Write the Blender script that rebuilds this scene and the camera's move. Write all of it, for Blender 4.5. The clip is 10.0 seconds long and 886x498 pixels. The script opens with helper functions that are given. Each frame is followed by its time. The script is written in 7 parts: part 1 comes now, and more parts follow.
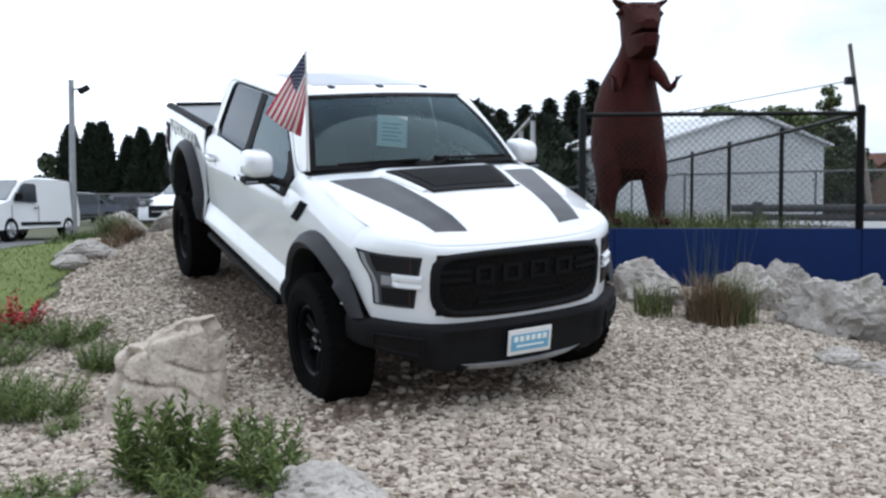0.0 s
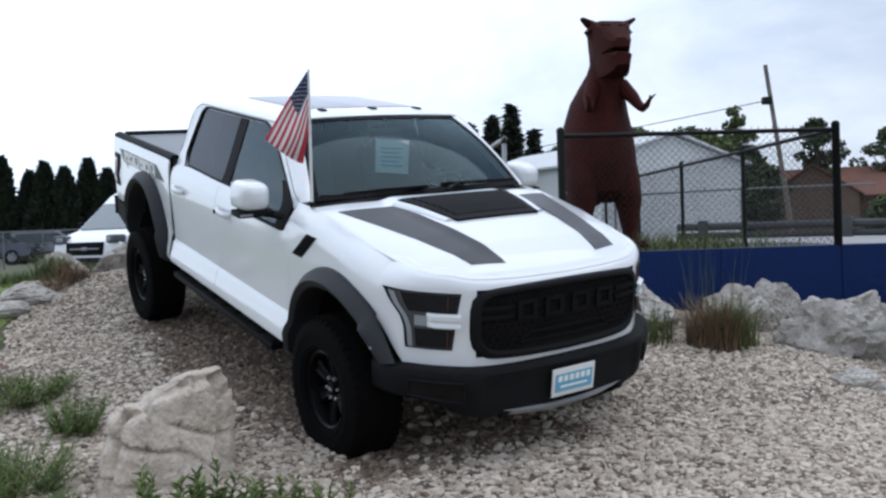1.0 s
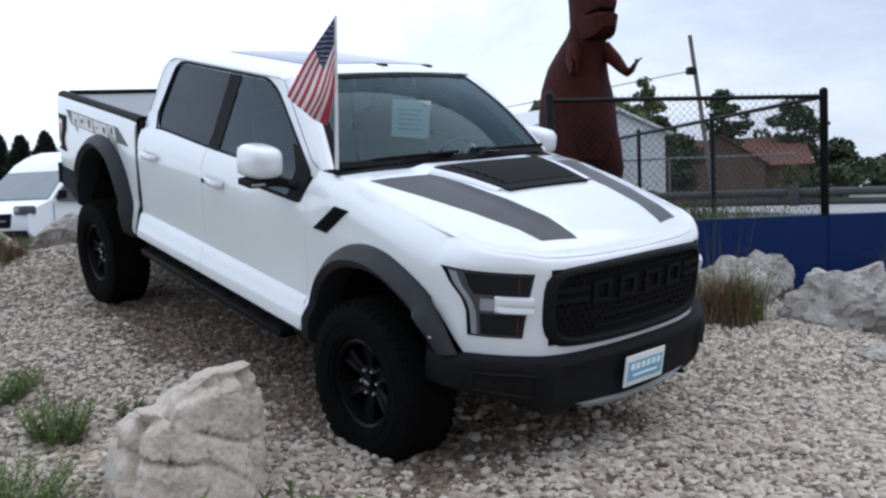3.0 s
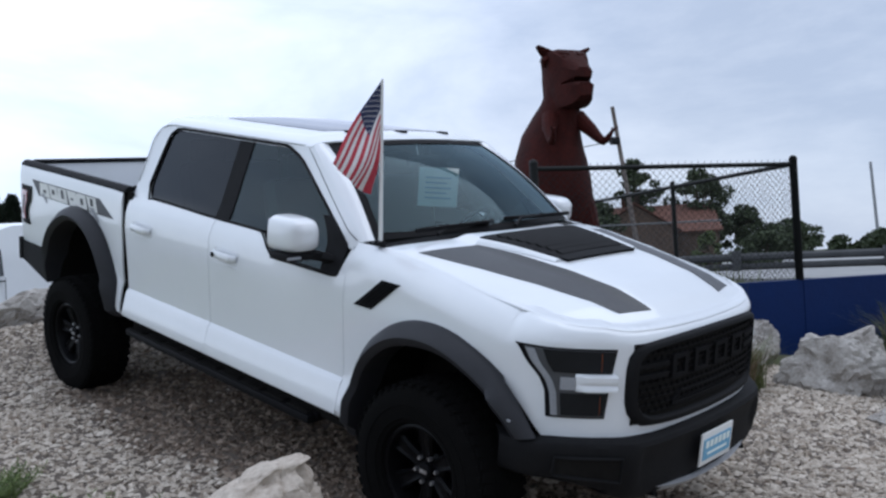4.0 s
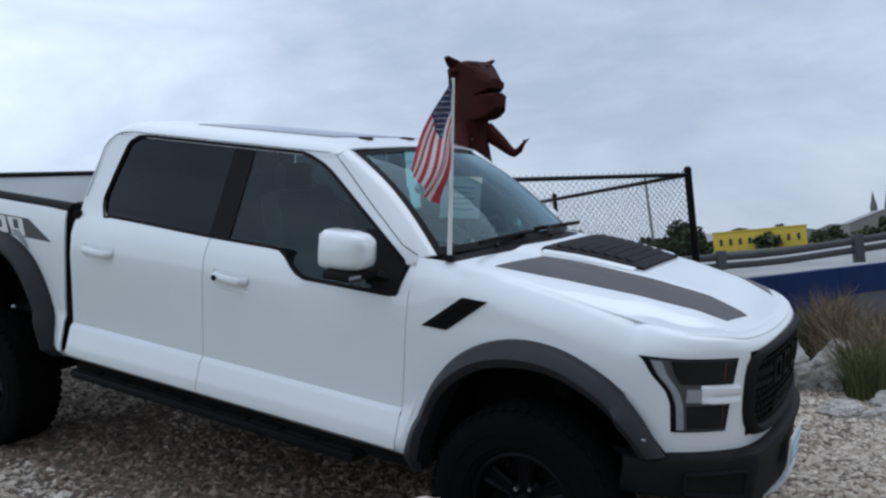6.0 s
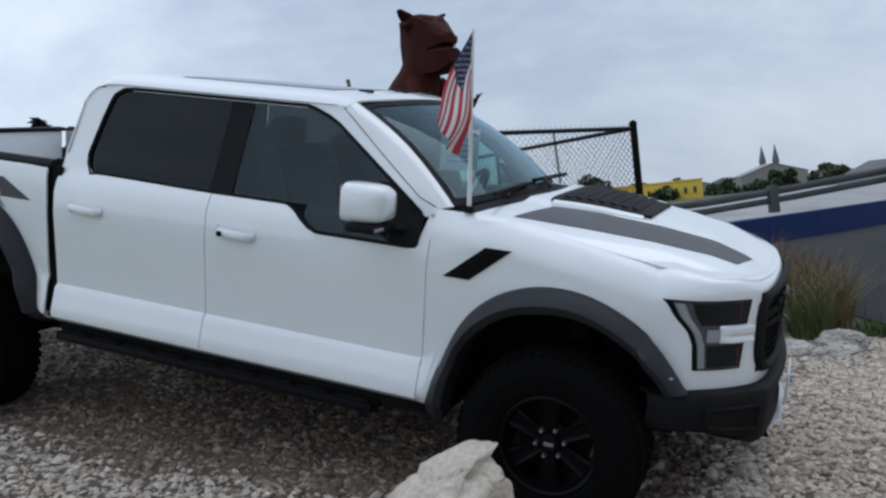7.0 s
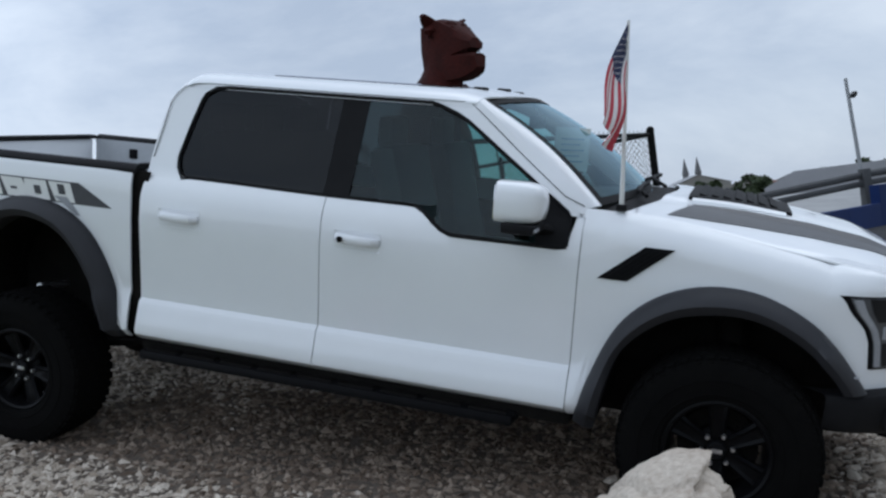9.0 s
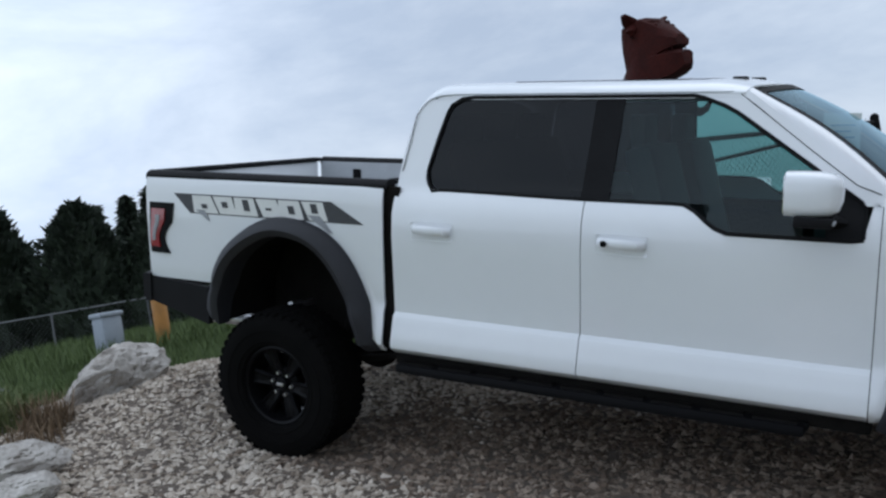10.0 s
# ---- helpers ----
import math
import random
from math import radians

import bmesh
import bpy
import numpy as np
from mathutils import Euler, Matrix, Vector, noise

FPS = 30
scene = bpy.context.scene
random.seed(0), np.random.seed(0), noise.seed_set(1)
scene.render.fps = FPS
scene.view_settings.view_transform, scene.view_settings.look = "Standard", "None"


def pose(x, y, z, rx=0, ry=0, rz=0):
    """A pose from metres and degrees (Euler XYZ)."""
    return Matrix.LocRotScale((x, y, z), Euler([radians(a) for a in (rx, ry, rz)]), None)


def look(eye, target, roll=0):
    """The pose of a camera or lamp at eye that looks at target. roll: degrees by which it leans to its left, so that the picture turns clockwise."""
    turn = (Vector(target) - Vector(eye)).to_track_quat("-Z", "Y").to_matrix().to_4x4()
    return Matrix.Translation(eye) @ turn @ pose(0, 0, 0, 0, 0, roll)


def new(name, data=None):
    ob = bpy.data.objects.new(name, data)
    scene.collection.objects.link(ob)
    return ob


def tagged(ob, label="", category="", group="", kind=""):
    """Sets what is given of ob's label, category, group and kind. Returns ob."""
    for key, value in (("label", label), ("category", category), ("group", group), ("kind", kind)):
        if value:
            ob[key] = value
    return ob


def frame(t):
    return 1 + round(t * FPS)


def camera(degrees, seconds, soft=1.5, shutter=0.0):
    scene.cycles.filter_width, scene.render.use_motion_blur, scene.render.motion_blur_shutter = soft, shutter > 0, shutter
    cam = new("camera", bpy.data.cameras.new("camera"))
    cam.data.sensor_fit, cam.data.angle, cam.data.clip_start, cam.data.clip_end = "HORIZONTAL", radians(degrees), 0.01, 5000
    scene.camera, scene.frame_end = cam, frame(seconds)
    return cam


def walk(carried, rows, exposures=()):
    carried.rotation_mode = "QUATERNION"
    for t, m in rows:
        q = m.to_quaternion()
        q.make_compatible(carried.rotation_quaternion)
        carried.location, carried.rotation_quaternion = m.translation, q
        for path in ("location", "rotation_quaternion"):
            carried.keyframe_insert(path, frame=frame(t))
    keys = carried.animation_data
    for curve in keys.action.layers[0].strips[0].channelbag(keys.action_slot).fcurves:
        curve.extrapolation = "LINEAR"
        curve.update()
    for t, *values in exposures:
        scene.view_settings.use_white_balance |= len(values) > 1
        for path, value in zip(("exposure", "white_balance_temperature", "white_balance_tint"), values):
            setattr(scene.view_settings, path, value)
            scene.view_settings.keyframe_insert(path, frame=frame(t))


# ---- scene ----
cam = camera(53.04, 10.0, 2.5)
# seconds, eye, yaw, pitch, roll
PATH = [
    (0, 0.000, 0.000, 1.550, -0.00, -2.44, 0.10),
    (0.5, -0.369, 0.286, 1.569, -3.76, -1.48, 1.16),
    (1, -0.688, 0.533, 1.588, -5.87, -0.85, 1.84),
    (1.5, -0.851, 0.734, 1.587, -7.70, -0.39, 2.77),
    (2, -0.979, 0.826, 1.590, -8.34, -1.52, 2.75),
    (2.5, -1.162, 0.964, 1.565, -10.48, -3.01, 2.88),
    (3, -1.395, 1.264, 1.625, -12.20, -3.00, 2.01),
    (3.2, -1.495, 1.396, 1.656, -12.72, -0.31, 1.84),
    (4.3, -2.237, 1.840, 1.689, -19.82, 1.18, 2.87),
    (4.5, -2.348, 1.934, 1.719, -20.62, 0.87, 2.68),
    (5, -2.645, 2.141, 1.749, -24.56, 1.10, 5.86),
    (5.5, -2.938, 2.389, 1.763, -28.58, 1.10, 3.45),
    (5.7, -3.028, 2.505, 1.752, -29.87, 1.31, 4.09),
    (6.8, -3.560, 2.861, 1.767, -38.20, -0.33, 5.53),
    (7, -3.643, 2.913, 1.775, -38.43, -1.91, 5.94),
    (7.5, -3.753, 3.120, 1.754, -40.41, -2.25, 7.78),
    (8, -3.873, 3.286, 1.797, -44.47, -2.11, 5.20),
    (8.5, -4.101, 3.483, 1.828, -46.92, -1.67, 7.20),
    (9, -4.266, 3.741, 1.820, -43.00, -1.41, 6.89),
    (9.5, -4.382, 3.997, 1.833, -35.18, 0.20, 10.08),
    (10, -4.566, 4.148, 1.852, -32.56, 0.98, 9.43),
]
EXPOSURE = [(0.0, 0.22, 6150, 10), (0.5, 0.0, 6050, 11), (1.0, -0.05, 5980, 11), (3.0, 0.0, 5950, 12), (4.5, -0.36, 5760, 12), (5.5, -0.40, 5760, 10), (7.0, -0.40, 5920, 9), (8.5, -0.42, 5880, 9), (10.0, -0.30, 5880, 9)]
walk(cam, [(t, pose(x, y, z, 90 + pitch, roll, yaw)) for t, x, y, z, yaw, pitch, roll in PATH], EXPOSURE)

# ---- world and sun ----
SUN_AZ, SUN_EL = radians(-102), radians(60)      # azimuth from +y towards -x, elevation
sun_way = Vector((-math.sin(SUN_AZ) * math.cos(SUN_EL), math.cos(SUN_AZ) * math.cos(SUN_EL), math.sin(SUN_EL)))
world = bpy.data.worlds.new("overcast_sky")
scene.world = world
world.use_nodes = True
wn, wl = world.node_tree.nodes, world.node_tree.links
wn.clear()


def wnode(kind, **kw):
    n = wn.new(kind)
    for k, v in kw.items():
        n.inputs[k].default_value = v
    return n


w_geo = wn.new("ShaderNodeTexCoord")
w_map = wnode("ShaderNodeMapping", Scale=(1.0, 1.0, 2.6))
wl.new(w_geo.outputs["Generated"], w_map.inputs["Vector"])
w_big = wnode("ShaderNodeTexNoise", Scale=2.1, Detail=8.0, Roughness=0.6, Distortion=0.3)
wl.new(w_map.outputs[0], w_big.inputs["Vector"])
w_ramp = wn.new("ShaderNodeValToRGB")
w_ramp.color_ramp.elements[0].position, w_ramp.color_ramp.elements[0].color = 0.38, (7.2, 8.0, 9.2, 1)
w_ramp.color_ramp.elements[1].position, w_ramp.color_ramp.elements[1].color = 0.62, (10.6, 11.1, 11.7, 1)
wl.new(w_big.outputs["Fac"], w_ramp.inputs["Fac"])
w_dot = wn.new("ShaderNodeVectorMath")
w_dot.operation = "DOT_PRODUCT"
wl.new(w_geo.outputs["Generated"], w_dot.inputs[0])
w_dot.inputs[1].default_value = (-0.62, 0.55, 0.55)
w_glow = wn.new("ShaderNodeMapRange")
w_glow.interpolation_type = "SMOOTHSTEP"
w_glow.inputs["From Min"].default_value, w_glow.inputs["From Max"].default_value = 0.15, 1.0
w_glow.inputs["To Min"].default_value, w_glow.inputs["To Max"].default_value = 0.98, 1.8
wl.new(w_dot.outputs["Value"], w_glow.inputs["Value"])
w_mul = wn.new("ShaderNodeVectorMath")
w_mul.operation = "SCALE"
wl.new(w_ramp.outputs["Color"], w_mul.inputs[0])
wl.new(w_glow.outputs[0], w_mul.inputs["Scale"])
w_sky = wn.new("ShaderNodeTexSky")
w_sky.sky_type, w_sky.sun_disc = "NISHITA", False
w_sky.sun_elevation, w_sky.sun_rotation = SUN_EL, -SUN_AZ
w_mix = wn.new("ShaderNodeMix")
w_mix.data_type = "RGBA"
w_mix.inputs["Factor"].default_value = 0.86
wl.new(w_sky.outputs[0], w_mix.inputs["A"])
wl.new(w_mul.outputs[0], w_mix.inputs["B"])
w_bg = wnode("ShaderNodeBackground", Strength=0.095)
wl.new(w_mix.outputs["Result"], w_bg.inputs["Color"])
w_out = wn.new("ShaderNodeOutputWorld")
wl.new(w_bg.outputs[0], w_out.inputs["Surface"])

sun = new("sun", bpy.data.lights.new("sun", "SUN"))
sun.data.energy, sun.data.angle, sun.data.color = 1.0, radians(56), (1.0, 0.985, 0.955)
sun.matrix_world = look((0, 0, 30), Vector((0, 0, 30)) - sun_way)


# ---- materials ----
def surf(name, c1, c2=None, scale=6.0, rough=0.5, metal=0.0, bump=0.0, bscale=60.0, coat=0.0, fine=0.35, spread=0.0, spec=0.5, sheen=0.0):
    """A surface with colour variation at two scales, relief, and per-piece variation (spread)."""
    m = bpy.data.materials.new(name)
    m.use_nodes = True
    n, l = m.node_tree.nodes, m.node_tree.links
    b = n["Principled BSDF"]
    b.inputs["Roughness"].default_value, b.inputs["Metallic"].default_value = rough, metal
    b.inputs["Coat Weight"].default_value, b.inputs["Coat Roughness"].default_value = coat, 0.06
    b.inputs["Specular IOR Level"].default_value = spec
    c2 = c2 or tuple(v * 0.8 for v in c1)
    tc = n.new("ShaderNodeTexCoord")
    big, small = n.new("ShaderNodeTexNoise"), n.new("ShaderNodeTexNoise")
    for t, s, d in ((big, scale, 4.0), (small, scale * 9, 3.0)):
        t.inputs["Scale"].default_value, t.inputs["Detail"].default_value = s, d
        l.new(tc.outputs["Object"], t.inputs["Vector"])
    mixf = n.new("ShaderNodeMix")
    mixf.inputs["Factor"].default_value = fine
    l.new(big.outputs["Fac"], mixf.inputs["A"])
    l.new(small.outputs["Fac"], mixf.inputs["B"])
    fac = mixf.outputs["Result"]
    if spread:
        gi = n.new("ShaderNodeNewGeometry")
        oi = n.new("ShaderNodeObjectInfo")
        add = n.new("ShaderNodeMath")
        add.operation = "ADD"
        l.new(gi.outputs["Random Per Island"], add.inputs[0])
        l.new(oi.outputs["Random"], add.inputs[1])
        fr = n.new("ShaderNodeMath")
        fr.operation = "FRACT"
        l.new(add.outputs[0], fr.inputs[0])
        mx = n.new("ShaderNodeMix")
        mx.inputs["Factor"].default_value = spread
        l.new(fac, mx.inputs["A"])
        l.new(fr.outputs[0], mx.inputs["B"])
        fac = mx.outputs["Result"]
    ramp = n.new("ShaderNodeValToRGB")
    lo, hi = (0.3, 0.7) if spread < 0.5 else (0.12, 0.88)
    ramp.color_ramp.elements[0].position, ramp.color_ramp.elements[0].color = lo, (*c2, 1)
    ramp.color_ramp.elements[1].position, ramp.color_ramp.elements[1].color = hi, (*c1, 1)
    l.new(fac, ramp.inputs["Fac"])
    l.new(ramp.outputs["Color"], b.inputs["Base Color"])
    if bump:
        bt = n.new("ShaderNodeTexNoise")
        bt.inputs["Scale"].default_value, bt.inputs["Detail"].default_value = bscale, 5.0
        l.new(tc.outputs["Object"], bt.inputs["Vector"])
        bp = n.new("ShaderNodeBump")
        bp.inputs["Strength"].default_value, bp.inputs["Distance"].default_value = bump, 0.02
        l.new(bt.outputs["Fac"], bp.inputs["Height"])
        l.new(bp.outputs["Normal"], b.inputs["Normal"])
    return m


def glass(name, tint, rough=0.02, ior=1.33, sheen=(0.90, 0.95, 1.0)):
    """Tinted automotive glass: light passes through tinted, and reflects by the Fresnel law."""
    m = bpy.data.materials.new(name)
    m.use_nodes = True
    n, l = m.node_tree.nodes, m.node_tree.links
    n.clear()
    tr, gl, fr, mx = n.new("ShaderNodeBsdfTransparent"), n.new("ShaderNodeBsdfGlossy"), n.new("ShaderNodeFresnel"), n.new("ShaderNodeMixShader")
    out = n.new("ShaderNodeOutputMaterial")
    tr.inputs["Color"].default_value = (*tint, 1)
    gl.inputs["Roughness"].default_value, gl.inputs["Color"].default_value = rough, (*sheen, 1)
    fr.inputs["IOR"].default_value = ior
    l.new(fr.outputs[0], mx.inputs["Fac"])
    l.new(tr.outputs[0], mx.inputs[1])
    l.new(gl.outputs[0], mx.inputs[2])
    l.new(mx.outputs[0], out.inputs["Surface"])
    return m


M_PAINT = surf("white_car_paint", (0.80, 0.82, 0.84), (0.76, 0.78, 0.80), 1.6, 0.32, coat=1.0, fine=0.2)
M_BLACK = surf("black_textured_plastic", (0.011, 0.011, 0.012), (0.006, 0.006, 0.007), 5, 0.68, bump=0.15, bscale=300, spec=0.14)
M_BADGE = surf("dark_raised_plastic", (0.011, 0.011, 0.012), (0.008, 0.008, 0.009), 8, 0.65, spec=0.06)
M_GRILLE = surf("satin_black_grille", (0.007, 0.007, 0.008), (0.004, 0.004, 0.005), 8, 0.6, spec=0.10)
M_FLARE = surf("dark_grey_satin_paint", (0.028, 0.0285, 0.033), (0.021, 0.0215, 0.025), 3, 0.55, spec=0.3)
M_DARKLENS = surf("smoked_lamp_lens", (0.016, 0.017, 0.019), (0.012, 0.013, 0.014), 4, 0.25, spec=0.12)
M_BEZEL = surf("grey_lamp_bezel", (0.075, 0.078, 0.084), (0.055, 0.058, 0.063), 5, 0.4)
M_RUBBER = surf("tyre_rubber", (0.0058, 0.0056, 0.0055), (0.0035, 0.0035, 0.0035), 9, 0.9, bump=0.25, bscale=140, spec=0.05)
M_RIM = surf("gloss_black_alloy", (0.004, 0.004, 0.005), (0.003, 0.003, 0.0035), 9, 0.38, spec=0.10)
M_STEEL = surf("bright_steel", (0.62, 0.62, 0.64), (0.5, 0.5, 0.52), 20, 0.3, metal=0.9)
M_SKID = surf("brushed_silver_plate", (0.55, 0.56, 0.58), (0.42, 0.43, 0.45), 14, 0.38, metal=0.6, bump=0.1)
M_UNDER = surf("undercarriage_grime", (0.014, 0.013, 0.012), (0.007, 0.0065, 0.006), 7, 0.9, bump=0.3, spec=0.1)
M_STRIPE = surf("charcoal_vinyl", (0.045, 0.046, 0.051), (0.030, 0.031, 0.035), 4, 0.42, fine=0.5, spec=0.5)
M_GREYVINYL = surf("silver_vinyl", (0.33, 0.34, 0.36), (0.24, 0.25, 0.27), 9, 0.4, fine=0.5)
M_GLASS = glass("tinted_glass", (0.36, 0.56, 0.54), ior=1.42, sheen=(0.82, 0.95, 1.0))
M_PRIVACY = glass("privacy_glass", (0.05, 0.05, 0.055))
M_WSHIELD = glass("windshield_glass", (0.50, 0.67, 0.69), ior=1.42, sheen=(0.68, 0.90, 1.0))
M_SUNROOF = glass("sunroof_glass", (0.04, 0.042, 0.05), ior=1.28, sheen=(0.93, 0.94, 1.0))
M_CABIN = surf("dark_cabin_trim", (0.040, 0.040, 0.043), (0.025, 0.025, 0.027), 8, 0.75, bump=0.1)
M_HEADLINER = surf("grey_headliner_cloth", (0.11, 0.115, 0.115), (0.085, 0.09, 0.09), 12, 0.9)
M_CHROME = surf("lamp_reflector", (0.75, 0.75, 0.76), (0.6, 0.6, 0.62), 12, 0.15, metal=1.0)
M_AMBER = surf("amber_lens", (0.50, 0.11, 0.02), (0.38, 0.07, 0.015), 9, 0.2, coat=0.6)
M_REDLENS = surf("red_tail_lens", (0.30, 0.012, 0.015), (0.20, 0.008, 0.01), 9, 0.15, coat=0.8)
M_WHITE = surf("white_plastic", (0.78, 0.78, 0.76), (0.70, 0.70, 0.68), 9, 0.45)
M_PAPER = surf("pale_printed_paper", (0.85, 0.90, 0.87), (0.74, 0.82, 0.78), 20, 0.8)
M_PLATEBLUE = surf("pale_blue_print", (0.18, 0.42, 0.60), (0.13, 0.34, 0.52), 20, 0.5)
M_RED = surf("red_cloth", (0.50, 0.05, 0.075), (0.40, 0.035, 0.055), 25, 0.85, bump=0.1, bscale=500)
M_CLOTH = surf("white_cloth", (0.78, 0.75, 0.74), (0.68, 0.65, 0.65), 25, 0.85, bump=0.1, bscale=500)
M_NAVY = surf("navy_cloth", (0.030, 0.040, 0.105), (0.020, 0.028, 0.075), 25, 0.85, bump=0.1, bscale=500)
M_BED = surf("grey_bed_liner_paint", (0.50, 0.52, 0.54), (0.40, 0.42, 0.44), 6, 0.6, bump=0.2, bscale=200)
M_STONE = surf("crushed_limestone", (0.66, 0.588, 0.50), (0.27, 0.217, 0.163), 0.9, 0.9, bump=0.3, bscale=120, spread=0.62)
# two darker stone colours: earth and dust, with the truck's shade painted in
M_SOILSHADE = surf("soil_and_shade_stone", (0.20, 0.145, 0.105), (0.06, 0.043, 0.031), 0.9, 0.92, bump=0.3, bscale=120, spread=0.6)
M_DUSTSHADE = surf("dust_and_shade_stone", (0.36, 0.287, 0.222), (0.13, 0.098, 0.073), 0.9, 0.92, bump=0.3, bscale=120, spread=0.6)
M_BEDDING = surf("gravel_bedding", (0.15, 0.12, 0.095), (0.07, 0.055, 0.043), 3, 0.95, bump=0.8, bscale=50, fine=0.6)
M_ROCK = surf("pale_limestone_boulder", (0.62, 0.555, 0.475), (0.34, 0.28, 0.225), 4.5, 0.9, bump=0.7, bscale=45, fine=0.55)
M_ROCKW = surf("white_weathered_boulder", (0.60, 0.57, 0.53), (0.19, 0.165, 0.14), 4.6, 0.9, bump=0.8, bscale=18, fine=0.35)
M_LAWN = surf("mown_lawn", (0.17, 0.22, 0.055), (0.10, 0.14, 0.035), 4, 0.8, spread=0.6)
M_BLADE = surf("grass_blades", (0.085, 0.125, 0.030), (0.045, 0.07, 0.018), 4, 0.8, spread=0.6)
M_TUFT = surf("ornamental_grass", (0.13, 0.145, 0.048), (0.06, 0.082, 0.024), 4, 0.8, spread=0.7)
M_DRY = surf("dry_brown_grass", (0.215, 0.15, 0.088), (0.115, 0.076, 0.044), 4, 0.85, spread=0.7)
M_WEED = surf("weed_leaves", (0.16, 0.215, 0.055), (0.065, 0.10, 0.03), 5, 0.7, spread=0.6)
M_HEDGE = surf("sunlit_hedge_leaves", (0.13, 0.17, 0.055), (0.06, 0.085, 0.03), 2, 0.75, spread=0.6)
M_VANGLASS = surf("van_glass", (0.085, 0.11, 0.115), (0.055, 0.07, 0.075), 3, 0.06, coat=1.0, spec=0.8)
M_LEAF = surf("tree_leaves", (0.058, 0.080, 0.032), (0.024, 0.036, 0.015), 2, 0.75, spread=0.6)
M_CONIFER = surf("conifer_needles", (0.019, 0.032, 0.014), (0.008, 0.014, 0.007), 2, 0.85, spread=0.6)
M_BARK = surf("tree_bark", (0.13, 0.10, 0.075), (0.07, 0.055, 0.04), 9, 0.95, bump=0.6, bscale=40)
M_FLOWER = surf("red_petals", (0.50, 0.04, 0.05), (0.33, 0.02, 0.03), 6, 0.7, spread=0.5)
M_ASPHALT = surf("weathered_asphalt", (0.15, 0.15, 0.155), (0.10, 0.10, 0.105), 1.2, 0.92, bump=0.3, bscale=160)
M_DRIVE = surf("dark_fresh_asphalt", (0.020, 0.0205, 0.023), (0.014, 0.0145, 0.0165), 1.2, 0.9, bump=0.3, bscale=160)
M_RAIL = surf("dull_weathered_steel", (0.078, 0.080, 0.083), (0.045, 0.047, 0.050), 2.5, 0.6, metal=0.3)
M_CONCRETE = surf("pale_concrete", (0.36, 0.36, 0.355), (0.22, 0.22, 0.22), 0.7, 0.9, bump=0.2, bscale=60)
M_BLUEWALL = surf("royal_blue_wall_paint", (0.0030, 0.0205, 0.105), (0.0024, 0.0150, 0.080), 1.1, 0.6, bump=0.15, bscale=40, spec=0.2)
M_FENCE = surf("black_coated_fence", (0.010, 0.011, 0.011), (0.006, 0.007, 0.007), 9, 0.55, spec=0.2)
M_GALV = surf("galvanised_steel", (0.36, 0.37, 0.38), (0.26, 0.27, 0.28), 9, 0.5, metal=0.6)
M_PALERAIL = surf("weathered_zinc_tube", (0.50, 0.51, 0.52), (0.38, 0.39, 0.40), 9, 0.55, metal=0.2)
M_DULLZINC = surf("dull_zinc_coating", (0.20, 0.205, 0.21), (0.12, 0.125, 0.13), 9, 0.6, metal=0.4)
M_RUST = surf("rusted_steel_plate", (0.058, 0.0078, 0.0048), (0.016, 0.0036, 0.0028), 3.2, 0.8, bump=0.4, bscale=26, fine=0.45, spec=0.2)
M_SHED = surf("white_metal_siding", (0.60, 0.62, 0.63), (0.52, 0.54, 0.55), 0.8, 0.6)
M_BROWNWALL = surf("brown_house_siding", (0.11, 0.072, 0.05), (0.08, 0.053, 0.037), 1.2, 0.85)
M_REDROOF = surf("red_brown_shingles", (0.15, 0.066, 0.044), (0.10, 0.042, 0.029), 1.5, 0.9, bump=0.4, bscale=20)
M_WOODPOLE = surf("weathered_wood_pole", (0.20, 0.17, 0.15), (0.12, 0.10, 0.09), 3, 0.9, bump=0.4, bscale=30)
M_YELLOW = surf("yellow_painted_wall", (0.72, 0.52, 0.07), (0.62, 0.44, 0.05), 0.15, 0.75)
M_YPOST = surf("yellow_bollard_paint", (0.44, 0.20, 0.03), (0.26, 0.12, 0.025), 5, 0.6)
M_FARROOF = surf("far_grey_roof", (0.33, 0.33, 0.34), (0.25, 0.25, 0.26), 0.1, 0.85)
M_FARWALL = surf("far_pale_wall", (0.30, 0.285, 0.265), (0.22, 0.21, 0.195), 0.1, 0.85)
M_SPIRE = surf("far_stone_spire", (0.15, 0.15, 0.155), (0.12, 0.12, 0.125), 0.1, 0.9)
M_DARKWIN = surf("dark_window_glass", (0.03, 0.035, 0.04), (0.02, 0.023, 0.027), 3, 0.1, spec=0.6)
M_NAVYCAR = surf("dark_blue_car_paint", (0.018, 0.026, 0.055), (0.012, 0.018, 0.04), 2, 0.3, coat=1.0)
M_SILVERCAR = surf("grey_car_paint", (0.16, 0.17, 0.19), (0.12, 0.13, 0.145), 2, 0.3, coat=1.0)
M_UTIL = surf("grey_utility_paint", (0.34, 0.38, 0.42), (0.27, 0.30, 0.34), 5, 0.6)


# ---- building tools ----
def finish(bm, material, smooth=True, angle=38, recalc=True):
    if recalc:
        bmesh.ops.recalc_face_normals(bm, faces=bm.faces)
    me = bpy.data.meshes.new("mesh")
    bm.to_mesh(me)
    bm.free()
    for m in (material if isinstance(material, (list, tuple)) else [material]):
        me.materials.append(m)
    if smooth:
        me.polygons.foreach_set("use_smooth", [True] * len(me.polygons))
        me.set_sharp_from_angle(angle=radians(angle))
    return me


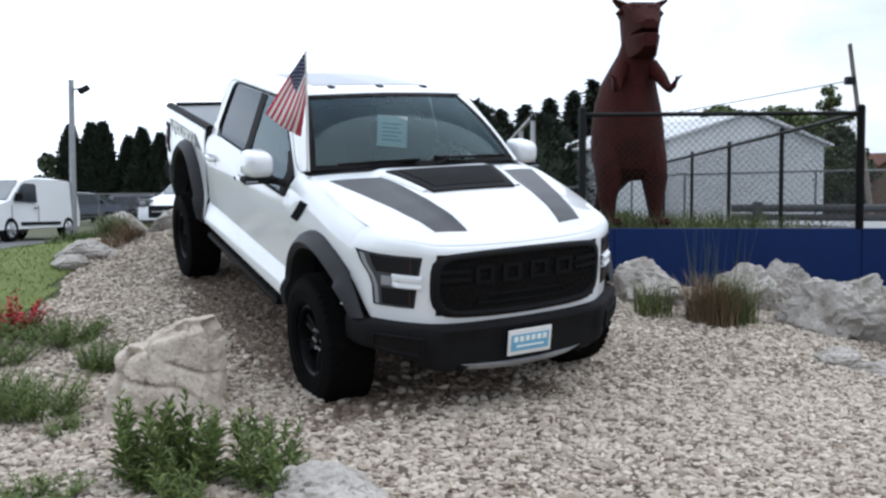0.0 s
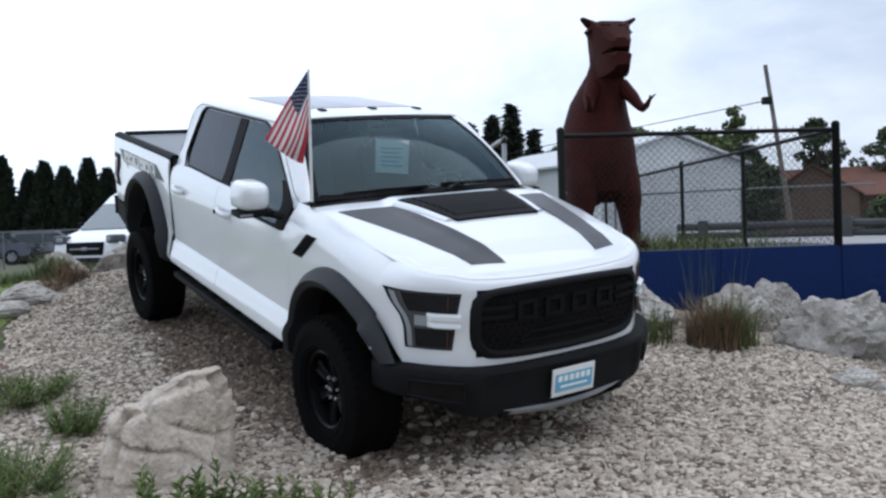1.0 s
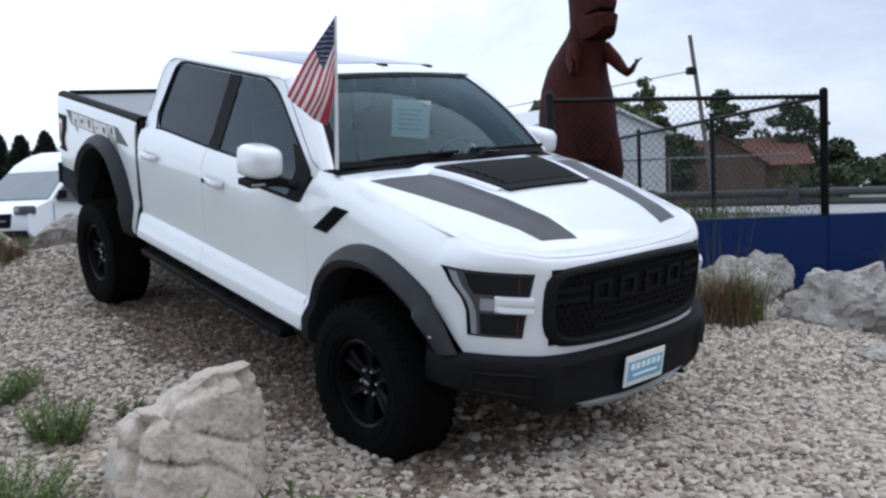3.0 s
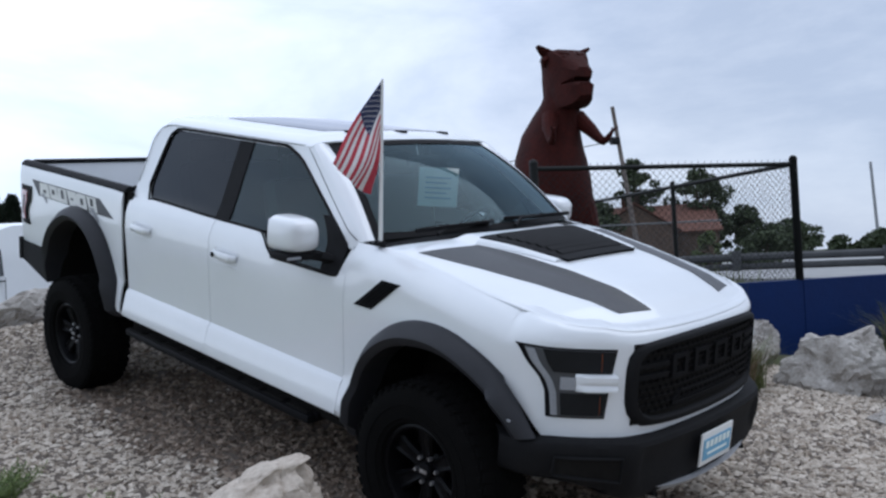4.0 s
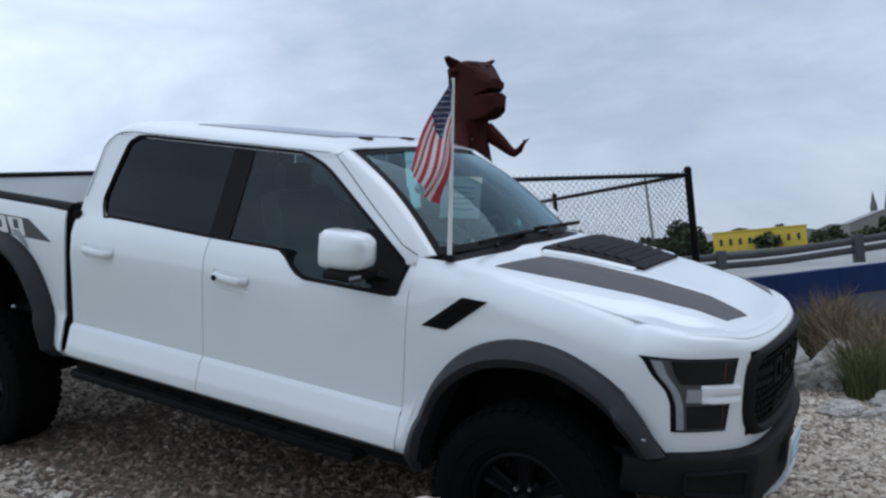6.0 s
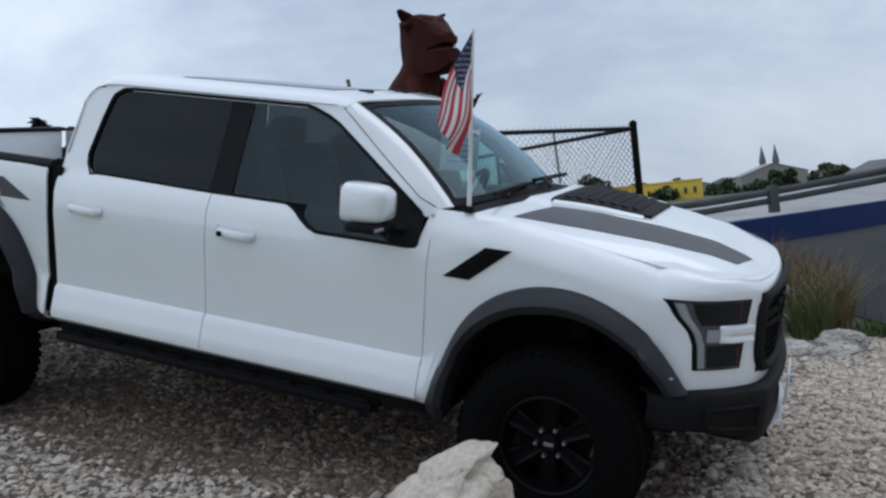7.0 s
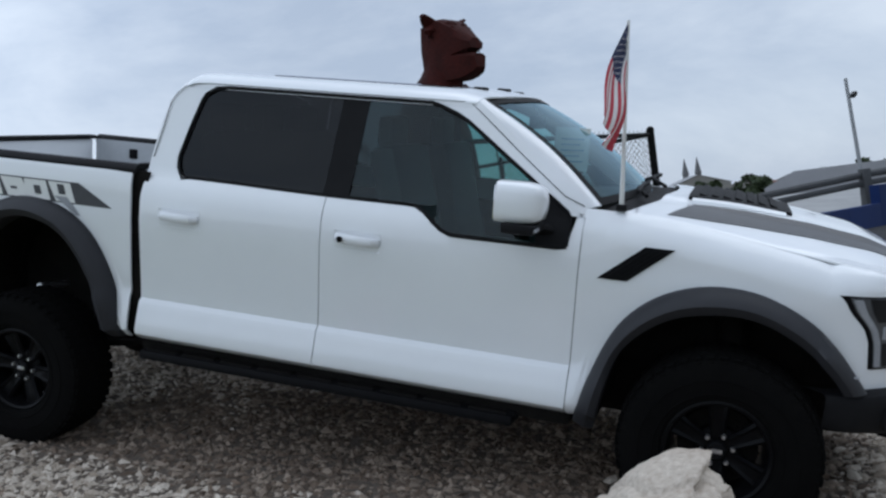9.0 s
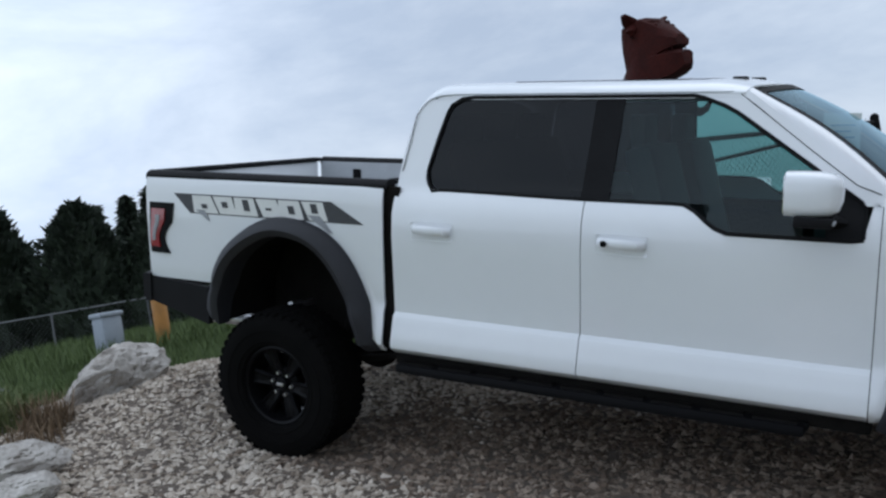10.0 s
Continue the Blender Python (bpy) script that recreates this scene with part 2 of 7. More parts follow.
def part(name, bm, material, parent, label="", smooth=True, angle=38, at=None, recalc=True):
    """One mesh object under a thing or part. bm: a bmesh, or mesh data to share."""
    me = bm if isinstance(bm, bpy.types.Mesh) else finish(bm, material, smooth, angle, recalc)
    ob = new(name, me)
    ob.parent = parent
    if at is not None:
        ob.matrix_basis = at
    if label:
        ob["label"] = label
    return ob


def thing(name, label, category, m=None, group="", kind=""):
    ob = new(name)
    if m is not None:
        ob.matrix_world = m
    return tagged(ob, label, category, group, kind)


def solo(name, bm, material, label, category, m=None, group="", kind="", smooth=True, angle=38, recalc=True):
    me = bm if isinstance(bm, bpy.types.Mesh) else finish(bm, material, smooth, angle, recalc)
    ob = new(name, me)
    if m is not None:
        ob.matrix_world = m
    return tagged(ob, label, category, group, kind)


def sheet(bm, f, us, vs):
    g = [[bm.verts.new(f(u, v)) for v in vs] for u in us]
    for i in range(len(us) - 1):
        for j in range(len(vs) - 1):
            bm.faces.new((g[i][j], g[i + 1][j], g[i + 1][j + 1], g[i][j + 1]))
    return g


def slab(bm, f, us, vs, off):
    """A curved sheet with thickness: off is the way (or a function of u, v) to its back."""
    o = off if callable(off) else (lambda u, v: Vector(off))
    a = sheet(bm, f, us, vs)
    b = sheet(bm, lambda u, v: Vector(f(u, v)) + Vector(o(u, v)), us, vs)
    nu, nv = len(us), len(vs)
    for i in range(nu - 1):
        for j in (0, nv - 1):
            bm.faces.new((a[i][j], a[i + 1][j], b[i + 1][j], b[i][j]))
    for j in range(nv - 1):
        for i in (0, nu - 1):
            bm.faces.new((a[i][j], a[i][j + 1], b[i][j + 1], b[i][j]))


def box(bm, c, s, bevel=0.0, rot=None, seg=2):
    m = Matrix.Translation(c) @ (rot.to_4x4() if rot is not None else Matrix()) @ Matrix.Diagonal((s[0], s[1], s[2], 1))
    r = bmesh.ops.create_cube(bm, size=1.0, matrix=m)
    if bevel:
        es = list({e for v in r["verts"] for e in v.link_edges})
        bmesh.ops.bevel(bm, geom=es, offset=bevel, segments=seg, affect="EDGES", profile=0.6)


def rod(bm, a, b, r, r2=None, n=10, caps=True):
    a, b = Vector(a), Vector(b)
    q = (b - a).to_track_quat("Z", "Y").to_matrix()
    r2 = r if r2 is None else r2
    rings = []
    for p, rr in ((a, r), (b, r2)):
        rings.append([bm.verts.new(p + q @ Vector((rr * math.cos(2 * math.pi * k / n), rr * math.sin(2 * math.pi * k / n), 0))) for k in range(n)])
    for k in range(n):
        bm.faces.new((rings[0][k], rings[0][(k + 1) % n], rings[1][(k + 1) % n], rings[1][k]))
    if caps:
        bm.faces.new(rings[0][::-1])
        bm.faces.new(rings[1])


def tube(bm, pts, radii, n=10, squash=1.0, up=(0, 0, 1), close=True):
    """A loft of rings along a path; squash flattens it sideways."""
    pts = [Vector(p) for p in pts]
    if isinstance(radii, tuple):
        radii = [radii] * len(pts)
    rings = []
    for i, p in enumerate(pts):
        d = (pts[min(i + 1, len(pts) - 1)] - pts[max(i - 1, 0)]).normalized()
        s = d.cross(Vector(up))
        s = s.normalized() if s.length > 1e-4 else Vector((1, 0, 0))
        t = s.cross(d)
        r = radii[i] if isinstance(radii, (list, tuple)) else radii
        ra, rb = r if isinstance(r, tuple) else (r * squash, r)
        rings.append([bm.verts.new(p + s * ra * math.cos(2 * math.pi * k / n) + t * rb * math.sin(2 * math.pi * k / n)) for k in range(n)])
    for i in range(len(rings) - 1):
        for k in range(n):
            bm.faces.new((rings[i][k], rings[i][(k + 1) % n], rings[i + 1][(k + 1) % n], rings[i + 1][k]))
    if close:
        bm.faces.new(rings[0][::-1])
        bm.faces.new(rings[-1])


def lathe(bm, prof, n=48, axis="y"):
    """Turn a profile of (radius, offset along the axis) round the axis."""
    rings = []
    for r, o in prof:
        ring = []
        for k in range(n):
            a = 2 * math.pi * k / n
            c, s = r * math.cos(a), r * math.sin(a)
            ring.append(bm.verts.new((c, o, s) if axis == "y" else (c, s, o)))
        rings.append(ring)
    for i in range(len(rings) - 1):
        for k in range(n):
            bm.faces.new((rings[i][k], rings[i][(k + 1) % n], rings[i + 1][(k + 1) % n], rings[i + 1][k]))
    return rings


def prism(bm, pts, a, b, axis="y"):
    """An outline of (x, z) pushed through from y=a to y=b."""
    mk = (lambda p, w: (p[0], w, p[1])) if axis == "y" else ((lambda p, w: (w, p[0], p[1])) if axis == "x" else (lambda p, w: (p[0], p[1], w)))
    va, vb = [bm.verts.new(mk(p, a)) for p in pts], [bm.verts.new(mk(p, b)) for p in pts]
    n = len(pts)
    for k in range(n):
        bm.faces.new((va[k], va[(k + 1) % n], vb[(k + 1) % n], vb[k]))
    bm.faces.new(va[::-1])
    bm.faces.new(vb)


def along(pts, n):
    """n points evenly spaced on a smooth line through the given ones."""
    p = np.array(pts, float)
    d = np.r_[0, np.cumsum(np.linalg.norm(np.diff(p, axis=0), axis=1))]
    m = []
    for i in range(len(p) - 1):
        p0, p1, p2, p3 = p[max(i - 1, 0)], p[i], p[i + 1], p[min(i + 2, len(p) - 1)]
        for t in np.linspace(0, 1, 12, endpoint=False):
            m.append(0.5 * (2 * p1 + (p2 - p0) * t + (2 * p0 - 5 * p1 + 4 * p2 - p3) * t * t + (3 * p1 - p0 - 3 * p2 + p3) * t ** 3))
    m.append(p[-1])
    m = np.array(m)
    d = np.r_[0, np.cumsum(np.linalg.norm(np.diff(m, axis=0), axis=1))]
    s = np.linspace(0, d[-1], n)
    return np.stack([np.interp(s, d, m[:, k]) for k in range(m.shape[1])], 1)


def ip(x, table):
    return float(np.interp(x, [a for a, _ in table], [b for _, b in table]))


def span(a, b, n):
    return [a + (b - a) * k / (n - 1) for k in range(n)]


def sstep(a, b, x):
    t = min(1.0, max(0.0, (x - a) / (b - a)))
    return t * t * (3 - 2 * t)


def soup(name, verts, faces, material, smooth=False):
    me = bpy.data.meshes.new(name)
    me.from_pydata(verts.tolist() if hasattr(verts, "tolist") else verts, [], faces.tolist() if hasattr(faces, "tolist") else faces)
    me.materials.append(material)
    if smooth:
        me.polygons.foreach_set("use_smooth", [True] * len(me.polygons))
    return me


# ---- ground ----
CREST = 0.22                                     # rise of the mound behind the rear wheel


def ground_z(x, y):
    """Mound of gravel that rises to the back, a lot beyond it, and the terrace behind the blue wall."""
    a, b = min(1.4, max(-1.2, x / 4)), min(1.15, max(-1.4, (y - 6) / 4))
    z = 0.345 - 0.066 * a + 0.475 * b - 0.101 * a * a - 0.105 * a * b + 0.146 * b * b
    far = (0.68 + 0.62 * sstep(-4.6, -1.4, x)) * sstep(14, 18, y) + (1.2 - 0.34 * sstep(-4.6, -7.0, x)) * sstep(18, 14, y)
    far += (0.85 - far) * sstep(25, 34, y)
    z += (far - z) * sstep(10.5, 15, y)
    z -= 0.35 * sstep(-4.2, -8, x) * sstep(16, 12, y)
    z += (0.98 - z) * sstep(4.6, 7.0, x) * sstep(7.0, 9.3, y) * sstep(9.68, 9.6, y)
    if y > 9.65:
        z += (1.30 - z) * sstep(0.2, 0.9, x) * sstep(22, 16, y) * sstep(14, 9, x)
    z += CREST * math.exp(-((x + 2.5) / 1.25) ** 2 - ((y - 11.1) / 0.95) ** 2)
    return z + 0.02 * noise.noise((x * 0.9, y * 0.9, 3.1)) * sstep(60, 20, abs(y))


def uneven(a, b, cuts):
    out = [a]
    for lim, step in cuts:
        while out[-1] + step < lim:
            out.append(out[-1] + step)
        out.append(lim)
    return [v for v in out if v < b] + [b]


gx = uneven(-900, 900, [(-120, 130), (-30, 15), (-8, 2), (8, 0.25), (30, 2), (120, 15), (900, 130)])
gy = uneven(-300, 1500, [(-30, 45), (-2, 4), (9.60, 0.25), (9.70, 0.1), (12, 0.25), (30, 1.2), (120, 10), (1500, 140)])
bm = bmesh.new()
sheet(bm, lambda x, y: Vector((x, y, ground_z(x, y))), gx, gy)
m_ground = surf("dry_grass_and_soil", (0.085, 0.10, 0.038), (0.075, 0.068, 0.042), 0.9, 0.95, bump=0.7, bscale=24, fine=0.5)
solo("ground", bm, m_ground, "grassy ground that runs to the horizon", "ground", kind="structure")


def gravel_edge(x, y):
    """Positive inside the gravel bed."""
    right = 9.62 - 0.05 * (x - 1.0) if x > 1.0 else 12.0
    if x > 3.2:
        right = 9.51 - 1.6 * (x - 3.2)
    left = -3.75 - 0.25 * max(0, y - 8.5) - 0.6 * max(0, 7 - y) * 0.5
    return min(right - y, x - left, 11.75 - y) + 0.22 * noise.noise((x * 1.3, y * 1.3, 7.7))


bm = bmesh.new()
sheet(bm, lambda x, y: Vector((x, y, ground_z(x, y) + min(0.018, 0.25 * gravel_edge(x, y) - 0.03))), span(-6.5, 6.5, 105), span(0.5, 11.9, 92))
bmesh.ops.delete(bm, geom=[v for v in bm.verts if gravel_edge(v.co.x, v.co.y) < -0.35], context="VERTS")
gravel = solo("gravel_bed", bm, M_BEDDING, "bed of pale crushed limestone gravel", "gravel", kind="structure")

# mown lawn beside the gravel
bm = bmesh.new()
sheet(bm, lambda x, y: Vector((x, y, ground_z(x, y) + 0.008)), span(-16, -2.6, 90), span(3.5, 13.4, 70))
bmesh.ops.delete(bm, geom=[v for v in bm.verts if gravel_edge(v.co.x, v.co.y) > 0.05], context="VERTS")
solo("lawn", bm, surf("mown_turf", (0.17, 0.215, 0.055), (0.105, 0.14, 0.036), 1.4, 0.95, bump=0.8, bscale=60, fine=0.5), "short mown green lawn beside the gravel", "lawn", kind="structure")

# road past the lawn, and the lot behind the wall
bm = bmesh.new()
slab(bm, lambda u, v: Vector((-60 + 57 * u, 15.2 - 3.4 * (1 - u) + (10 + 8 * (1 - u)) * v, ground_z(-60 + 57 * u, 15.2 - 3.4 * (1 - u) + (10 + 8 * (1 - u)) * v) + 0.03)), span(0, 1, 40), span(0, 1, 16), (0, 0, -0.05))
solo("road", bm, M_ASPHALT, "grey asphalt lot beside the lawn", "road", kind="structure")
bm = bmesh.new()
slab(bm, lambda u, v: Vector((5.2 + 120 * u * u, 10.0 + 57 * v * v, ground_z(5.2 + 120 * u * u, 10.0 + 57 * v * v) + 0.04)), span(0, 1, 60), span(0, 1, 50), (0, 0, -0.05))
solo("pavement", bm, M_CONCRETE, "pale concrete pavement beyond the guard rail", "pavement", kind="structure")
bm = bmesh.new()
def drive(u, v):
    x = 5.6 + 16.8 * u
    y0, y1 = 6.75 - 1.5 * u, 9.38 - 0.40 * max(0, x - 10.7) / 6.3
    y = y0 + (y1 - y0) * v
    return Vector((x, y, ground_z(x, y) + 0.02))
slab(bm, drive, span(0, 1, 40), span(0, 1, 8), (0, 0, -0.05))
solo("driveway", bm, M_DRIVE, "dark asphalt driveway below the blue wall", "driveway", kind="structure")


# ---- the pickup truck ----
# body axes: x ahead, y to its left, z up; it stands nose down on the mound
TRUCK = Matrix(((0.46892, 0.88217, 0.04344, 0.0472), (-0.85448, 0.46555, -0.23050, 6.4190), (-0.22356, 0.07097, 0.97210, 0.3497), (0, 0, 0, 1)))
truck = thing("pickup_truck", "white crew-cab pickup truck with grey flares parked nose down on gravel", "truck", TRUCK)

HOOD_C = [(-0.6, 1.475), (-0.3, 1.465), (0, 1.44), (0.3, 1.405), (0.55, 1.36), (0.7, 1.315), (0.8, 1.265), (0.86, 1.225)]


def hood_z(x, y):
    return ip(x, HOOD_C) - (0.05 + 0.06 * min(1, max(0, (x + 0.4) / 0.8))) * min(1.2, abs(y) / 0.9) ** 3


NOSE = along([(0.36, 0.955), (0.47, 0.92), (0.57, 0.87), (0.66, 0.79), (0.735, 0.70), (0.80, 0.60), (0.842, 0.45), (0.864, 0.25), (0.872, 0.0)], 60)


NOSE_N = []
for i in range(60):
    t_ = NOSE[min(i + 1, 59)] - NOSE[max(i - 1, 0)]
    n_ = np.array([-t_[1], t_[0]]) / np.linalg.norm(t_)
    NOSE_N.append(n_ if n_[0] + n_[1] > 0 else -n_)
NOSE_N = np.array(NOSE_N)
ROLL = np.array([0.10 - 0.062 * sstep(0, 20, i) for i in range(60)])
NOSE_IN = NOSE - NOSE_N * ROLL[:, None]
NOSE_IN[-1, 1] = 0.0
# the first stretch runs on from the fender's shoulder
JOIN = np.array([1 - sstep(0, 9, i) for i in range(60)])
NOSE_IN = NOSE_IN * (1 - JOIN[:, None]) + np.stack([NOSE[:, 0], 0.8875 - 0.0405 * (NOSE[:, 0] / 0.36) ** 2], 1) * JOIN[:, None]


BUMP = along([(0.41, 0.990), (0.52, 0.978), (0.62, 0.935), (0.72, 0.845), (0.80, 0.745), (0.872, 0.650), (0.895, 0.60), (0.920, 0.45), (0.938, 0.22), (0.942, 0.0)], 50)


def brow_x(y):
    """Front edge of the hood, where the nose rolls over."""
    return float(np.interp(abs(y), NOSE_IN[::-1, 1], NOSE_IN[::-1, 0]))


def nose_x(y):
    return float(np.interp(abs(y), NOSE[::-1, 1], NOSE[::-1, 0]))


SIDE = [(0.46, 0.945), (0.485, 0.992), (0.505, 1.018), (0.53, 1.022), (0.675, 0.988), (0.698, 0.967), (0.80, 0.972), (1.12, 0.996), (1.24, 0.99), (1.30, 0.972), (1.345, 0.945), (1.38, 0.918), (1.42, 0.905), (1.86, 0.765), (1.93, 0.715)]
BEDSIDE = [(0.46, 0.945), (0.485, 0.992), (0.505, 1.012), (0.53, 1.016), (0.70, 0.988), (0.73, 0.974), (0.80, 0.982), (1.12, 0.992), (1.30, 0.990), (1.36, 0.982), (1.40, 0.962)]


def half(x, z):
    """The truck's half width at a place on its flank."""
    if x < -3.08:
        return ip(z, BEDSIDE)
    w = ip(z, SIDE)
    if x > -0.69:
        top = hood_z(x, 0.886)
        base = ip(min(z, 1.2), SIDE)
        k = min(1, max(0, (z - (top - 0.15)) / 0.15))
        w = base - 0.105 * k ** 2.4
        if x > 0:
            w -= 0.0405 * (x / 0.36) ** 2
        k2 = sstep(-0.69, -0.45, x)
        w = w * k2 + (1 - k2) * max(ip(z, SIDE), w - 0.01)
    return w


F_OUT = along([(-0.655, 0.44), (-0.59, 0.69), (-0.49, 0.92), (-0.34, 1.07), (-0.14, 1.15), (0.08, 1.15), (0.28, 1.07), (0.43, 0.95), (0.570, 0.775)], 40)
F_IN = along([(-0.555, 0.42), (-0.50, 0.71), (-0.42, 0.87), (-0.26, 0.995), (-0.06, 1.045), (0.11, 1.035), (0.28, 0.955), (0.41, 0.845), (0.478, 0.758)], 40)
R_OUT = along([(-4.37, 0.60), (-4.33, 0.78), (-4.21, 0.98), (-3.99, 1.13), (-3.78, 1.18), (-3.54, 1.14), (-3.35, 1.01), (-3.21, 0.77), (-3.145, 0.46)], 40)
R_IN = along([(-4.25, 0.50), (-4.235, 0.71), (-4.13, 0.90), (-3.94, 1.03), (-3.77, 1.075), (-3.57, 1.035), (-3.42, 0.91), (-3.30, 0.70), (-3.235, 0.46)], 40)


def arch_top(x, curve):
    """Height of the wheel opening over x, or None beside it."""
    if x <= curve[0][0] or x >= curve[-1][0]:
        return None
    return float(np.interp(x, curve[:, 0], curve[:, 1]))


ROWS_Z = [0.463, 0.472, 0.485, 0.505, 0.53, 0.60, 0.64, 0.673, 0.677, 0.698, 0.703, 0.75, 0.82, 0.92, 1.02, 1.12, 1.18, 1.24, 1.28, 1.31, 1.34, 1.36, 1.38, 1.40]


def flank(bm, side, xs, low, high, n=16, thick=0.012):
    def f(x, v):
        z = low(x) + (high(x) - low(x)) * v if n else min(v, high(x))
        return Vector((x, side * half(x, z), z))
    slab(bm, f, xs, span(0, 1, n) if n else ROWS_Z, (0, -side * thick, 0))
    if not n:
        bmesh.ops.remove_doubles(bm, verts=bm.verts, dist=0.0002)


def pane(bm, side, zs, xs_of, n=8, out=0.0, thick=0.004, single=False):
    """A piece of the flank between two edges given per height."""
    def f(z, u):
        a, b = xs_of(z)
        x = a + (b - a) * u
        return Vector((x, side * (half(x, z) + out), z))
    if single:
        sheet(bm, f, zs, span(0, 1, n))
    else:
        slab(bm, f, zs, span(0, 1, n), (0, -side * thick, 0))


WIN_REAR = [(1.36, -2.80), (1.385, -2.855), (1.42, -2.876), (1.47, -2.880), (1.65, -2.842), (1.78, -2.808), (1.815, -2.790), (1.838, -2.760), (1.85, -2.715)]
PILLAR_REAR = [(1.355, -3.05), (1.45, -3.048), (1.55, -3.037), (1.65, -3.022), (1.766, -2.998), (1.80, -2.972), (1.817, -2.955), (1.845, -2.918)]
WIN_FRONT = [(1.36, -0.745), (1.40, -0.77), (1.60, -1.06), (1.79, -1.335), (1.83, -1.43), (1.85, -1.50)]
A_OUT = [(1.40, -0.665), (1.44, -0.70), (1.62, -0.945), (1.83, -1.215), (1.86, -1.26), (1.915, -1.33)]


def sill(x):
    """Lower edge of the side windows, with its drop towards the mirror."""
    return 1.355 - 0.115 * sstep(-1.53, -1.30, x) + 0.012 * sstep(-1.9, -2.8, x)


def wind(u, v, k=0.0):
    b = Vector((-0.49 - 0.14 * u * u, 0.845 * u, 1.462 - 0.022 * u * u))
    t = Vector((-1.20 - 0.085 * u * u, 0.655 * u, 1.915 - 0.030 * u * u))
    p = b.lerp(t, v)
    return p + Vector((0.35, 0, 0.6)) * (0.055 * math.sin(math.pi * v) + k)


fenders = []
for side in (-1, 1):
    # front fender
    bm = bmesh.new()
    xs = span(-0.6865, 0.362, 45)
    flank(bm, side, xs, lambda x: max(0.46, (arch_top(x, F_OUT) or 0.46) - 0.03), lambda x: hood_z(x, 0.886) - 0.0015, 26)
    sheet(bm, lambda x, v: Vector((x, side * (half(x, hood_z(x, 0.886) - 0.0015) - 0.025 * v), hood_z(x, 0.886) - 0.0015 - 0.004 * v)), xs, [0, 1])
    bmesh.ops.remove_doubles(bm, verts=bm.verts, dist=0.0003)
    fender = part("fender", bm, M_PAINT, truck)
    fenders.append(fender)
    # fender vent: a slanting black grille with blades
    bm = bmesh.new()
    pane(bm, side, span(1.13, 1.292, 8), lambda z: (-0.60 + (z - 1.13) * 1.22, -0.468 + (z - 1.13) * 1.20), 4, 0.006, 0.012)
    vent = part("fender_vent", bm, M_GRILLE, fender, "black slatted fender vent")
    for k in range(4):
        bm = bmesh.new()
        pane(bm, side, span(1.145, 1.28, 5), lambda z, k=k: (-0.573 + (z - 1.13) * 1.22 + 0.026 * k, -0.561 + (z - 1.13) * 1.22 + 0.026 * k), 2, 0.014, 0.01)
        part("blade", bm, M_BADGE, fender)
    # doors
    for nm, x0, x1 in (("front_door", -1.9785, -0.6905), ("rear_door", -3.045, -1.9835)):
        bm = bmesh.new()
        flank(bm, side, span(x0, x1, 40), lambda x: 0.463, lambda x: min(sill(x), 1.385) if x < -0.75 else 1.40, 0)
        door = part(nm, bm, M_PAINT, truck)
        hx = -1.78 if nm == "front_door" else -2.80
        bm = bmesh.new()
        def cup(u, v, hx=hx, side=side):
            x, z = hx + 0.125 * u, 1.155 + 0.048 * v
            r = max(abs(u), abs(v)) ** 6
            return Vector((x, side * (half(x, z) + 0.0022 - 0.016 * (1 - r)), z))
        slab(bm, cup, span(-1, 1, 12), span(-1, 1, 8), (0, -side * 0.004, 0))
        part("handle_cup", bm, M_PAINT, door)
        bm = bmesh.new()
        tube(bm, [(hx - 0.11, side * (half(hx, 1.15) + 0.004), 1.166), (hx - 0.085, side * (half(hx, 1.15) + 0.034), 1.168), (hx, side * (half(hx, 1.15) + 0.042), 1.166), (hx + 0.085, side * (half(hx, 1.15) + 0.034), 1.162), (hx + 0.11, side * (half(hx, 1.15) + 0.004), 1.16)], [(0.012, 0.02), (0.014, 0.024), (0.014, 0.025), (0.014, 0.024), (0.012, 0.02)], 10)
        part("door_handle", bm, M_PAINT, door)
        if nm == "front_door":
            bm = bmesh.new()
            lathe(bm, [(0.0, 0.006), (0.015, 0.006), (0.016, 0.0)], 12)
            bmesh.ops.translate(bm, verts=bm.verts, vec=(hx - 0.07, side * (half(hx, 1.15) + (0.052 if side > 0 else 0.057)), 1.166))
            part("lock_cylinder", bm, M_GRILLE, door, "small black lock")
    # pillars and roof rail over the doors
    bm = bmesh.new()
    pane(bm, side, span(1.355, 1.845, 16), lambda z: (ip(z, PILLAR_REAR), ip(z, WIN_REAR) - 0.006), 6, 0.0, 0.02)
    pane(bm, side, span(1.385, 1.872, 18), lambda z: (ip(z, WIN_FRONT) + 0.008, ip(z, A_OUT)), 6, 0.0, 0.02)
    pane(bm, side, span(1.840, 1.870, 5), lambda z: (-2.88, -1.31), 30, 0.0, 0.02)
    part("cab_frame", bm, M_PAINT, truck)
    # pillar face between the side frame and the windshield
    bm = bmesh.new()
    def pillar(u, v):
        a = wind(side, v)
        z = 1.425 + (1.875 - 1.425) * v
        b = Vector((ip(z, A_OUT), side * ip(z, SIDE), z))
        p = a.lerp(b, u)
        return p + Vector((0.012, side * 0.012, 0.008)) * math.sin(math.pi * u)
    slab(bm, pillar, span(0, 1, 5), span(0, 1, 18), (-0.01, 0, -0.01))
    part("windshield_pillar", bm, M_PAINT, truck)
    # roof drip seam line
    bm = bmesh.new()
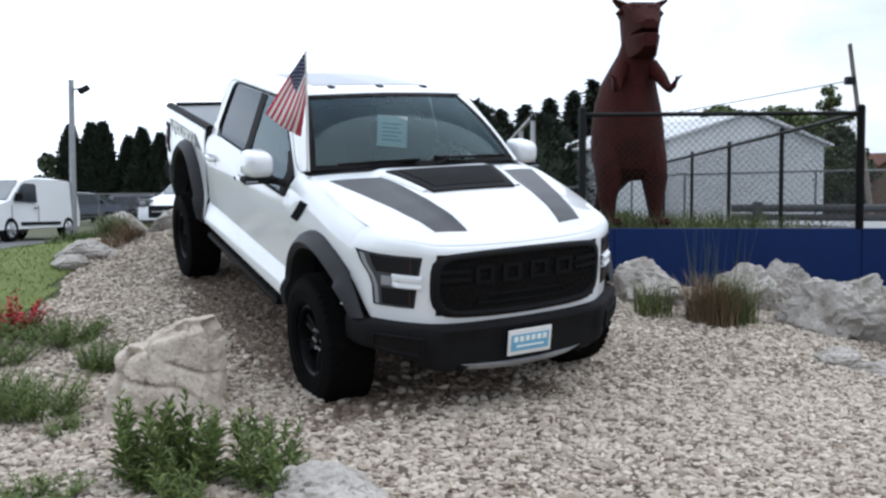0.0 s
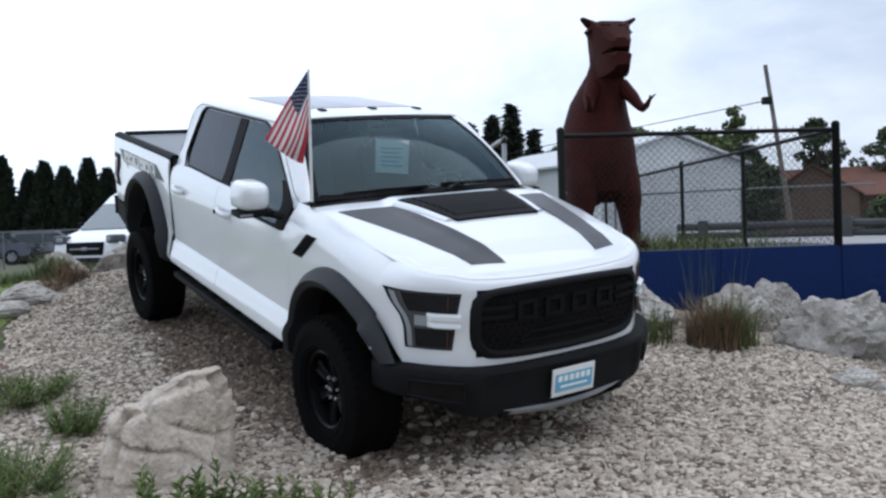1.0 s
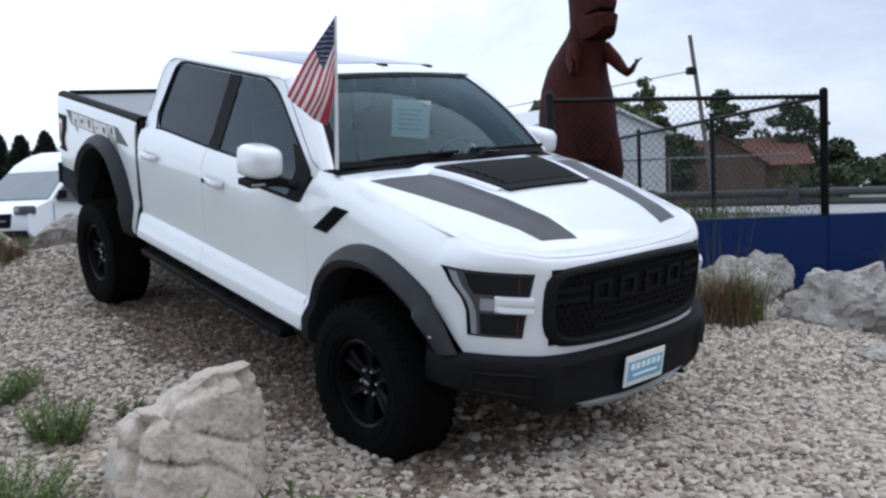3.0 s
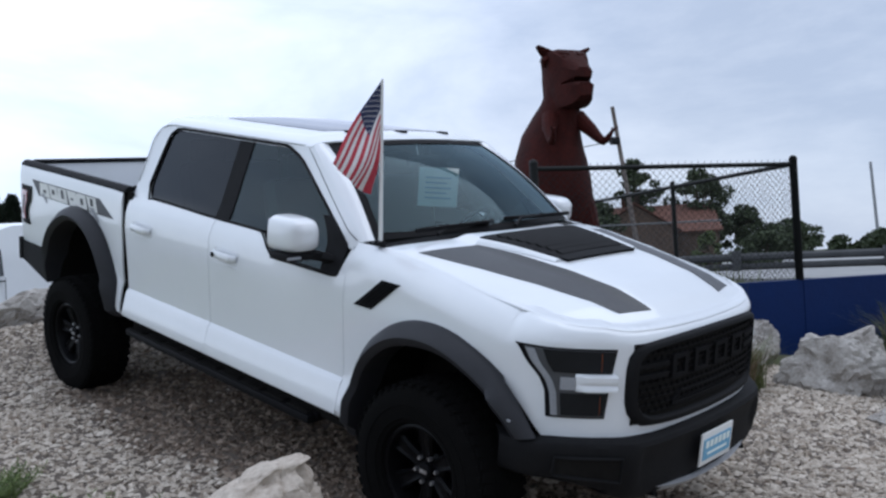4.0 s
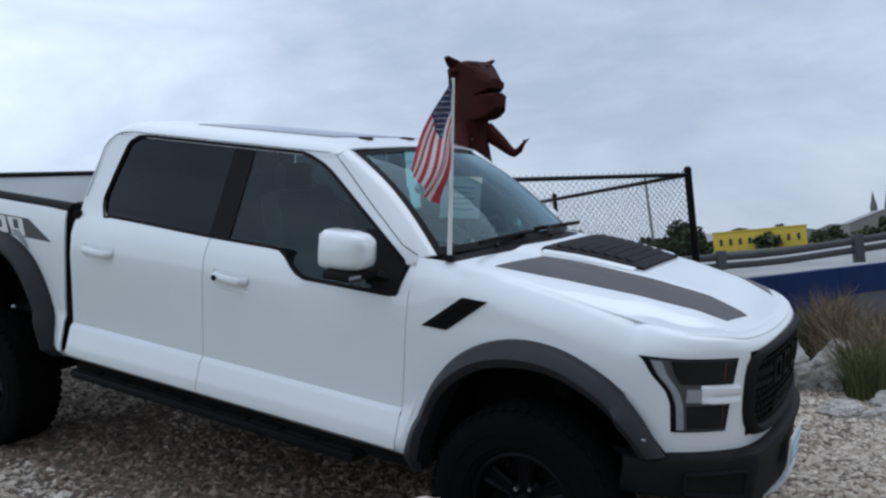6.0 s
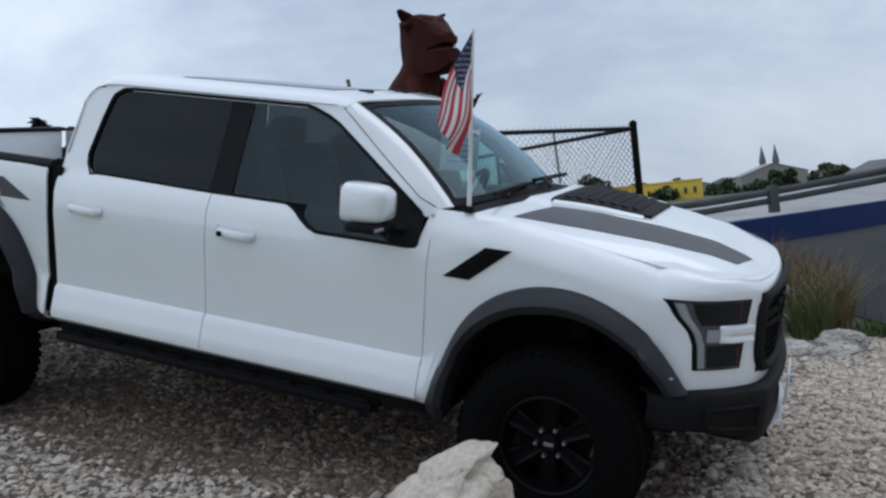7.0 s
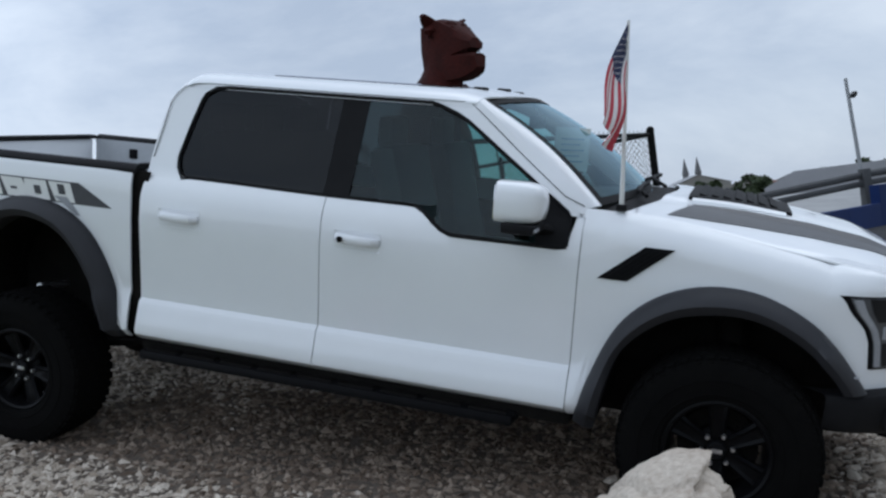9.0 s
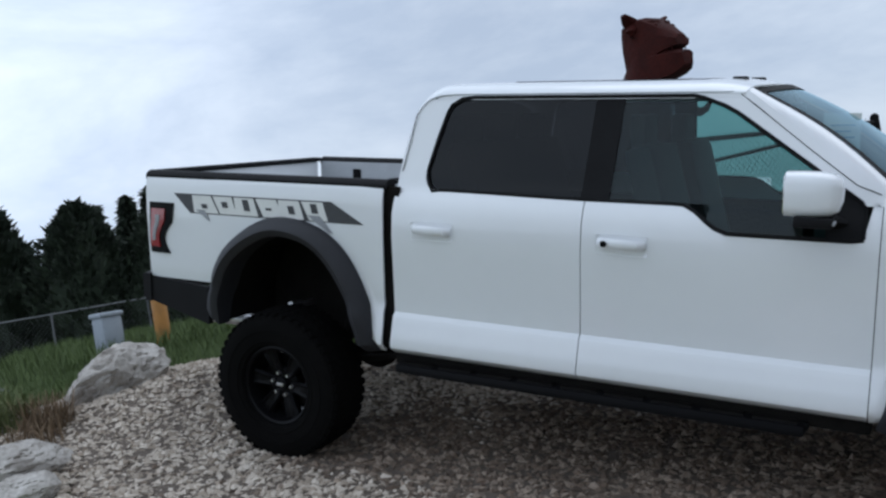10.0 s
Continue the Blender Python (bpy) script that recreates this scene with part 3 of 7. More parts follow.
    tube(bm, [(-0.70, side * (half(-0.72, 1.42) + 0.002), 1.435)] + [(ip(z, A_OUT) - 0.055, side * (ip(z, SIDE) + 0.001), z) for z in span(1.47, 1.87, 8)] + [(x, side * 0.7655, 1.867) for x in span(-1.36, -2.78, 10)] + [(-2.86, side * 0.769, 1.860), (-2.925, side * 0.777, 1.842), (-2.963, side * 0.789, 1.807), (-2.992, side * 0.806, 1.757), (-3.005, side * 0.845, 1.63), (-3.03, side * 0.897, 1.46)], 0.0022, 6)
    part("roof_seam", bm, M_GRILLE, truck)
    # side glass
    bm = bmesh.new()
    pane(bm, side, span(1.362, 1.848, 14), lambda z: (ip(z, WIN_REAR) + 0.012, -2.010 + 0.04 * (z - 1.36)), 10, -0.010, single=True)
    g1 = part("rear_side_window", bm, M_PRIVACY, truck, "dark privacy glass")
    g1.visible_shadow = False
    bm = bmesh.new()
    def front_edge(z):
        return (max(-1.868 + 0.045 * (z - 1.36), -9), min(ip(z, WIN_FRONT) - 0.015, -0.86))
    pane(bm, side, span(1.362, 1.846, 14), front_edge, 12, -0.010, single=True)
    # the dropped corner of the glass below the belt line
    def low(u, v):
        x = -1.40 + 0.54 * u
        z = sill(x) + 0.006 + (1.362 - sill(x) - 0.006) * v
        return Vector((x, side * (ip(z, SIDE) - 0.012), z))
    sheet(bm, low, span(0, 1, 12), span(0, 1, 4))
    g2 = part("front_side_window", bm, M_GLASS, truck, "lightly tinted green glass")
    g2.visible_shadow = False
    # black B-pillar, window surround and mirror sail
    bm = bmesh.new()
    pane(bm, side, span(1.360, 1.85, 8), lambda z: (-2.010 + 0.04 * (z - 1.36), -1.868 + 0.045 * (z - 1.36)), 6, -0.004)
    part("door_pillar", bm, M_BLACK, truck, "black pillar between the doors")
    bm = bmesh.new()
    edge = [(-0.752, 1.25), (-0.752, 1.37)] + [(ip(z, WIN_FRONT) - 0.004, z) for z in span(1.40, 1.84, 14)] + [(x, 1.852) for x in span(-1.52, -2.66, 14)] + [(ip(z, WIN_REAR) + 0.005, z) for z in span(1.845, 1.40, 14)] + [(-2.83, 1.362)] + [(x, sill(x) + 0.002) for x in span(-2.78, -0.80, 40)]
    tube(bm, [(x, side * (ip(z, SIDE) + 0.001), z) for x, z in edge + edge[:1]], (0.006, 0.011), 6, close=False)
    part("window_trim", bm, M_BLACK, truck, "black rubber window trim")
    bm = bmesh.new()
    def sail(u, v):
        z = 1.245 + 0.275 * v
        a, b = -0.90 - 0.13 * v ** 2, min(-0.752, ip(z, WIN_FRONT) - 0.004) if z > 1.36 else -0.752
        x = a + (max(b, a + 0.005) - a) * u
        return Vector((x, side * (ip(z, SIDE) - 0.003), z))
    slab(bm, sail, span(0, 1, 6), span(0, 1, 10), (0, -side * 0.02, 0))
    part("mirror_sail", bm, M_BLACK, truck, "black triangular mirror mount")
    # door mirror
    bm = bmesh.new()
    def shell(a, b):
        # a: round the mirror, b: across its depth
        ca, sa = math.cos(a), math.sin(a)
        sq = lambda t: math.copysign(abs(t) ** 0.48, t)
        w, h = 0.102, 0.088
        k = [1.0, 1.02, 1.0, 0.93, 0.72, 0.25][b]
        d = [-0.120, -0.06, 0.00, 0.05, 0.085, 0.098][b]
        return Vector((-0.925 + d - 0.0 * sa, side * (1.125 + w * k * sq(ca) * (1 - 0.10 * max(0, sa))), 1.444 + h * k * sq(sa) + (0.006 if sa > 0 else 0)))
    g = [[bm.verts.new(shell(2 * math.pi * k / 32, b)) for k in range(32)] for b in range(6)]
    for b in range(5):
        for k in range(32):
            bm.faces.new((g[b][k], g[b][(k + 1) % 32], g[b + 1][(k + 1) % 32], g[b + 1][k]))
    bm.faces.new(g[5])
    bm.faces.new(g[0][::-1])
    mir = part("mirror_cap", bm, M_PAINT, truck, "white door mirror cap", angle=60)
    bm = bmesh.new()
    box(bm, (-0.93, side * 1.122, 1.338), (0.15, 0.245, 0.042), 0.014)
    tube(bm, [(-0.93, side * 1.08, 1.335), (-0.90, side * 1.00, 1.325), (-0.86, side * 0.93, 1.31)], [(0.05, 0.024), (0.05, 0.024), (0.055, 0.03)], 10)
    part("mirror_arm", bm, M_BLACK, truck, "black mirror arm and base")
    bm = bmesh.new()
    box(bm, (-1.046, side * 1.125, 1.447), (0.006, 0.19, 0.15), 0.002)
    part("mirror_glass", bm, M_CHROME, mir)
    bm = bmesh.new()
    box(bm, (-0.885, side * 1.195, 1.338), (0.075, 0.085, 0.014), 0.004)
    part("mirror_lamp", bm, M_GREYVINYL, mir)
    # bed side with its wheel opening
    bm = bmesh.new()
    flank(bm, side, span(-4.86, -3.105, 60), lambda x: max(0.47 if x > -4.25 else 0.74, (arch_top(x, R_OUT) or 0.46) - 0.03), lambda x: 1.385, 22)
    bedside = part("bed_side", bm, M_PAINT, truck)
    # flares
    for out, inn, nm in ((F_OUT, F_IN, "front_flare"), (R_OUT, R_IN, "rear_flare")):
        bm = bmesh.new()
        def band(i, v):
            a, b = out[i], inn[i]
            k = [0.0, 0.0, 0.12, 0.45, 0.62, 0.66, 0.9, 1.0, 1.0][v]
            x, z = a[0] + (b[0] - a[0]) * k, a[1] + (b[1] - a[1]) * k
            w = half(x, min(z, 1.25)) if nm == "front_flare" and x < 0.36 else ip(min(z, 1.2), BEDSIDE) - (0.03 * max(0, x - 0.2) / 0.3)
            end = min(1, i / 5, (39 - i) / 5)
            o = [-0.012, 0.012, 0.05, 0.088, 0.098, 0.094, 0.082, 0.07, -0.10][v]
            return Vector((x, side * (min(w, 1.0) + o * (0.55 + 0.45 * end)), z))
        sheet(bm, band, list(range(40)), list(range(9)))
        fl = part(nm, bm, M_FLARE, truck, "dark grey wheel-arch flare", angle=30)
        if nm == "front_flare":
            bm = bmesh.new()
            box(bm, (0.505, side * 1.055, 0.862), (0.018, 0.008, 0.010), 0.003)
            part("marker", bm, M_GREYVINYL, fl, "small clear side marker")
        # black inner liner
        bm = bmesh.new()
        sheet(bm, lambda i, v: Vector((inn[i][0], side * (0.95 - 0.45 * v), inn[i][1] + 0.012)), list(range(40)), span(0, 1, 3))
        sheet(bm, lambda i, v: Vector((inn[i][0], side * 0.50, inn[i][1] + 0.012 - (inn[i][1] - 0.40) * v)), list(range(40)), span(0, 1, 3))
        part("wheel_liner", bm, M_UNDER, truck)
    # quarter decal: charcoal blade with pale blocks in place of the lettering
    bm = bmesh.new()
    pane(bm, side, span(1.165, 1.283, 6), lambda z: (-4.62 + (1.283 - z) * 1.1, -3.44 + (1.283 - z) * 1.85), 24, 0.0025, 0.002)
    decal = part("quarter_decal", bm, M_STRIPE, bedside, "charcoal decal blade with pale blocks")
    for k in range(6):
        bm = bmesh.new()
        x0 = -4.47 + 0.165 * k
        pane(bm, side, span(1.172, 1.276, 4), lambda z: (x0 + (1.276 - z) * (0.55 if k % 2 else 0.15), x0 + 0.148 + (1.276 - z) * (0.35 if k % 3 else 0.6)), 4, 0.005, 0.002)
        part("decal_block", bm, M_WHITE, bedside)
        bm = bmesh.new()
        pane(bm, side, span(1.200 + 0.012 * (k % 2), 1.226 + 0.020 * (k % 3), 3), lambda z: (x0 + 0.062 + (1.268 - z) * 0.3, x0 + 0.105 + (1.268 - z) * 0.3), 3, 0.008, 0.002)
        part("decal_counter", bm, M_STRIPE, bedside)
    bm = bmesh.new()
    pane(bm, side, span(1.105, 1.20, 5), lambda z: (-3.60 + (1.20 - z) * 1.55, -3.515 + (1.20 - z) * 0.95), 3, 0.006, 0.002)
    part("decal_slash", bm, M_GREYVINYL, bedside)
    bm = bmesh.new()
    pane(bm, side, span(1.125, 1.19, 4), lambda z: (-4.44 + (1.19 - z) * 1.5, -4.37 + (1.19 - z) * 0.6), 3, 0.006, 0.002)
    part("decal_slash", bm, M_GREYVINYL, bedside)
    # tail lamp
    bm = bmesh.new()
    def lamp(u, v):
        z = 0.90 + 0.32 * v
        a = -4.875
        b = -4.625 - 0.055 * math.sin(min(1, v * 1.6) * math.pi) - 0.05 * (1 - v)
        x = a + (b - a) * u
        return Vector((x, side * (ip(z, BEDSIDE) + 0.012 - 0.02 * (1 - u) ** 3), z))
    slab(bm, lamp, span(0, 1, 8), span(0, 1, 14), (0, -side * 0.03, 0))
    tl = part("tail_lamp", bm, M_GRILLE, truck, "black-bordered red tail lamp")
    bm = bmesh.new()
    slab(bm, lambda u, v: lamp(0.25 + 0.5 * u, 0.12 + 0.76 * v) + Vector((0, side * 0.006, 0)), span(0, 1, 6), span(0, 1, 10), (0, -side * 0.012, 0))
    part("red_lens", bm, M_REDLENS, tl, "red lens")
    bm = bmesh.new()
    slab(bm, lambda u, v: lamp(0.44 + 0.14 * u, 0.25 + 0.5 * v) + Vector((0, side * 0.010, 0)), span(0, 1, 3), span(0, 1, 6), (0, -side * 0.012, 0))
    part("clear_lens", bm, M_GREYVINYL, tl, "pale reversing lens")
    # black bed rail cap
    bm = bmesh.new()
    slab(bm, lambda x, v: Vector((x, side * (0.875 + 0.10 * v), 1.388 + 0.028 * math.sin(math.pi * min(1, v * 1.02)) ** 0.6)), span(-4.87, -3.09, 20), span(0, 1, 8), (0, 0, -0.03))
    part("bed_rail_cap", bm, M_BLACK, truck, "black plastic bed rail cap")
    # inner bed wall
    bm = bmesh.new()
    box(bm, (-3.98, side * 0.865, 1.245), (1.74, 0.02, 0.27))
    inner_wall = part("bed_inner_wall", bm, M_BED, truck)
    for x in (-3.32, -3.56, -4.5):
        bm = bmesh.new()
        box(bm, (x, side * 0.853, 1.29), (0.075, 0.014, 0.075), 0.01)
        part("tie_down", bm, M_GRILLE, inner_wall, "black tie-down pocket")
    # running board
    bm = bmesh.new()
    box(bm, (-1.98, side * 0.925, 0.388), (2.10, 0.16, 0.055), 0.022)
    for x in (-0.95, -1.9, -2.85):
        box(bm, (x, side * 0.83, 0.40), (0.06, 0.24, 0.04), 0.01)
    step = part("running_board", bm, M_GRILLE, truck, "black ribbed running board")
    for k in range(9):
        bm = bmesh.new()
        box(bm, (-2.90 + 0.23 * k, side * 0.93, 0.418), (0.19, 0.11, 0.008), 0.003)
        part("tread_pad", bm, M_UNDER, step)
    # lower sill, dark
    bm = bmesh.new()
    box(bm, (-1.87, side * 0.86, 0.435), (2.4, 0.13, 0.09), 0.02)
    part("sill", bm, M_UNDER, truck)
    # headlamp on the rounded nose corner
    def face(y, z, out=0.0):
        a = abs(y)
        x = nose_x(a) - 0.05 * (z - 1.0) if a < 0.955 else 0.36
        i = int(np.argmin(abs(NOSE[:, 1] - a)))
        i = min(max(i, 1), 58)
        t = NOSE[i + 1] - NOSE[i - 1]
        nrm = Vector((-t[1], t[0])).normalized()
        if nrm.x < 0:
            nrm = -nrm
        return Vector((x + nrm.x * out, side * (a + max(0, nrm.y if nrm.y > 0 else -nrm.y) * out), z))
    L_TOP, L_BOT = 1.176, 0.862
    def outer(z):  # edge next to the fender
        return ip(z, [(0.862, 0.872), (0.98, 0.878), (1.035, 0.890), (1.105, 0.918), (1.176, 0.932)])
    def inner(z):  # edge next to the grille
        return ip(z, [(0.862, 0.690), (1.04, 0.672), (1.176, 0.652)])
    bm = bmesh.new()
    slab(bm, lambda u, v: face(outer(L_BOT + (L_TOP - L_BOT) * v) * (1 - u) + inner(L_BOT + (L_TOP - L_BOT) * v) * u, L_BOT + (L_TOP - L_BOT) * v, 0.004), span(0, 1, 14), span(0, 1, 12), (-0.03, 0, 0))
    hl = part("headlamp", bm, M_GRILLE, truck, "black C-shaped headlamp")
    bm = bmesh.new()
    def lens(z0, z1, y0, y1):
        def f(u, v):
            z = z0 + (z1 - z0) * v
            y = (outer(z) - y0) * (1 - u) + (inner(z) + y1) * u
            return face(y, z, 0.010)
        sheet(bm, f, span(0, 1, 10), span(0, 1, 6))
    lens(1.068, 1.166, 0.042, 0.010)
    lens(0.876, 0.976, 0.036, 0.010)
    part("lamp_lens", bm, M_DARKLENS, hl, "smoked projector lens")
    bm = bmesh.new()
    slab(bm, lambda u, v: face((outer(0.870 + 0.298 * v) - 0.010) * (1 - u) + (inner(0.870 + 0.298 * v) + 0.008) * u, 0.870 + 0.298 * v, 0.0065), span(0, 1, 14), span(0, 1, 12), (-0.01, 0, 0))
    part("bezel", bm, M_BEZEL, hl, "grey lamp bezel")
    bm = bmesh.new()
    def rim(z0, z1, w0, w1):
        def f(u, v):
            z = z0 + (z1 - z0) * v
            y = outer(z) - w0 - (w1 - w0) * u
            return face(y, z, 0.014)
        slab(bm, f, span(0, 1, 4), span(0, 1, 14), (-0.008, 0, 0))
    rim(0.875, 1.163, 0.012, 0.026)
    part("light_strip", bm, M_GREYVINYL, hl, "grey running-light strip")
    bm = bmesh.new()
    slab(bm, lambda u, v: face(0.838 - 0.042 * u, 0.992 + 0.055 * v, 0.012), span(0, 1, 4), span(0, 1, 4), (-0.01, 0, 0))
    part("reflector", bm, M_GREYVINYL, hl, "bright reflector")
    for z0, z1 in ((1.075, 1.16), (0.88, 0.968)):
        bm = bmesh.new()
        slab(bm, lambda u, v: face(0.712, z0 + (z1 - z0) * v, 0.008) + Vector((0.0035 * u, 0, 0)), span(0, 1, 3), span(0, 1, 4), (0, -side * 0.001, 0))
        part("amber_reflector", bm, M_AMBER, hl, "amber side reflector")
    bm = bmesh.new()
    slab(bm, lambda u, v: face(0.790 - 0.135 * u, 0.985 + 0.080 * v, 0.012 + (0.024 - 0.010 * math.exp(-((v - 0.42) / 0.10) ** 2)) * min(1, 4 * math.sin(math.pi * v)) * min(1, 5 * u + 0.2)), span(0, 1, 12), span(0, 1, 12), (-0.03, 0, 0))
    part("lamp_clamp", bm, M_PAINT, hl, "white body-coloured clamp across the lamp")
    # fog lamp pocket in the bumper
    bm = bmesh.new()
    def pocket(u, v):
        y = 0.675 + 0.235 * u
        x = float(np.interp(y, BUMP[::-1, 1], BUMP[::-1, 0]))
        return Vector((x + 0.002, side * (y + 0.002), 0.592 + 0.034 * u + (0.112 - 0.030 * u) * v))
    slab(bm, pocket, span(0, 1, 8), span(0, 1, 4), (-0.03, 0, 0))
    fog = part("fog_pocket", bm, M_UNDER, truck, "recessed black fog lamp pocket")
    bm = bmesh.new()
    rim_uv = [(0, 0), (1, 0), (1, 1), (0, 1), (0, 0)]
    edge_uv = [(a[0] + (b[0] - a[0]) * k / 6, a[1] + (b[1] - a[1]) * k / 6) for a, b in zip(rim_uv, rim_uv[1:]) for k in range(6)]
    tube(bm, [pocket(u, v) + Vector((0.004, 0, 0)) for u, v in edge_uv + edge_uv[:1]], 0.008, 6, close=False)
    part("pocket_rim", bm, M_BLACK, fog)
    # tow hook
    bm = bmesh.new()
    tube(bm, [(0.80, side * 0.44, 0.52), (0.895, side * 0.44, 0.515), (0.91, side * 0.44, 0.49), (0.84, side * 0.44, 0.48)], 0.016, 8)
    part("tow_hook", bm, M_GRILLE, truck)
    # wiper
    bm = bmesh.new()
    if side < 0:
        tube(bm, [(-0.46, -0.55, 1.478), (-0.52, -0.40, 1.500), (-0.50, -0.05, 1.512)], 0.010, 6)
        box(bm, (-0.505, -0.38, 1.505), (0.018, 0.62, 0.022), 0.004, Matrix.Rotation(0.06, 3, "Z"))
    else:
        tube(bm, [(-0.42, 0.05, 1.49), (-0.50, 0.20, 1.515), (-0.52, 0.52, 1.51)], 0.010, 6)
        box(bm, (-0.515, 0.38, 1.512), (0.018, 0.60, 0.022), 0.004, Matrix.Rotation(-0.05, 3, "Z"))
    part("wiper", bm, M_BLACK, truck)

# nose: white fascia round the grille
bm = bmesh.new()
def fascia(i, v):
    s = 1 if i < 60 else -1
    p = NOSE[i] if i < 60 else NOSE[118 - i]
    k_ = i if i < 60 else 118 - i
    q, w = NOSE_IN[k_], JOIN[k_]
    top = hood_z(q[0], q[1] + 0.039 * w ** 8) + 0.0010 - 0.0025 * w ** 8
    bot = max(0.762 - 0.01 * min(1, abs(p[1])), (arch_top(p[0], F_OUT) or 0.0) - 0.03)
    z = bot + (top - bot) * min(1, v)
    rh = 0.15 - 0.085 * sstep(0, 20, k_)
    k = max(0, (z - (top - rh)) / rh) ** 2.4
    if v > 1:
        z, k = z - 0.005, 1.3
    lean = 0.05 * (z - 1.0) * NOSE_N[k_][0] * (1 - w)
    tuck = (ip(min(z, 1.2), SIDE) - 0.9955) * w
    return Vector((p[0] - lean - (p[0] - q[0]) * k, -s * max(0.0, p[1] + tuck - (p[1] - q[1]) * k), z))
sheet(bm, fascia, list(range(119)), [0, 0.1, 0.25, 0.4, 0.5, 0.6, 0.7, 0.76, 0.82, 0.87, 0.91, 0.95, 0.98, 1.0, 2.0])
bmesh.ops.remove_doubles(bm, verts=bm.verts, dist=0.0005)
nose = part("nose_panel", bm, M_PAINT, truck)

# hood with a centre dome
bm = bmesh.new()
def hood(u, v):
    xc = -0.345 - 0.175 * u * u
    x = xc + (brow_x(0.848 * u) - xc) * v
    y = u * (0.8855 - 0.038 * (min(0.36, max(0, x)) / 0.36) ** 2)
    dome = 0.020 * sstep(0.50, 0.40, abs(y) + 0.12 * max(0, x)) * sstep(0.82, 0.5, x)
    return Vector((x, y, hood_z(x, y) + dome))
slab(bm, hood, span(-1, 1, 61), span(0, 1, 44), (0, 0, -0.012))
hoodp = part("hood", bm, M_PAINT, truck)

def on_hood(x, y, out):
    dome = 0.020 * sstep(0.50, 0.40, abs(y) + 0.12 * max(0, x)) * sstep(0.82, 0.5, x)
    return Vector((x, y, hood_z(x, y) + dome + out))

for side in (-1, 1):
    bm = bmesh.new()
    def stripe(u, v):
        x = -0.335 + (0.675 + 0.335) * u
        a = 0.475 + (0.335 - 0.475) * u
        b = 0.815 + (0.53 - 0.815) * u
        y = a + (b - a) * v
        return on_hood(x + 0.05 * (1 - v) * u + 0.10 * (1 - v) * (1 - u), side * y, 0.003)
    slab(bm, stripe, span(0, 1, 30), span(0, 1, 10), (0, 0, -0.002))
    part("hood_stripe", bm, M_STRIPE, hoodp, "charcoal hood stripe")
# louvred hood vent in black
bm = bmesh.new()
def ventf(u, v):
    x = -0.27 + 0.49 * u
    w = 0.43 - 0.12 * u
    return on_hood(x, w * (2 * v - 1), 0.014 + 0.012 * math.sin(math.pi * u) * math.sin(math.pi * v) ** 0.3)
slab(bm, ventf, span(0, 1, 16), span(0, 1, 24), (0, 0, -0.02))
part("hood_vent", bm, M_GRILLE, hoodp, "black louvred hood vent")
for k in range(7):
    bm = bmesh.new()
    u0 = 0.10 + 0.115 * k
    slab(bm, lambda u, v: ventf(u0 + 0.075 * u, 0.08 + 0.84 * v) + Vector((0, 0, 0.003 + 0.008 * (1 - u))), span(0, 1, 3), span(0, 1, 12), (0, 0, -0.008))
    part("louvre", bm, M_BLACK, hoodp)
for side in (-1, 1):
    bm = bmesh.new()
    def flank_rib(u, v):
        x = -0.25 + 0.44 * u
        w = 0.435 - 0.105 * u + 0.05 * v
        return on_hood(x, side * w, 0.004 + 0.018 * math.sin(math.pi * min(1, 0.15 + 0.85 * v)) * (1 - 0.4 * u))
    slab(bm, flank_rib, span(0, 1, 14), span(0, 1, 6), (0, 0, -0.008))
    part("hood_rib", bm, M_PAINT, hoodp)

# let the light run smoothly over the joints of hood, fenders and nose
def ease_joints(panels, reach=0.024):
    """Shared shading directions for points of neighbouring panels that lie close together."""
    pts, dirs, home = [], [], []
    for ob, count in panels:
        me = ob.data
        acc = np.zeros((len(me.vertices), 3))
        for p in list(me.polygons)[:count]:
            for i in p.vertices:
                acc[i] += np.array(p.normal) * p.area
        for i, v in enumerate(me.vertices):
            if np.linalg.norm(acc[i]) > 0:
                pts.append(np.array(v.co)), dirs.append(acc[i] / np.linalg.norm(acc[i])), home.append((ob, i))
    pts, dirs = np.array(pts), np.array(dirs)
    fresh = {}
    for k, (ob, i) in enumerate(home):
        near = (np.abs(pts - pts[k]).max(axis=1) < reach) & (dirs @ dirs[k] > 0.35)
        d = dirs[near].sum(axis=0)
        fresh.setdefault(ob, {})[i] = d / np.linalg.norm(d)
    for ob, table in fresh.items():
        me = ob.data
        me.normals_split_custom_set_from_vertices([tuple(table[i]) if i in table else tuple(v.normal) for i, v in enumerate(me.vertices)])


ease_joints([(nose, len(nose.data.polygons)), (hoodp, 60 * 43)] + [(f, 44 * 25) for f in fenders])

# cowl
bm = bmesh.new()
slab(bm, lambda u, v: Vector((-0.335 - 0.17 * u * u - 0.25 * v, 0.86 * u, hood_z(-0.42, 0.86 * u) - 0.016 + 0.014 * v)), span(-1, 1, 24), span(0, 1, 4), (0, 0, -0.03))
part("cowl", bm, M_BLACK, truck, "black plastic windshield cowl")

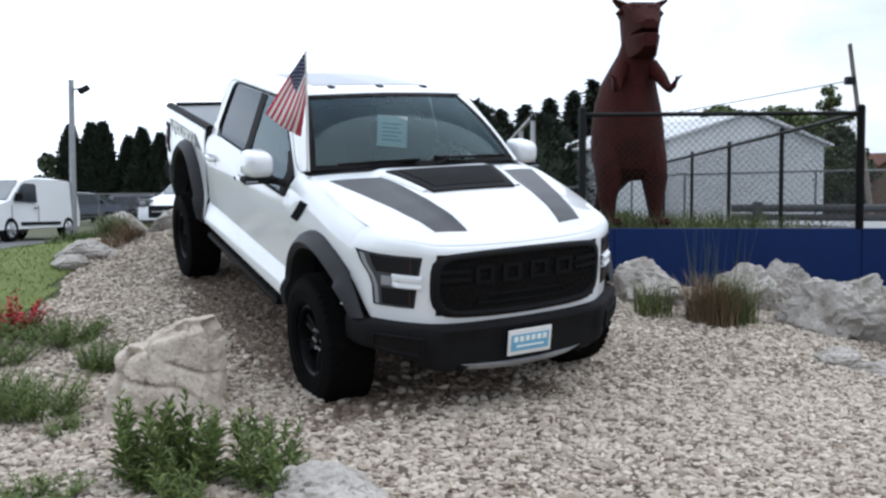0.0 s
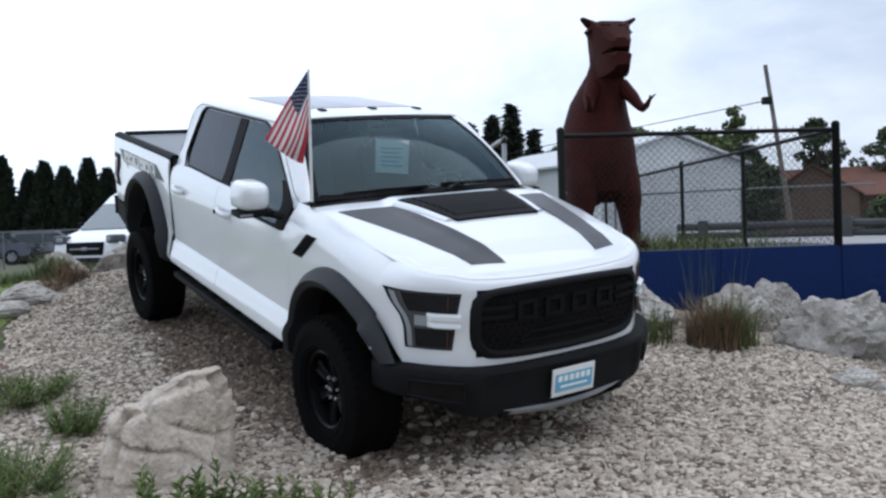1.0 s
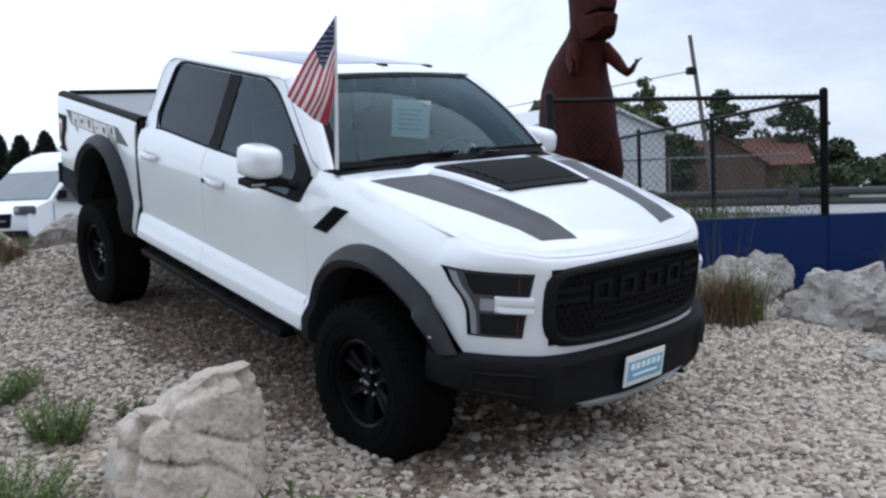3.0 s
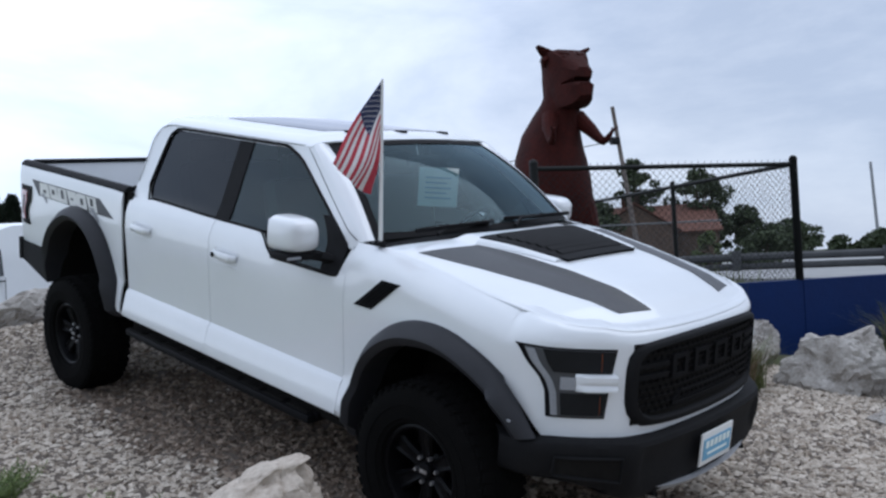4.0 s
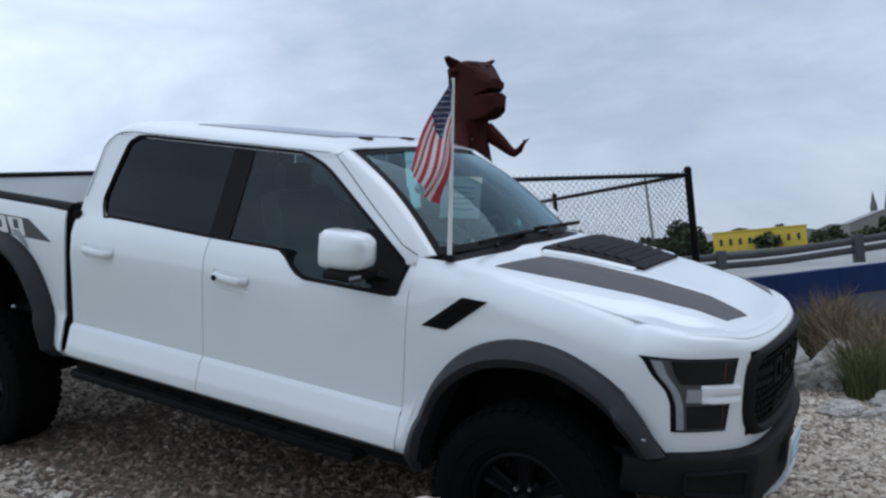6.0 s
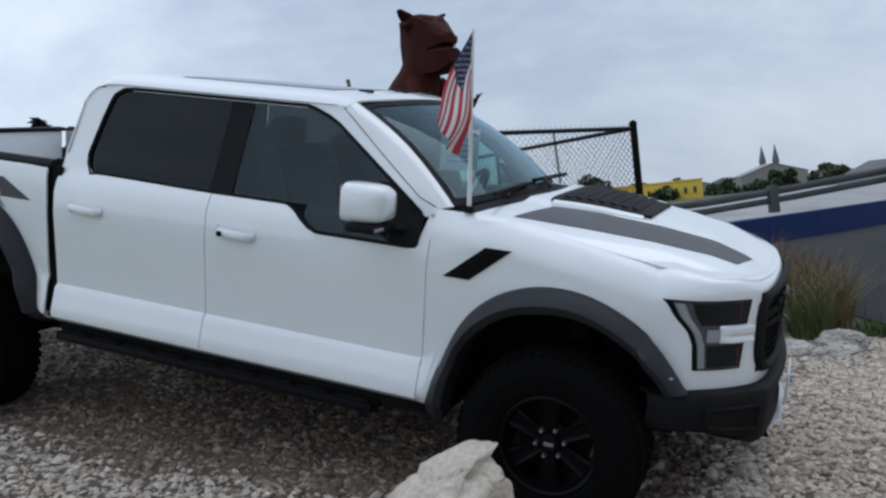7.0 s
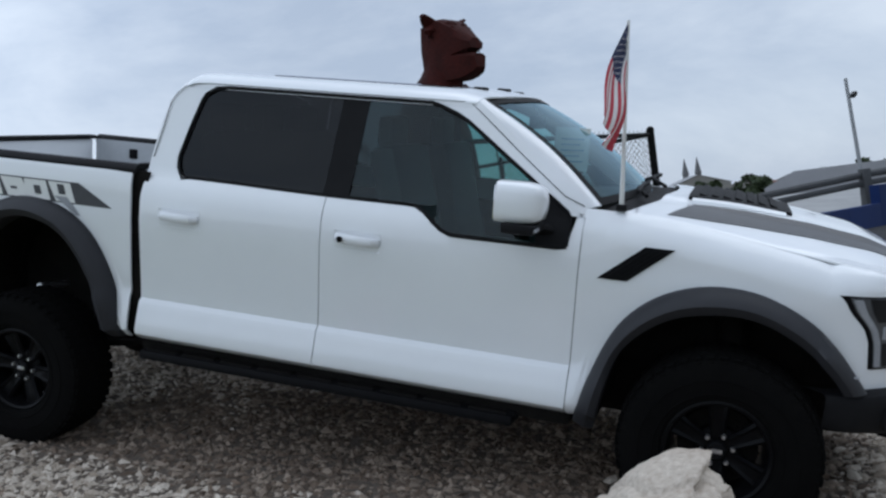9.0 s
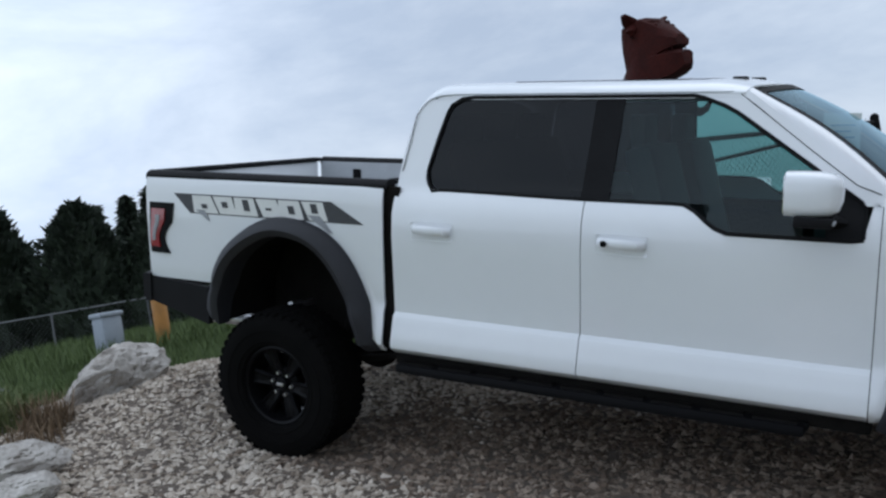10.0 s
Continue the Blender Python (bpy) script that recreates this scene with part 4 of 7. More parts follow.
# windshield
bm = bmesh.new()
sheet(bm, wind, span(-1, 1, 24), span(0, 1, 14))
ws = part("windshield", bm, M_WSHIELD, truck, "clear windshield glass")
ws.visible_shadow = False
bm = bmesh.new()
for u0, u1, v0, v1 in ((-1, 1, 0.93, 1.0), (-1, -0.95, 0, 1), (0.95, 1, 0, 1), (-1, 1, 0, 0.05)):
    sheet(bm, lambda u, v: wind(u, v, 0.006), span(u0, u1, 12), span(v0, v1, 8))
part("windshield_band", bm, M_GRILLE, truck, "black ceramic border")
bm = bmesh.new()
slab(bm, lambda u, v: Vector((-1.01 + 0.16 * u, -0.166 + 0.175 * u, 1.535 + 0.235 * v)), span(0, 1, 3), span(0, 1, 3), (-0.002, 0, -0.001))
st = part("price_sheet", bm, M_PAPER, truck, "pale price sheet behind the windshield")
for k in range(5):
    bm = bmesh.new()
    slab(bm, lambda u, v: Vector((-0.979 + (0.105 - 0.02 * (k % 2)) * u, -0.139 + (0.115 - 0.02 * (k % 2)) * u, 1.5365 + 0.235 * (0.2 + 0.13 * k + 0.03 * v))), span(0, 1, 2), span(0, 1, 2), (-0.002, 0, -0.001))
    part("print_bar", bm, M_PLATEBLUE, st)
bm = bmesh.new()
box(bm, (-1.15, 0.0, 1.785), (0.05, 0.26, 0.075), 0.02)
rod(bm, (-1.15, 0, 1.80), (-1.18, 0, 1.885), 0.012)
part("rear_view_mirror", bm, M_CABIN, truck)

# roof, rounded down to the seam over the doors
ROOF_Y = [(0, 0), (0.8, 0.60), (0.88, 0.668), (0.92, 0.704), (0.95, 0.730), (0.975, 0.750), (0.99, 0.761), (1.0, 0.7665)]
ROOF_Z = [(0, 1.948), (0.4, 1.944), (0.6, 1.939), (0.8, 1.929), (0.88, 1.920), (0.92, 1.911), (0.95, 1.899), (0.975, 1.885), (0.99, 1.875), (1.0, 1.866)]


def roof(u, v):
    y, z = math.copysign(ip(abs(u), ROOF_Y), u), ip(abs(u), ROOF_Z)
    xf = -1.192 - 0.09 * (y / 0.735) ** 2
    x = xf + (-3.005 - xf) * v
    z -= 0.03 * max(0, (0.10 - v) / 0.10) ** 1.6 * min(1, (z - 1.866) / 0.07)
    z -= 0.09 * max(0, (v - 0.91) / 0.09) ** 2
    return Vector((x, y, z))
bm = bmesh.new()
slab(bm, roof, [math.copysign(1 - (1 - abs(k)) ** 1.5, k) for k in span(-1, 1, 61)], span(0, 1, 41), (0, 0, -0.008))
rf = part("roof", bm, M_PAINT, truck)
bm = bmesh.new()
slab(bm, lambda u, v: roof(-0.66 + 1.32 * u, 0.16 + 0.58 * v) + Vector((0, 0, 0.0025)), span(0, 1, 16), span(0, 1, 16), (0, 0, -0.004))
part("sunroof", bm, M_SUNROOF, rf, "dark panoramic sunroof glass")
for y in (-0.40, 0.0, 0.40):
    bm = bmesh.new()
    box(bm, (-1.36 - 0.05 * abs(y), y, 1.945 - 0.025 * (y / 0.735) ** 2), (0.075, 0.05, 0.024), 0.010)
    part("clearance_lamp", bm, M_GRILLE, rf, "smoked roof clearance lamp")
bm = bmesh.new()
slab(bm, lambda u, v: Vector((-1.32 - 1.48 * v, 0.68 * u, 1.885)), span(-1, 1, 6), span(0, 1, 6), (0, 0, -0.01))
part("headliner", bm, M_HEADLINER, truck)
# cab back
bm = bmesh.new()
def back(u, v):
    z = 0.55 + (1.295 - 0.08 * abs(u) ** 4) * v
    return Vector((-3.044 + 0.062 * sstep(0.55, 1, v), (ip(z, SIDE) - 0.014) * u, z))
slab(bm, back, span(-1, 1, 16), span(0, 1, 24), (0.02, 0, 0))
cb = part("cab_back", bm, M_PAINT, truck)
bm = bmesh.new()
slab(bm, lambda u, v: Vector((-3.048 + 0.06 * v, 0.62 * u, 1.42 + 0.30 * v)), span(-1, 1, 8), span(0, 1, 4), (0.004, 0, 0))
part("rear_window", bm, M_DARKWIN, cb)
# inner shell behind the door gaps
bm = bmesh.new()
for side in (-1, 1):
    slab(bm, lambda x, v: Vector((x, side * (half(x, 0.47 + 0.75 * v) - 0.03), 0.47 + 0.75 * v)), span(-3.05, -0.70, 12), span(0, 1, 10), (0, -side * 0.01, 0))
    slab(bm, lambda x, v: Vector((x, side * 0.955, 0.50 + 0.88 * v)), span(-3.13, -3.02, 3), span(0, 1, 6), (0, -side * 0.02, 0))
box(bm, (-1.87, 0, 0.50), (2.40, 1.84, 0.06))
box(bm, (-0.66, 0, 0.95), (0.05, 1.80, 0.88))
part("cab_shell", bm, M_UNDER, truck)
# engine bay and frame
bm = bmesh.new()
box(bm, (0.10, 0, 0.95), (1.25, 1.10, 0.62))
for side in (-1, 1):
    box(bm, (-2.35, side * 0.45, 0.44), (4.9, 0.11, 0.15), 0.02)
for x in (-0.75, -2.2, -3.0, -4.7):
    box(bm, (x, 0, 0.42), (0.10, 0.9, 0.10), 0.02)
box(bm, (-1.4, 0.15, 0.40), (1.1, 0.35, 0.22), 0.06)
part("chassis_frame", bm, M_UNDER, truck)
bm = bmesh.new()
rod(bm, (-3.80, -0.86, 0.19), (-3.80, 0.86, 0.19), 0.055, n=14)
bmesh.ops.create_uvsphere(bm, u_segments=16, v_segments=10, radius=0.17, matrix=Matrix.Translation((-3.80, 0.05, 0.19)))
part("axle", bm, M_UNDER, truck)
for side in (-1, 1):
    bm = bmesh.new()
    slab(bm, lambda u, v: Vector((-4.45 + 1.5 * u, side * (0.50 + 0.06 * v), 0.44 - 0.17 * math.sin(math.pi * u))), span(0, 1, 14), span(0, 1, 2), (0, 0, -0.035))
    part("leaf_spring", bm, M_UNDER, truck)
    bm = bmesh.new()
    rod(bm, (-3.62, side * 0.66, 0.24), (-3.50, side * 0.58, 0.85), 0.035, n=12)
    part("shock_absorber", bm, M_UNDER, truck)
    bm = bmesh.new()
    rod(bm, (0.0, side * 0.86, 0.437), (0, side * 0.35, 0.50), 0.04, n=10)
    part("drive_shaft", bm, M_UNDER, truck)
    bm = bmesh.new()
    rod(bm, (0.05, side * 0.70, 0.36), (0.0, side * 0.62, 1.0), 0.06, n=14)
    part("shock_absorber", bm, M_UNDER, truck)
bm = bmesh.new()
tube(bm, [(-4.2, -0.62, 0.42), (-4.4, -0.66, 0.44), (-4.62, -0.70, 0.45)], 0.045, 12)
part("exhaust_tip", bm, M_STEEL, truck)
bm = bmesh.new()
tube(bm, [(-4.10, 0.1, 0.52), (-3.95, -0.4, 0.56), (-3.93, -0.75, 0.60)], 0.02, 8)
part("brake_line", bm, M_STEEL, truck)

# bed: floor, front wall, tailgate
bm = bmesh.new()
box(bm, (-3.98, 0, 0.885), (1.76, 0.96, 0.02))
for k in range(7):
    box(bm, (-3.98, -0.42 + 0.14 * k, 0.90), (1.7, 0.06, 0.016), 0.004)
part("bed_floor", bm, M_BED, truck)
bm = bmesh.new()
box(bm, (-3.125, 0, 1.12), (0.025, 1.80, 0.50), 0.005)
bw = part("bed_front_wall", bm, M_BED, truck)
for y in (-0.55, -0.35, 0.35, 0.55):
    bm = bmesh.new()
    box(bm, (-3.142, y, 1.27), (0.012, 0.07, 0.07), 0.01)
    part("tie_down", bm, M_GRILLE, bw)
bm = bmesh.new()
box(bm, (-3.12, 0, 1.40), (0.055, 1.76, 0.03), 0.01)
part("bed_front_cap", bm, M_BLACK, truck)
bm = bmesh.new()
box(bm, (-4.885, 0, 1.10), (0.055, 1.66, 0.56), 0.018)
tg = part("tailgate", bm, M_PAINT, truck)
bm = bmesh.new()
box(bm, (-4.885, 0, 1.395), (0.085, 1.72, 0.032), 0.012)
part("tailgate_cap", bm, M_BLACK, tg)
bm = bmesh.new()
slab(bm, lambda u, v: Vector((-4.90 - 0.09 * (1 - abs(u) ** 5), 1.0 * u, 0.58 + 0.18 * v)), span(-1, 1, 24), span(0, 1, 4), (0.05, 0, 0))
for side in (-1, 1):
    slab(bm, lambda u, v: Vector((-4.93 + 0.56 * u, side * (1.0 - 0.012 * (1 - u)), 0.60 - 0.12 * u + (0.15 + 0.10 * u - 0.02 * u) * v)), span(0, 1, 10), span(0, 1, 5), (0, -side * 0.04, 0))
part("rear_bumper", bm, M_BLACK, truck, "black rear bumper")
bm = bmesh.new()
box(bm, (-4.2, 0, 0.86), (1.3, 0.96, 0.03))
part("bed_underside", bm, M_UNDER, truck)

# grille
G_HALF = along([(0.0, 1.212), (0.30, 1.206), (0.50, 1.192), (0.565, 1.172), (0.598, 1.125), (0.606, 1.04), (0.604, 0.93), (0.588, 0.878), (0.55, 0.838), (0.49, 0.818), (0.30, 0.808), (0.0, 0.804)], 30)
GOUT = [tuple(p) for p in G_HALF] + [(-p[0], p[1]) for p in G_HALF[-2:0:-1]]
def gp(y, z, out):
    return Vector((nose_x(y) - 0.05 * (z - 1.0) + out, y, z))
bm = bmesh.new()
cy, cz = 0.0, 1.03
loops = []
for k, o in ((1.02, 0.002), (1.0, 0.020), (0.985, 0.026), (0.93, 0.028), (0.905, 0.016), (0.895, 0.0)):
    loops.append([bm.verts.new(gp(y * (1 - (1 - k) * 0.75), cz + (z - cz) * (1 - (1 - k) * 1.7), o)) for y, z in GOUT])
for a, b in zip(loops, loops[1:]):
    for i in range(len(a)):
        bm.faces.new((a[i], a[(i + 1) % len(a)], b[(i + 1) % len(a)], b[i]))
gr = part("grille", bm, M_BLACK, truck, "black grille with plain raised blocks", angle=50)
bm = bmesh.new()
slab(bm, lambda u, v: gp(0.580 * u, 0.825 + 0.37 * v, 0.006), span(-1, 1, 24), span(0, 1, 3), (-0.02, 0, 0))
part("grille_mesh", bm, M_UNDER, gr)
bm = bmesh.new()
for r in range(10):
    for c in range(26):
        y, z = -0.55 + 0.044 * c + 0.022 * (r % 2), 0.875 + 0.034 * r
        if abs(y) < 0.555 and z < 1.175:
            p = gp(y, z, 0.010)
            rod(bm, p + Vector((0, -0.019, 0)), p + Vector((0, 0.019, 0)), 0.0045, n=5, caps=False)
            rod(bm, p + Vector((0, 0.019, 0.0)), p + Vector((0, 0.024, 0.017)), 0.004, n=5, caps=False)
            rod(bm, p + Vector((0, -0.019, 0.0)), p + Vector((0, -0.024, 0.017)), 0.004, n=5, caps=False)
hc = part("honeycomb", bm, M_GRILLE, gr)
hc["kind"] = "stuff"
def gbar(bm, y0, y1, z0, z1, o=0.024):
    slab(bm, lambda u, v: gp(y0 + (y1 - y0) * u, z0 + (z1 - z0) * v, o), span(0, 1, 8), span(0, 1, 2), (-0.02, 0, 0))
for y0, y1 in ((-0.35, -0.225), (-0.165, -0.035), (0.03, 0.16), (0.22, 0.35)):
    bm = bmesh.new()
    gbar(bm, y0, y1, 1.105, 1.125)
    gbar(bm, y0, y1, 1.015, 1.035)
    gbar(bm, y0, y0 + 0.028, 1.034, 1.106)
    gbar(bm, y1 - 0.028, y1, 1.034, 1.106)
    part("raised_block", bm, M_BADGE, gr, "plain raised dark block")
for y0, y1 in ((-0.575, -0.38), (0.38, 0.575)):
    bm = bmesh.new()
    gbar(bm, y0, y1, 1.085, 1.108)
    gbar(bm, y0, y1, 1.034, 1.057)
    part("grille_bar", bm, M_BADGE, gr)
bm = bmesh.new()
gbar(bm, -0.33, 0.33, 0.885, 0.90, 0.02)
gbar(bm, -0.26, 0.26, 0.935, 0.948, 0.02)
slab(bm, lambda u, v: gp(-0.33 + 0.07 * u, 0.89 + 0.055 * u + 0.012 * v, 0.02), span(0, 1, 3), span(0, 1, 2), (-0.02, 0, 0))
slab(bm, lambda u, v: gp(0.33 - 0.07 * u, 0.89 + 0.055 * u + 0.012 * v, 0.02), span(0, 1, 3), span(0, 1, 2), (-0.02, 0, 0))
part("lower_grille_frame", bm, M_BADGE, gr)

# front bumper
bm = bmesh.new()
def bumper(i, v):
    s = 1 if i < 50 else -1
    p = BUMP[i] if i < 50 else BUMP[98 - i]
    a = abs(p[1])
    top = 0.775 - 0.025 * sstep(0.90, 1.03, a)
    bot = 0.475 + 0.115 * sstep(0.50, 0.95, a)
    prof = [(-0.16, 1.0), (-0.035, 0.995), (-0.012, 0.97), (-0.002, 0.90), (0.0, 0.70), (-0.004, 0.45), (-0.010, 0.20), (-0.022, 0.08), (-0.05, 0.0), (-0.16, 0.0)]
    o, z = prof[v]
    if 3 <= v <= 6:
        o -= 0.020 * sstep(0.585, 0.555, a) * (1.0 if v in (4, 5) else 0.0)
    n = Vector((0.75 if a > 0.5 else 1.0, 0.0, 0))
    return Vector((p[0] + o * (1.0 if a < 0.8 else 0.6), -s * (p[1] + (o * 0.5 if a > 0.7 else 0)), bot + (top - bot) * z))
sheet(bm, bumper, list(range(99)), list(range(10)))
bmesh.ops.remove_doubles(bm, verts=bm.verts, dist=0.0005)
bp = part("front_bumper", bm, M_BLACK, truck, "black moulded front bumper", angle=30)
bm = bmesh.new()
slab(bm, lambda u, v: Vector((0.952 - 0.10 * abs(u) ** 2.5 - 0.05 * (1 - v) + 0.012, 0.56 * u, 0.462 + 0.035 * abs(u) ** 3 + 0.045 * v)), span(-1, 1, 20), span(0, 1, 4), (-0.03, 0, 0.004))
slab(bm, lambda u, v: Vector((0.905 - 0.10 * abs(u) ** 2.5 - 0.10 * v, 0.48 * u, 0.470 + 0.02 * abs(u) ** 3 + 0.02 * v)), span(-1, 1, 12), span(0, 1, 4), (0, 0, 0.02))
part("skid_plate", bm, M_SKID, truck, "silver skid plate under the bumper")
bm = bmesh.new()
box(bm, (0.960, 0.01, 0.635), (0.010, 0.315, 0.165), 0.004)
pl = part("number_plate", bm, M_WHITE, bp, "white dealer plate with pale blue print")
bm = bmesh.new()
box(bm, (0.9665, 0.01, 0.633), (0.004, 0.275, 0.105))
part("plate_field", bm, M_PLATEBLUE, pl)
bm = bmesh.new()
for k in range(6):
    box(bm, (0.9692, -0.095 + 0.042 * k, 0.657), (0.002, 0.030, 0.034))
box(bm, (0.9692, 0.01, 0.610), (0.002, 0.20, 0.012))
part("plate_bar", bm, M_PAPER, pl)

# wheels
def wheel_meshes():
    bm = bmesh.new()
    prof = [(0.232, -0.118), (0.250, -0.150), (0.285, -0.162), (0.345, -0.166), (0.395, -0.160), (0.420, -0.147), (0.433, -0.122), (0.438, -0.06), (0.439, 0.0), (0.438, 0.06), (0.433, 0.122), (0.420, 0.147), (0.395, 0.160), (0.345, 0.166), (0.285, 0.162), (0.250, 0.150), (0.232, 0.118)]
    lathe(bm, prof, 64)
    tyre = finish(bm, M_RUBBER, angle=30)
    bm = bmesh.new()
    for k in range(48):
        a = 2 * math.pi * k / 48
        for sgn in (-1, 1):
            q = Matrix.Rotation(-(a + sgn * 0.03), 3, "Y")
            box(bm, q @ Vector((0.432, sgn * 0.118, 0)), (0.011, 0.060, 0.040), 0.003, q @ Matrix.Rotation(sgn * 0.22, 3, "X"), 1)
            q2 = Matrix.Rotation(-(a + 0.065), 3, "Y")
            box(bm, q2 @ Vector((0.438, sgn * 0.042, 0)), (0.010, 0.062, 0.036), 0.003, q2 @ Matrix.Rotation(sgn * -0.35, 3, "X"), 1)
            box(bm, q @ Vector((0.412, sgn * 0.1505, 0)), (0.022, 0.008, 0.024), 0.003, q, 1)
    for sgn in (-1, 1):
        lathe(bm, [(0.334, sgn * 0.1665), (0.338, sgn * 0.1695), (0.342, sgn * 0.1665)], 64)
        lathe(bm, [(0.268, sgn * 0.158), (0.274, sgn * 0.164), (0.280, sgn * 0.1625)], 64)
    tread = finish(bm, M_RUBBER, angle=30)
    bm = bmesh.new()
    lathe(bm, [(0.225, 0.13), (0.225, -0.05), (0.212, -0.085), (0.232, -0.116), (0.240, -0.122), (0.240, -0.130), (0.228, -0.134), (0.216, -0.126), (0.205, -0.09), (0.198, -0.05), (0.195, 0.10)], 64)
    rim = finish(bm, M_RIM, angle=30)
    bm = bmesh.new()
    # six broad spokes, each with a sunken middle
    for k in range(6):
        q = Matrix.Rotation(2 * math.pi * k / 6 + 0.26, 4, "Y")
        g = []
        for r, w, y0 in ((0.05, 0.030, -0.070), (0.10, 0.036, -0.084), (0.15, 0.042, -0.094), (0.195, 0.050, -0.098), (0.222, 0.060, -0.096)):
            e = 0.010 if r > 0.07 else 0.0
            ring = ((r, y0 + 0.012, -w), (r, y0, -w * 0.72), (r, y0 + e, -w * 0.42), (r, y0 + e, w * 0.42), (r, y0, w * 0.72), (r, y0 + 0.012, w), (r, y0 + 0.05, w * 0.9), (r, y0 + 0.05, -w * 0.9))
            g.append([bm.verts.new(q @ Vector(v)) for v in ring])
        for a, b in zip(g, g[1:]):
            for i in range(8):
                bm.faces.new((a[i], a[(i + 1) % 8], b[(i + 1) % 8], b[i]))
        bm.faces.new(g[0])
        bm.faces.new(g[-1])
    lathe(bm, [(0.0, -0.066), (0.085, -0.066), (0.10, -0.052), (0.10, 0.03)], 32)
    spokes = finish(bm, M_RIM, angle=30)
    bm = bmesh.new()
    lathe(bm, [(0.0, -0.098), (0.034, -0.098), (0.040, -0.092), (0.042, -0.06)], 28)
    cap = finish(bm, M_GRILLE, angle=30)
    bm = bmesh.new()
    box(bm, (0, -0.0995, 0), (0.046, 0.003, 0.018), 0.0012)
    badge = finish(bm, M_STEEL)
    bm = bmesh.new()
    lathe(bm, [(0.0, -0.09), (0.008, -0.09), (0.0115, -0.084), (0.0115, -0.06)], 8)
    nut = finish(bm, M_STEEL, angle=30)
    bm = bmesh.new()
    lathe(bm, [(0.0, 0.0), (0.175, 0.0), (0.175, 0.03), (0.0, 0.03)], 32)
    disc = finish(bm, M_UNDER, angle=30)
    return tyre, tread, rim, spokes, cap, badge, nut, disc

W_TYRE, W_TREAD, W_RIM, W_SPOKE, W_CAP, W_BADGE, W_NUT, W_DISC = wheel_meshes()
for x, y, z, turn in ((0, -0.937, 0.437, 0.2), (0, 0.937, 0.437, 0.7), (-3.80, -0.937, 0.19, 0.9), (-3.80, 0.937, 0.19, 0.1)):
    m = pose(x, y, z, 0, 0, 180 if y > 0 else 0)
    w = part("wheel", W_DISC, None, truck, "black off-road wheel with chunky tyre", at=m)
    spin = Matrix.Rotation(turn, 4, "Y")
    part("tyre", W_TYRE, None, w, "black all-terrain tyre", at=spin)
    part("tread", W_TREAD, None, w, "chunky rubber tread blocks", at=spin)["kind"] = "stuff"
    part("rim", W_RIM, None, w, "gloss black rim")
    part("spokes", W_SPOKE, None, w, at=spin)
    part("centre_cap", W_CAP, None, w)
    part("cap_badge", W_BADGE, None, w, "plain bright badge")
    for k in range(6):
        a = 2 * math.pi * k / 6 + turn
        part("lug_nut", W_NUT, None, w, "bright lug nut", at=Matrix.Translation((0.068 * math.cos(a), 0.0, 0.068 * math.sin(a))))

# cabin
def seat(x, y, w):
    bm = bmesh.new()
    box(bm, (x, y, 0.92), (0.52, w, 0.18), 0.06)
    box(bm, (x - 0.28, y, 1.28), (0.16, w, 0.68), 0.06, Matrix.Rotation(-0.25, 3, "Y"))
    s = part("seat", bm, M_CABIN, truck, "dark grey cabin seat")
    n = max(1, round(w / 0.55))
    for k in range(n):
        bm = bmesh.new()
        yy = y if n == 1 else y - w / 2 + w * (k + 0.5) / n
        box(bm, (x - 0.40, yy, 1.68), (0.09, 0.26, 0.17), 0.035)
        rod(bm, (x - 0.38, yy - 0.05, 1.52), (x - 0.40, yy - 0.05, 1.64), 0.008)
        rod(bm, (x - 0.38, yy + 0.05, 1.52), (x - 0.40, yy + 0.05, 1.64), 0.008)
        part("headrest", bm, M_CABIN, s)
seat(-1.45, -0.42, 0.56)
seat(-1.45, 0.42, 0.56)
seat(-2.45, 0.0, 1.40)
bm = bmesh.new()
slab(bm, lambda u, v: Vector((-0.62 - 0.34 * v, 0.84 * u, 1.42 - 0.03 * v - 0.10 * max(0, v - 0.8) * 5 + 0.03 * math.exp(-((u - 0.5) / 0.22) ** 2) * v)), span(-1, 1, 24), span(0, 1, 10), (0, 0, -0.16))
part("dashboard", bm, M_CABIN, truck)
bm = bmesh.new()
q = Matrix.Translation((-1.04, 0.42, 1.33)) @ Matrix.Rotation(radians(-64), 4, "Y")
ring = [q @ Vector((0.19 * math.cos(a), 0.19 * math.sin(a), 0)) for a in span(0, 2 * math.pi, 33)]
tube(bm, ring, 0.017, 8, close=False)
for a in (0.2, 2.9, 4.7):
    rod(bm, q @ Vector((0, 0, -0.02)), q @ Vector((0.18 * math.cos(a), 0.18 * math.sin(a), 0)), 0.014)
rod(bm, q @ Vector((0, 0, 0.0)), q @ Vector((0, 0, -0.30)), 0.035)
part("steering_wheel", bm, M_CABIN, truck)


# ---- flag on the hood corner ----
flag = thing("flag", "small stars-and-stripes flag on a white plastic pole", "flag", TRUCK @ Matrix.Translation((-0.535, -0.893, 1.44)))
TIP = Vector((-0.055, 0.004, 0.83))
bm = bmesh.new()
rod(bm, (0, 0, 0), TIP, 0.011, 0.007, 12)
part("pole", bm, M_WHITE, flag, "white plastic pole")
bm = bmesh.new()
box(bm, (0, 0, 0.006), (0.05, 0.036, 0.03), 0.008)
part("clip", bm, M_BLACK, flag)


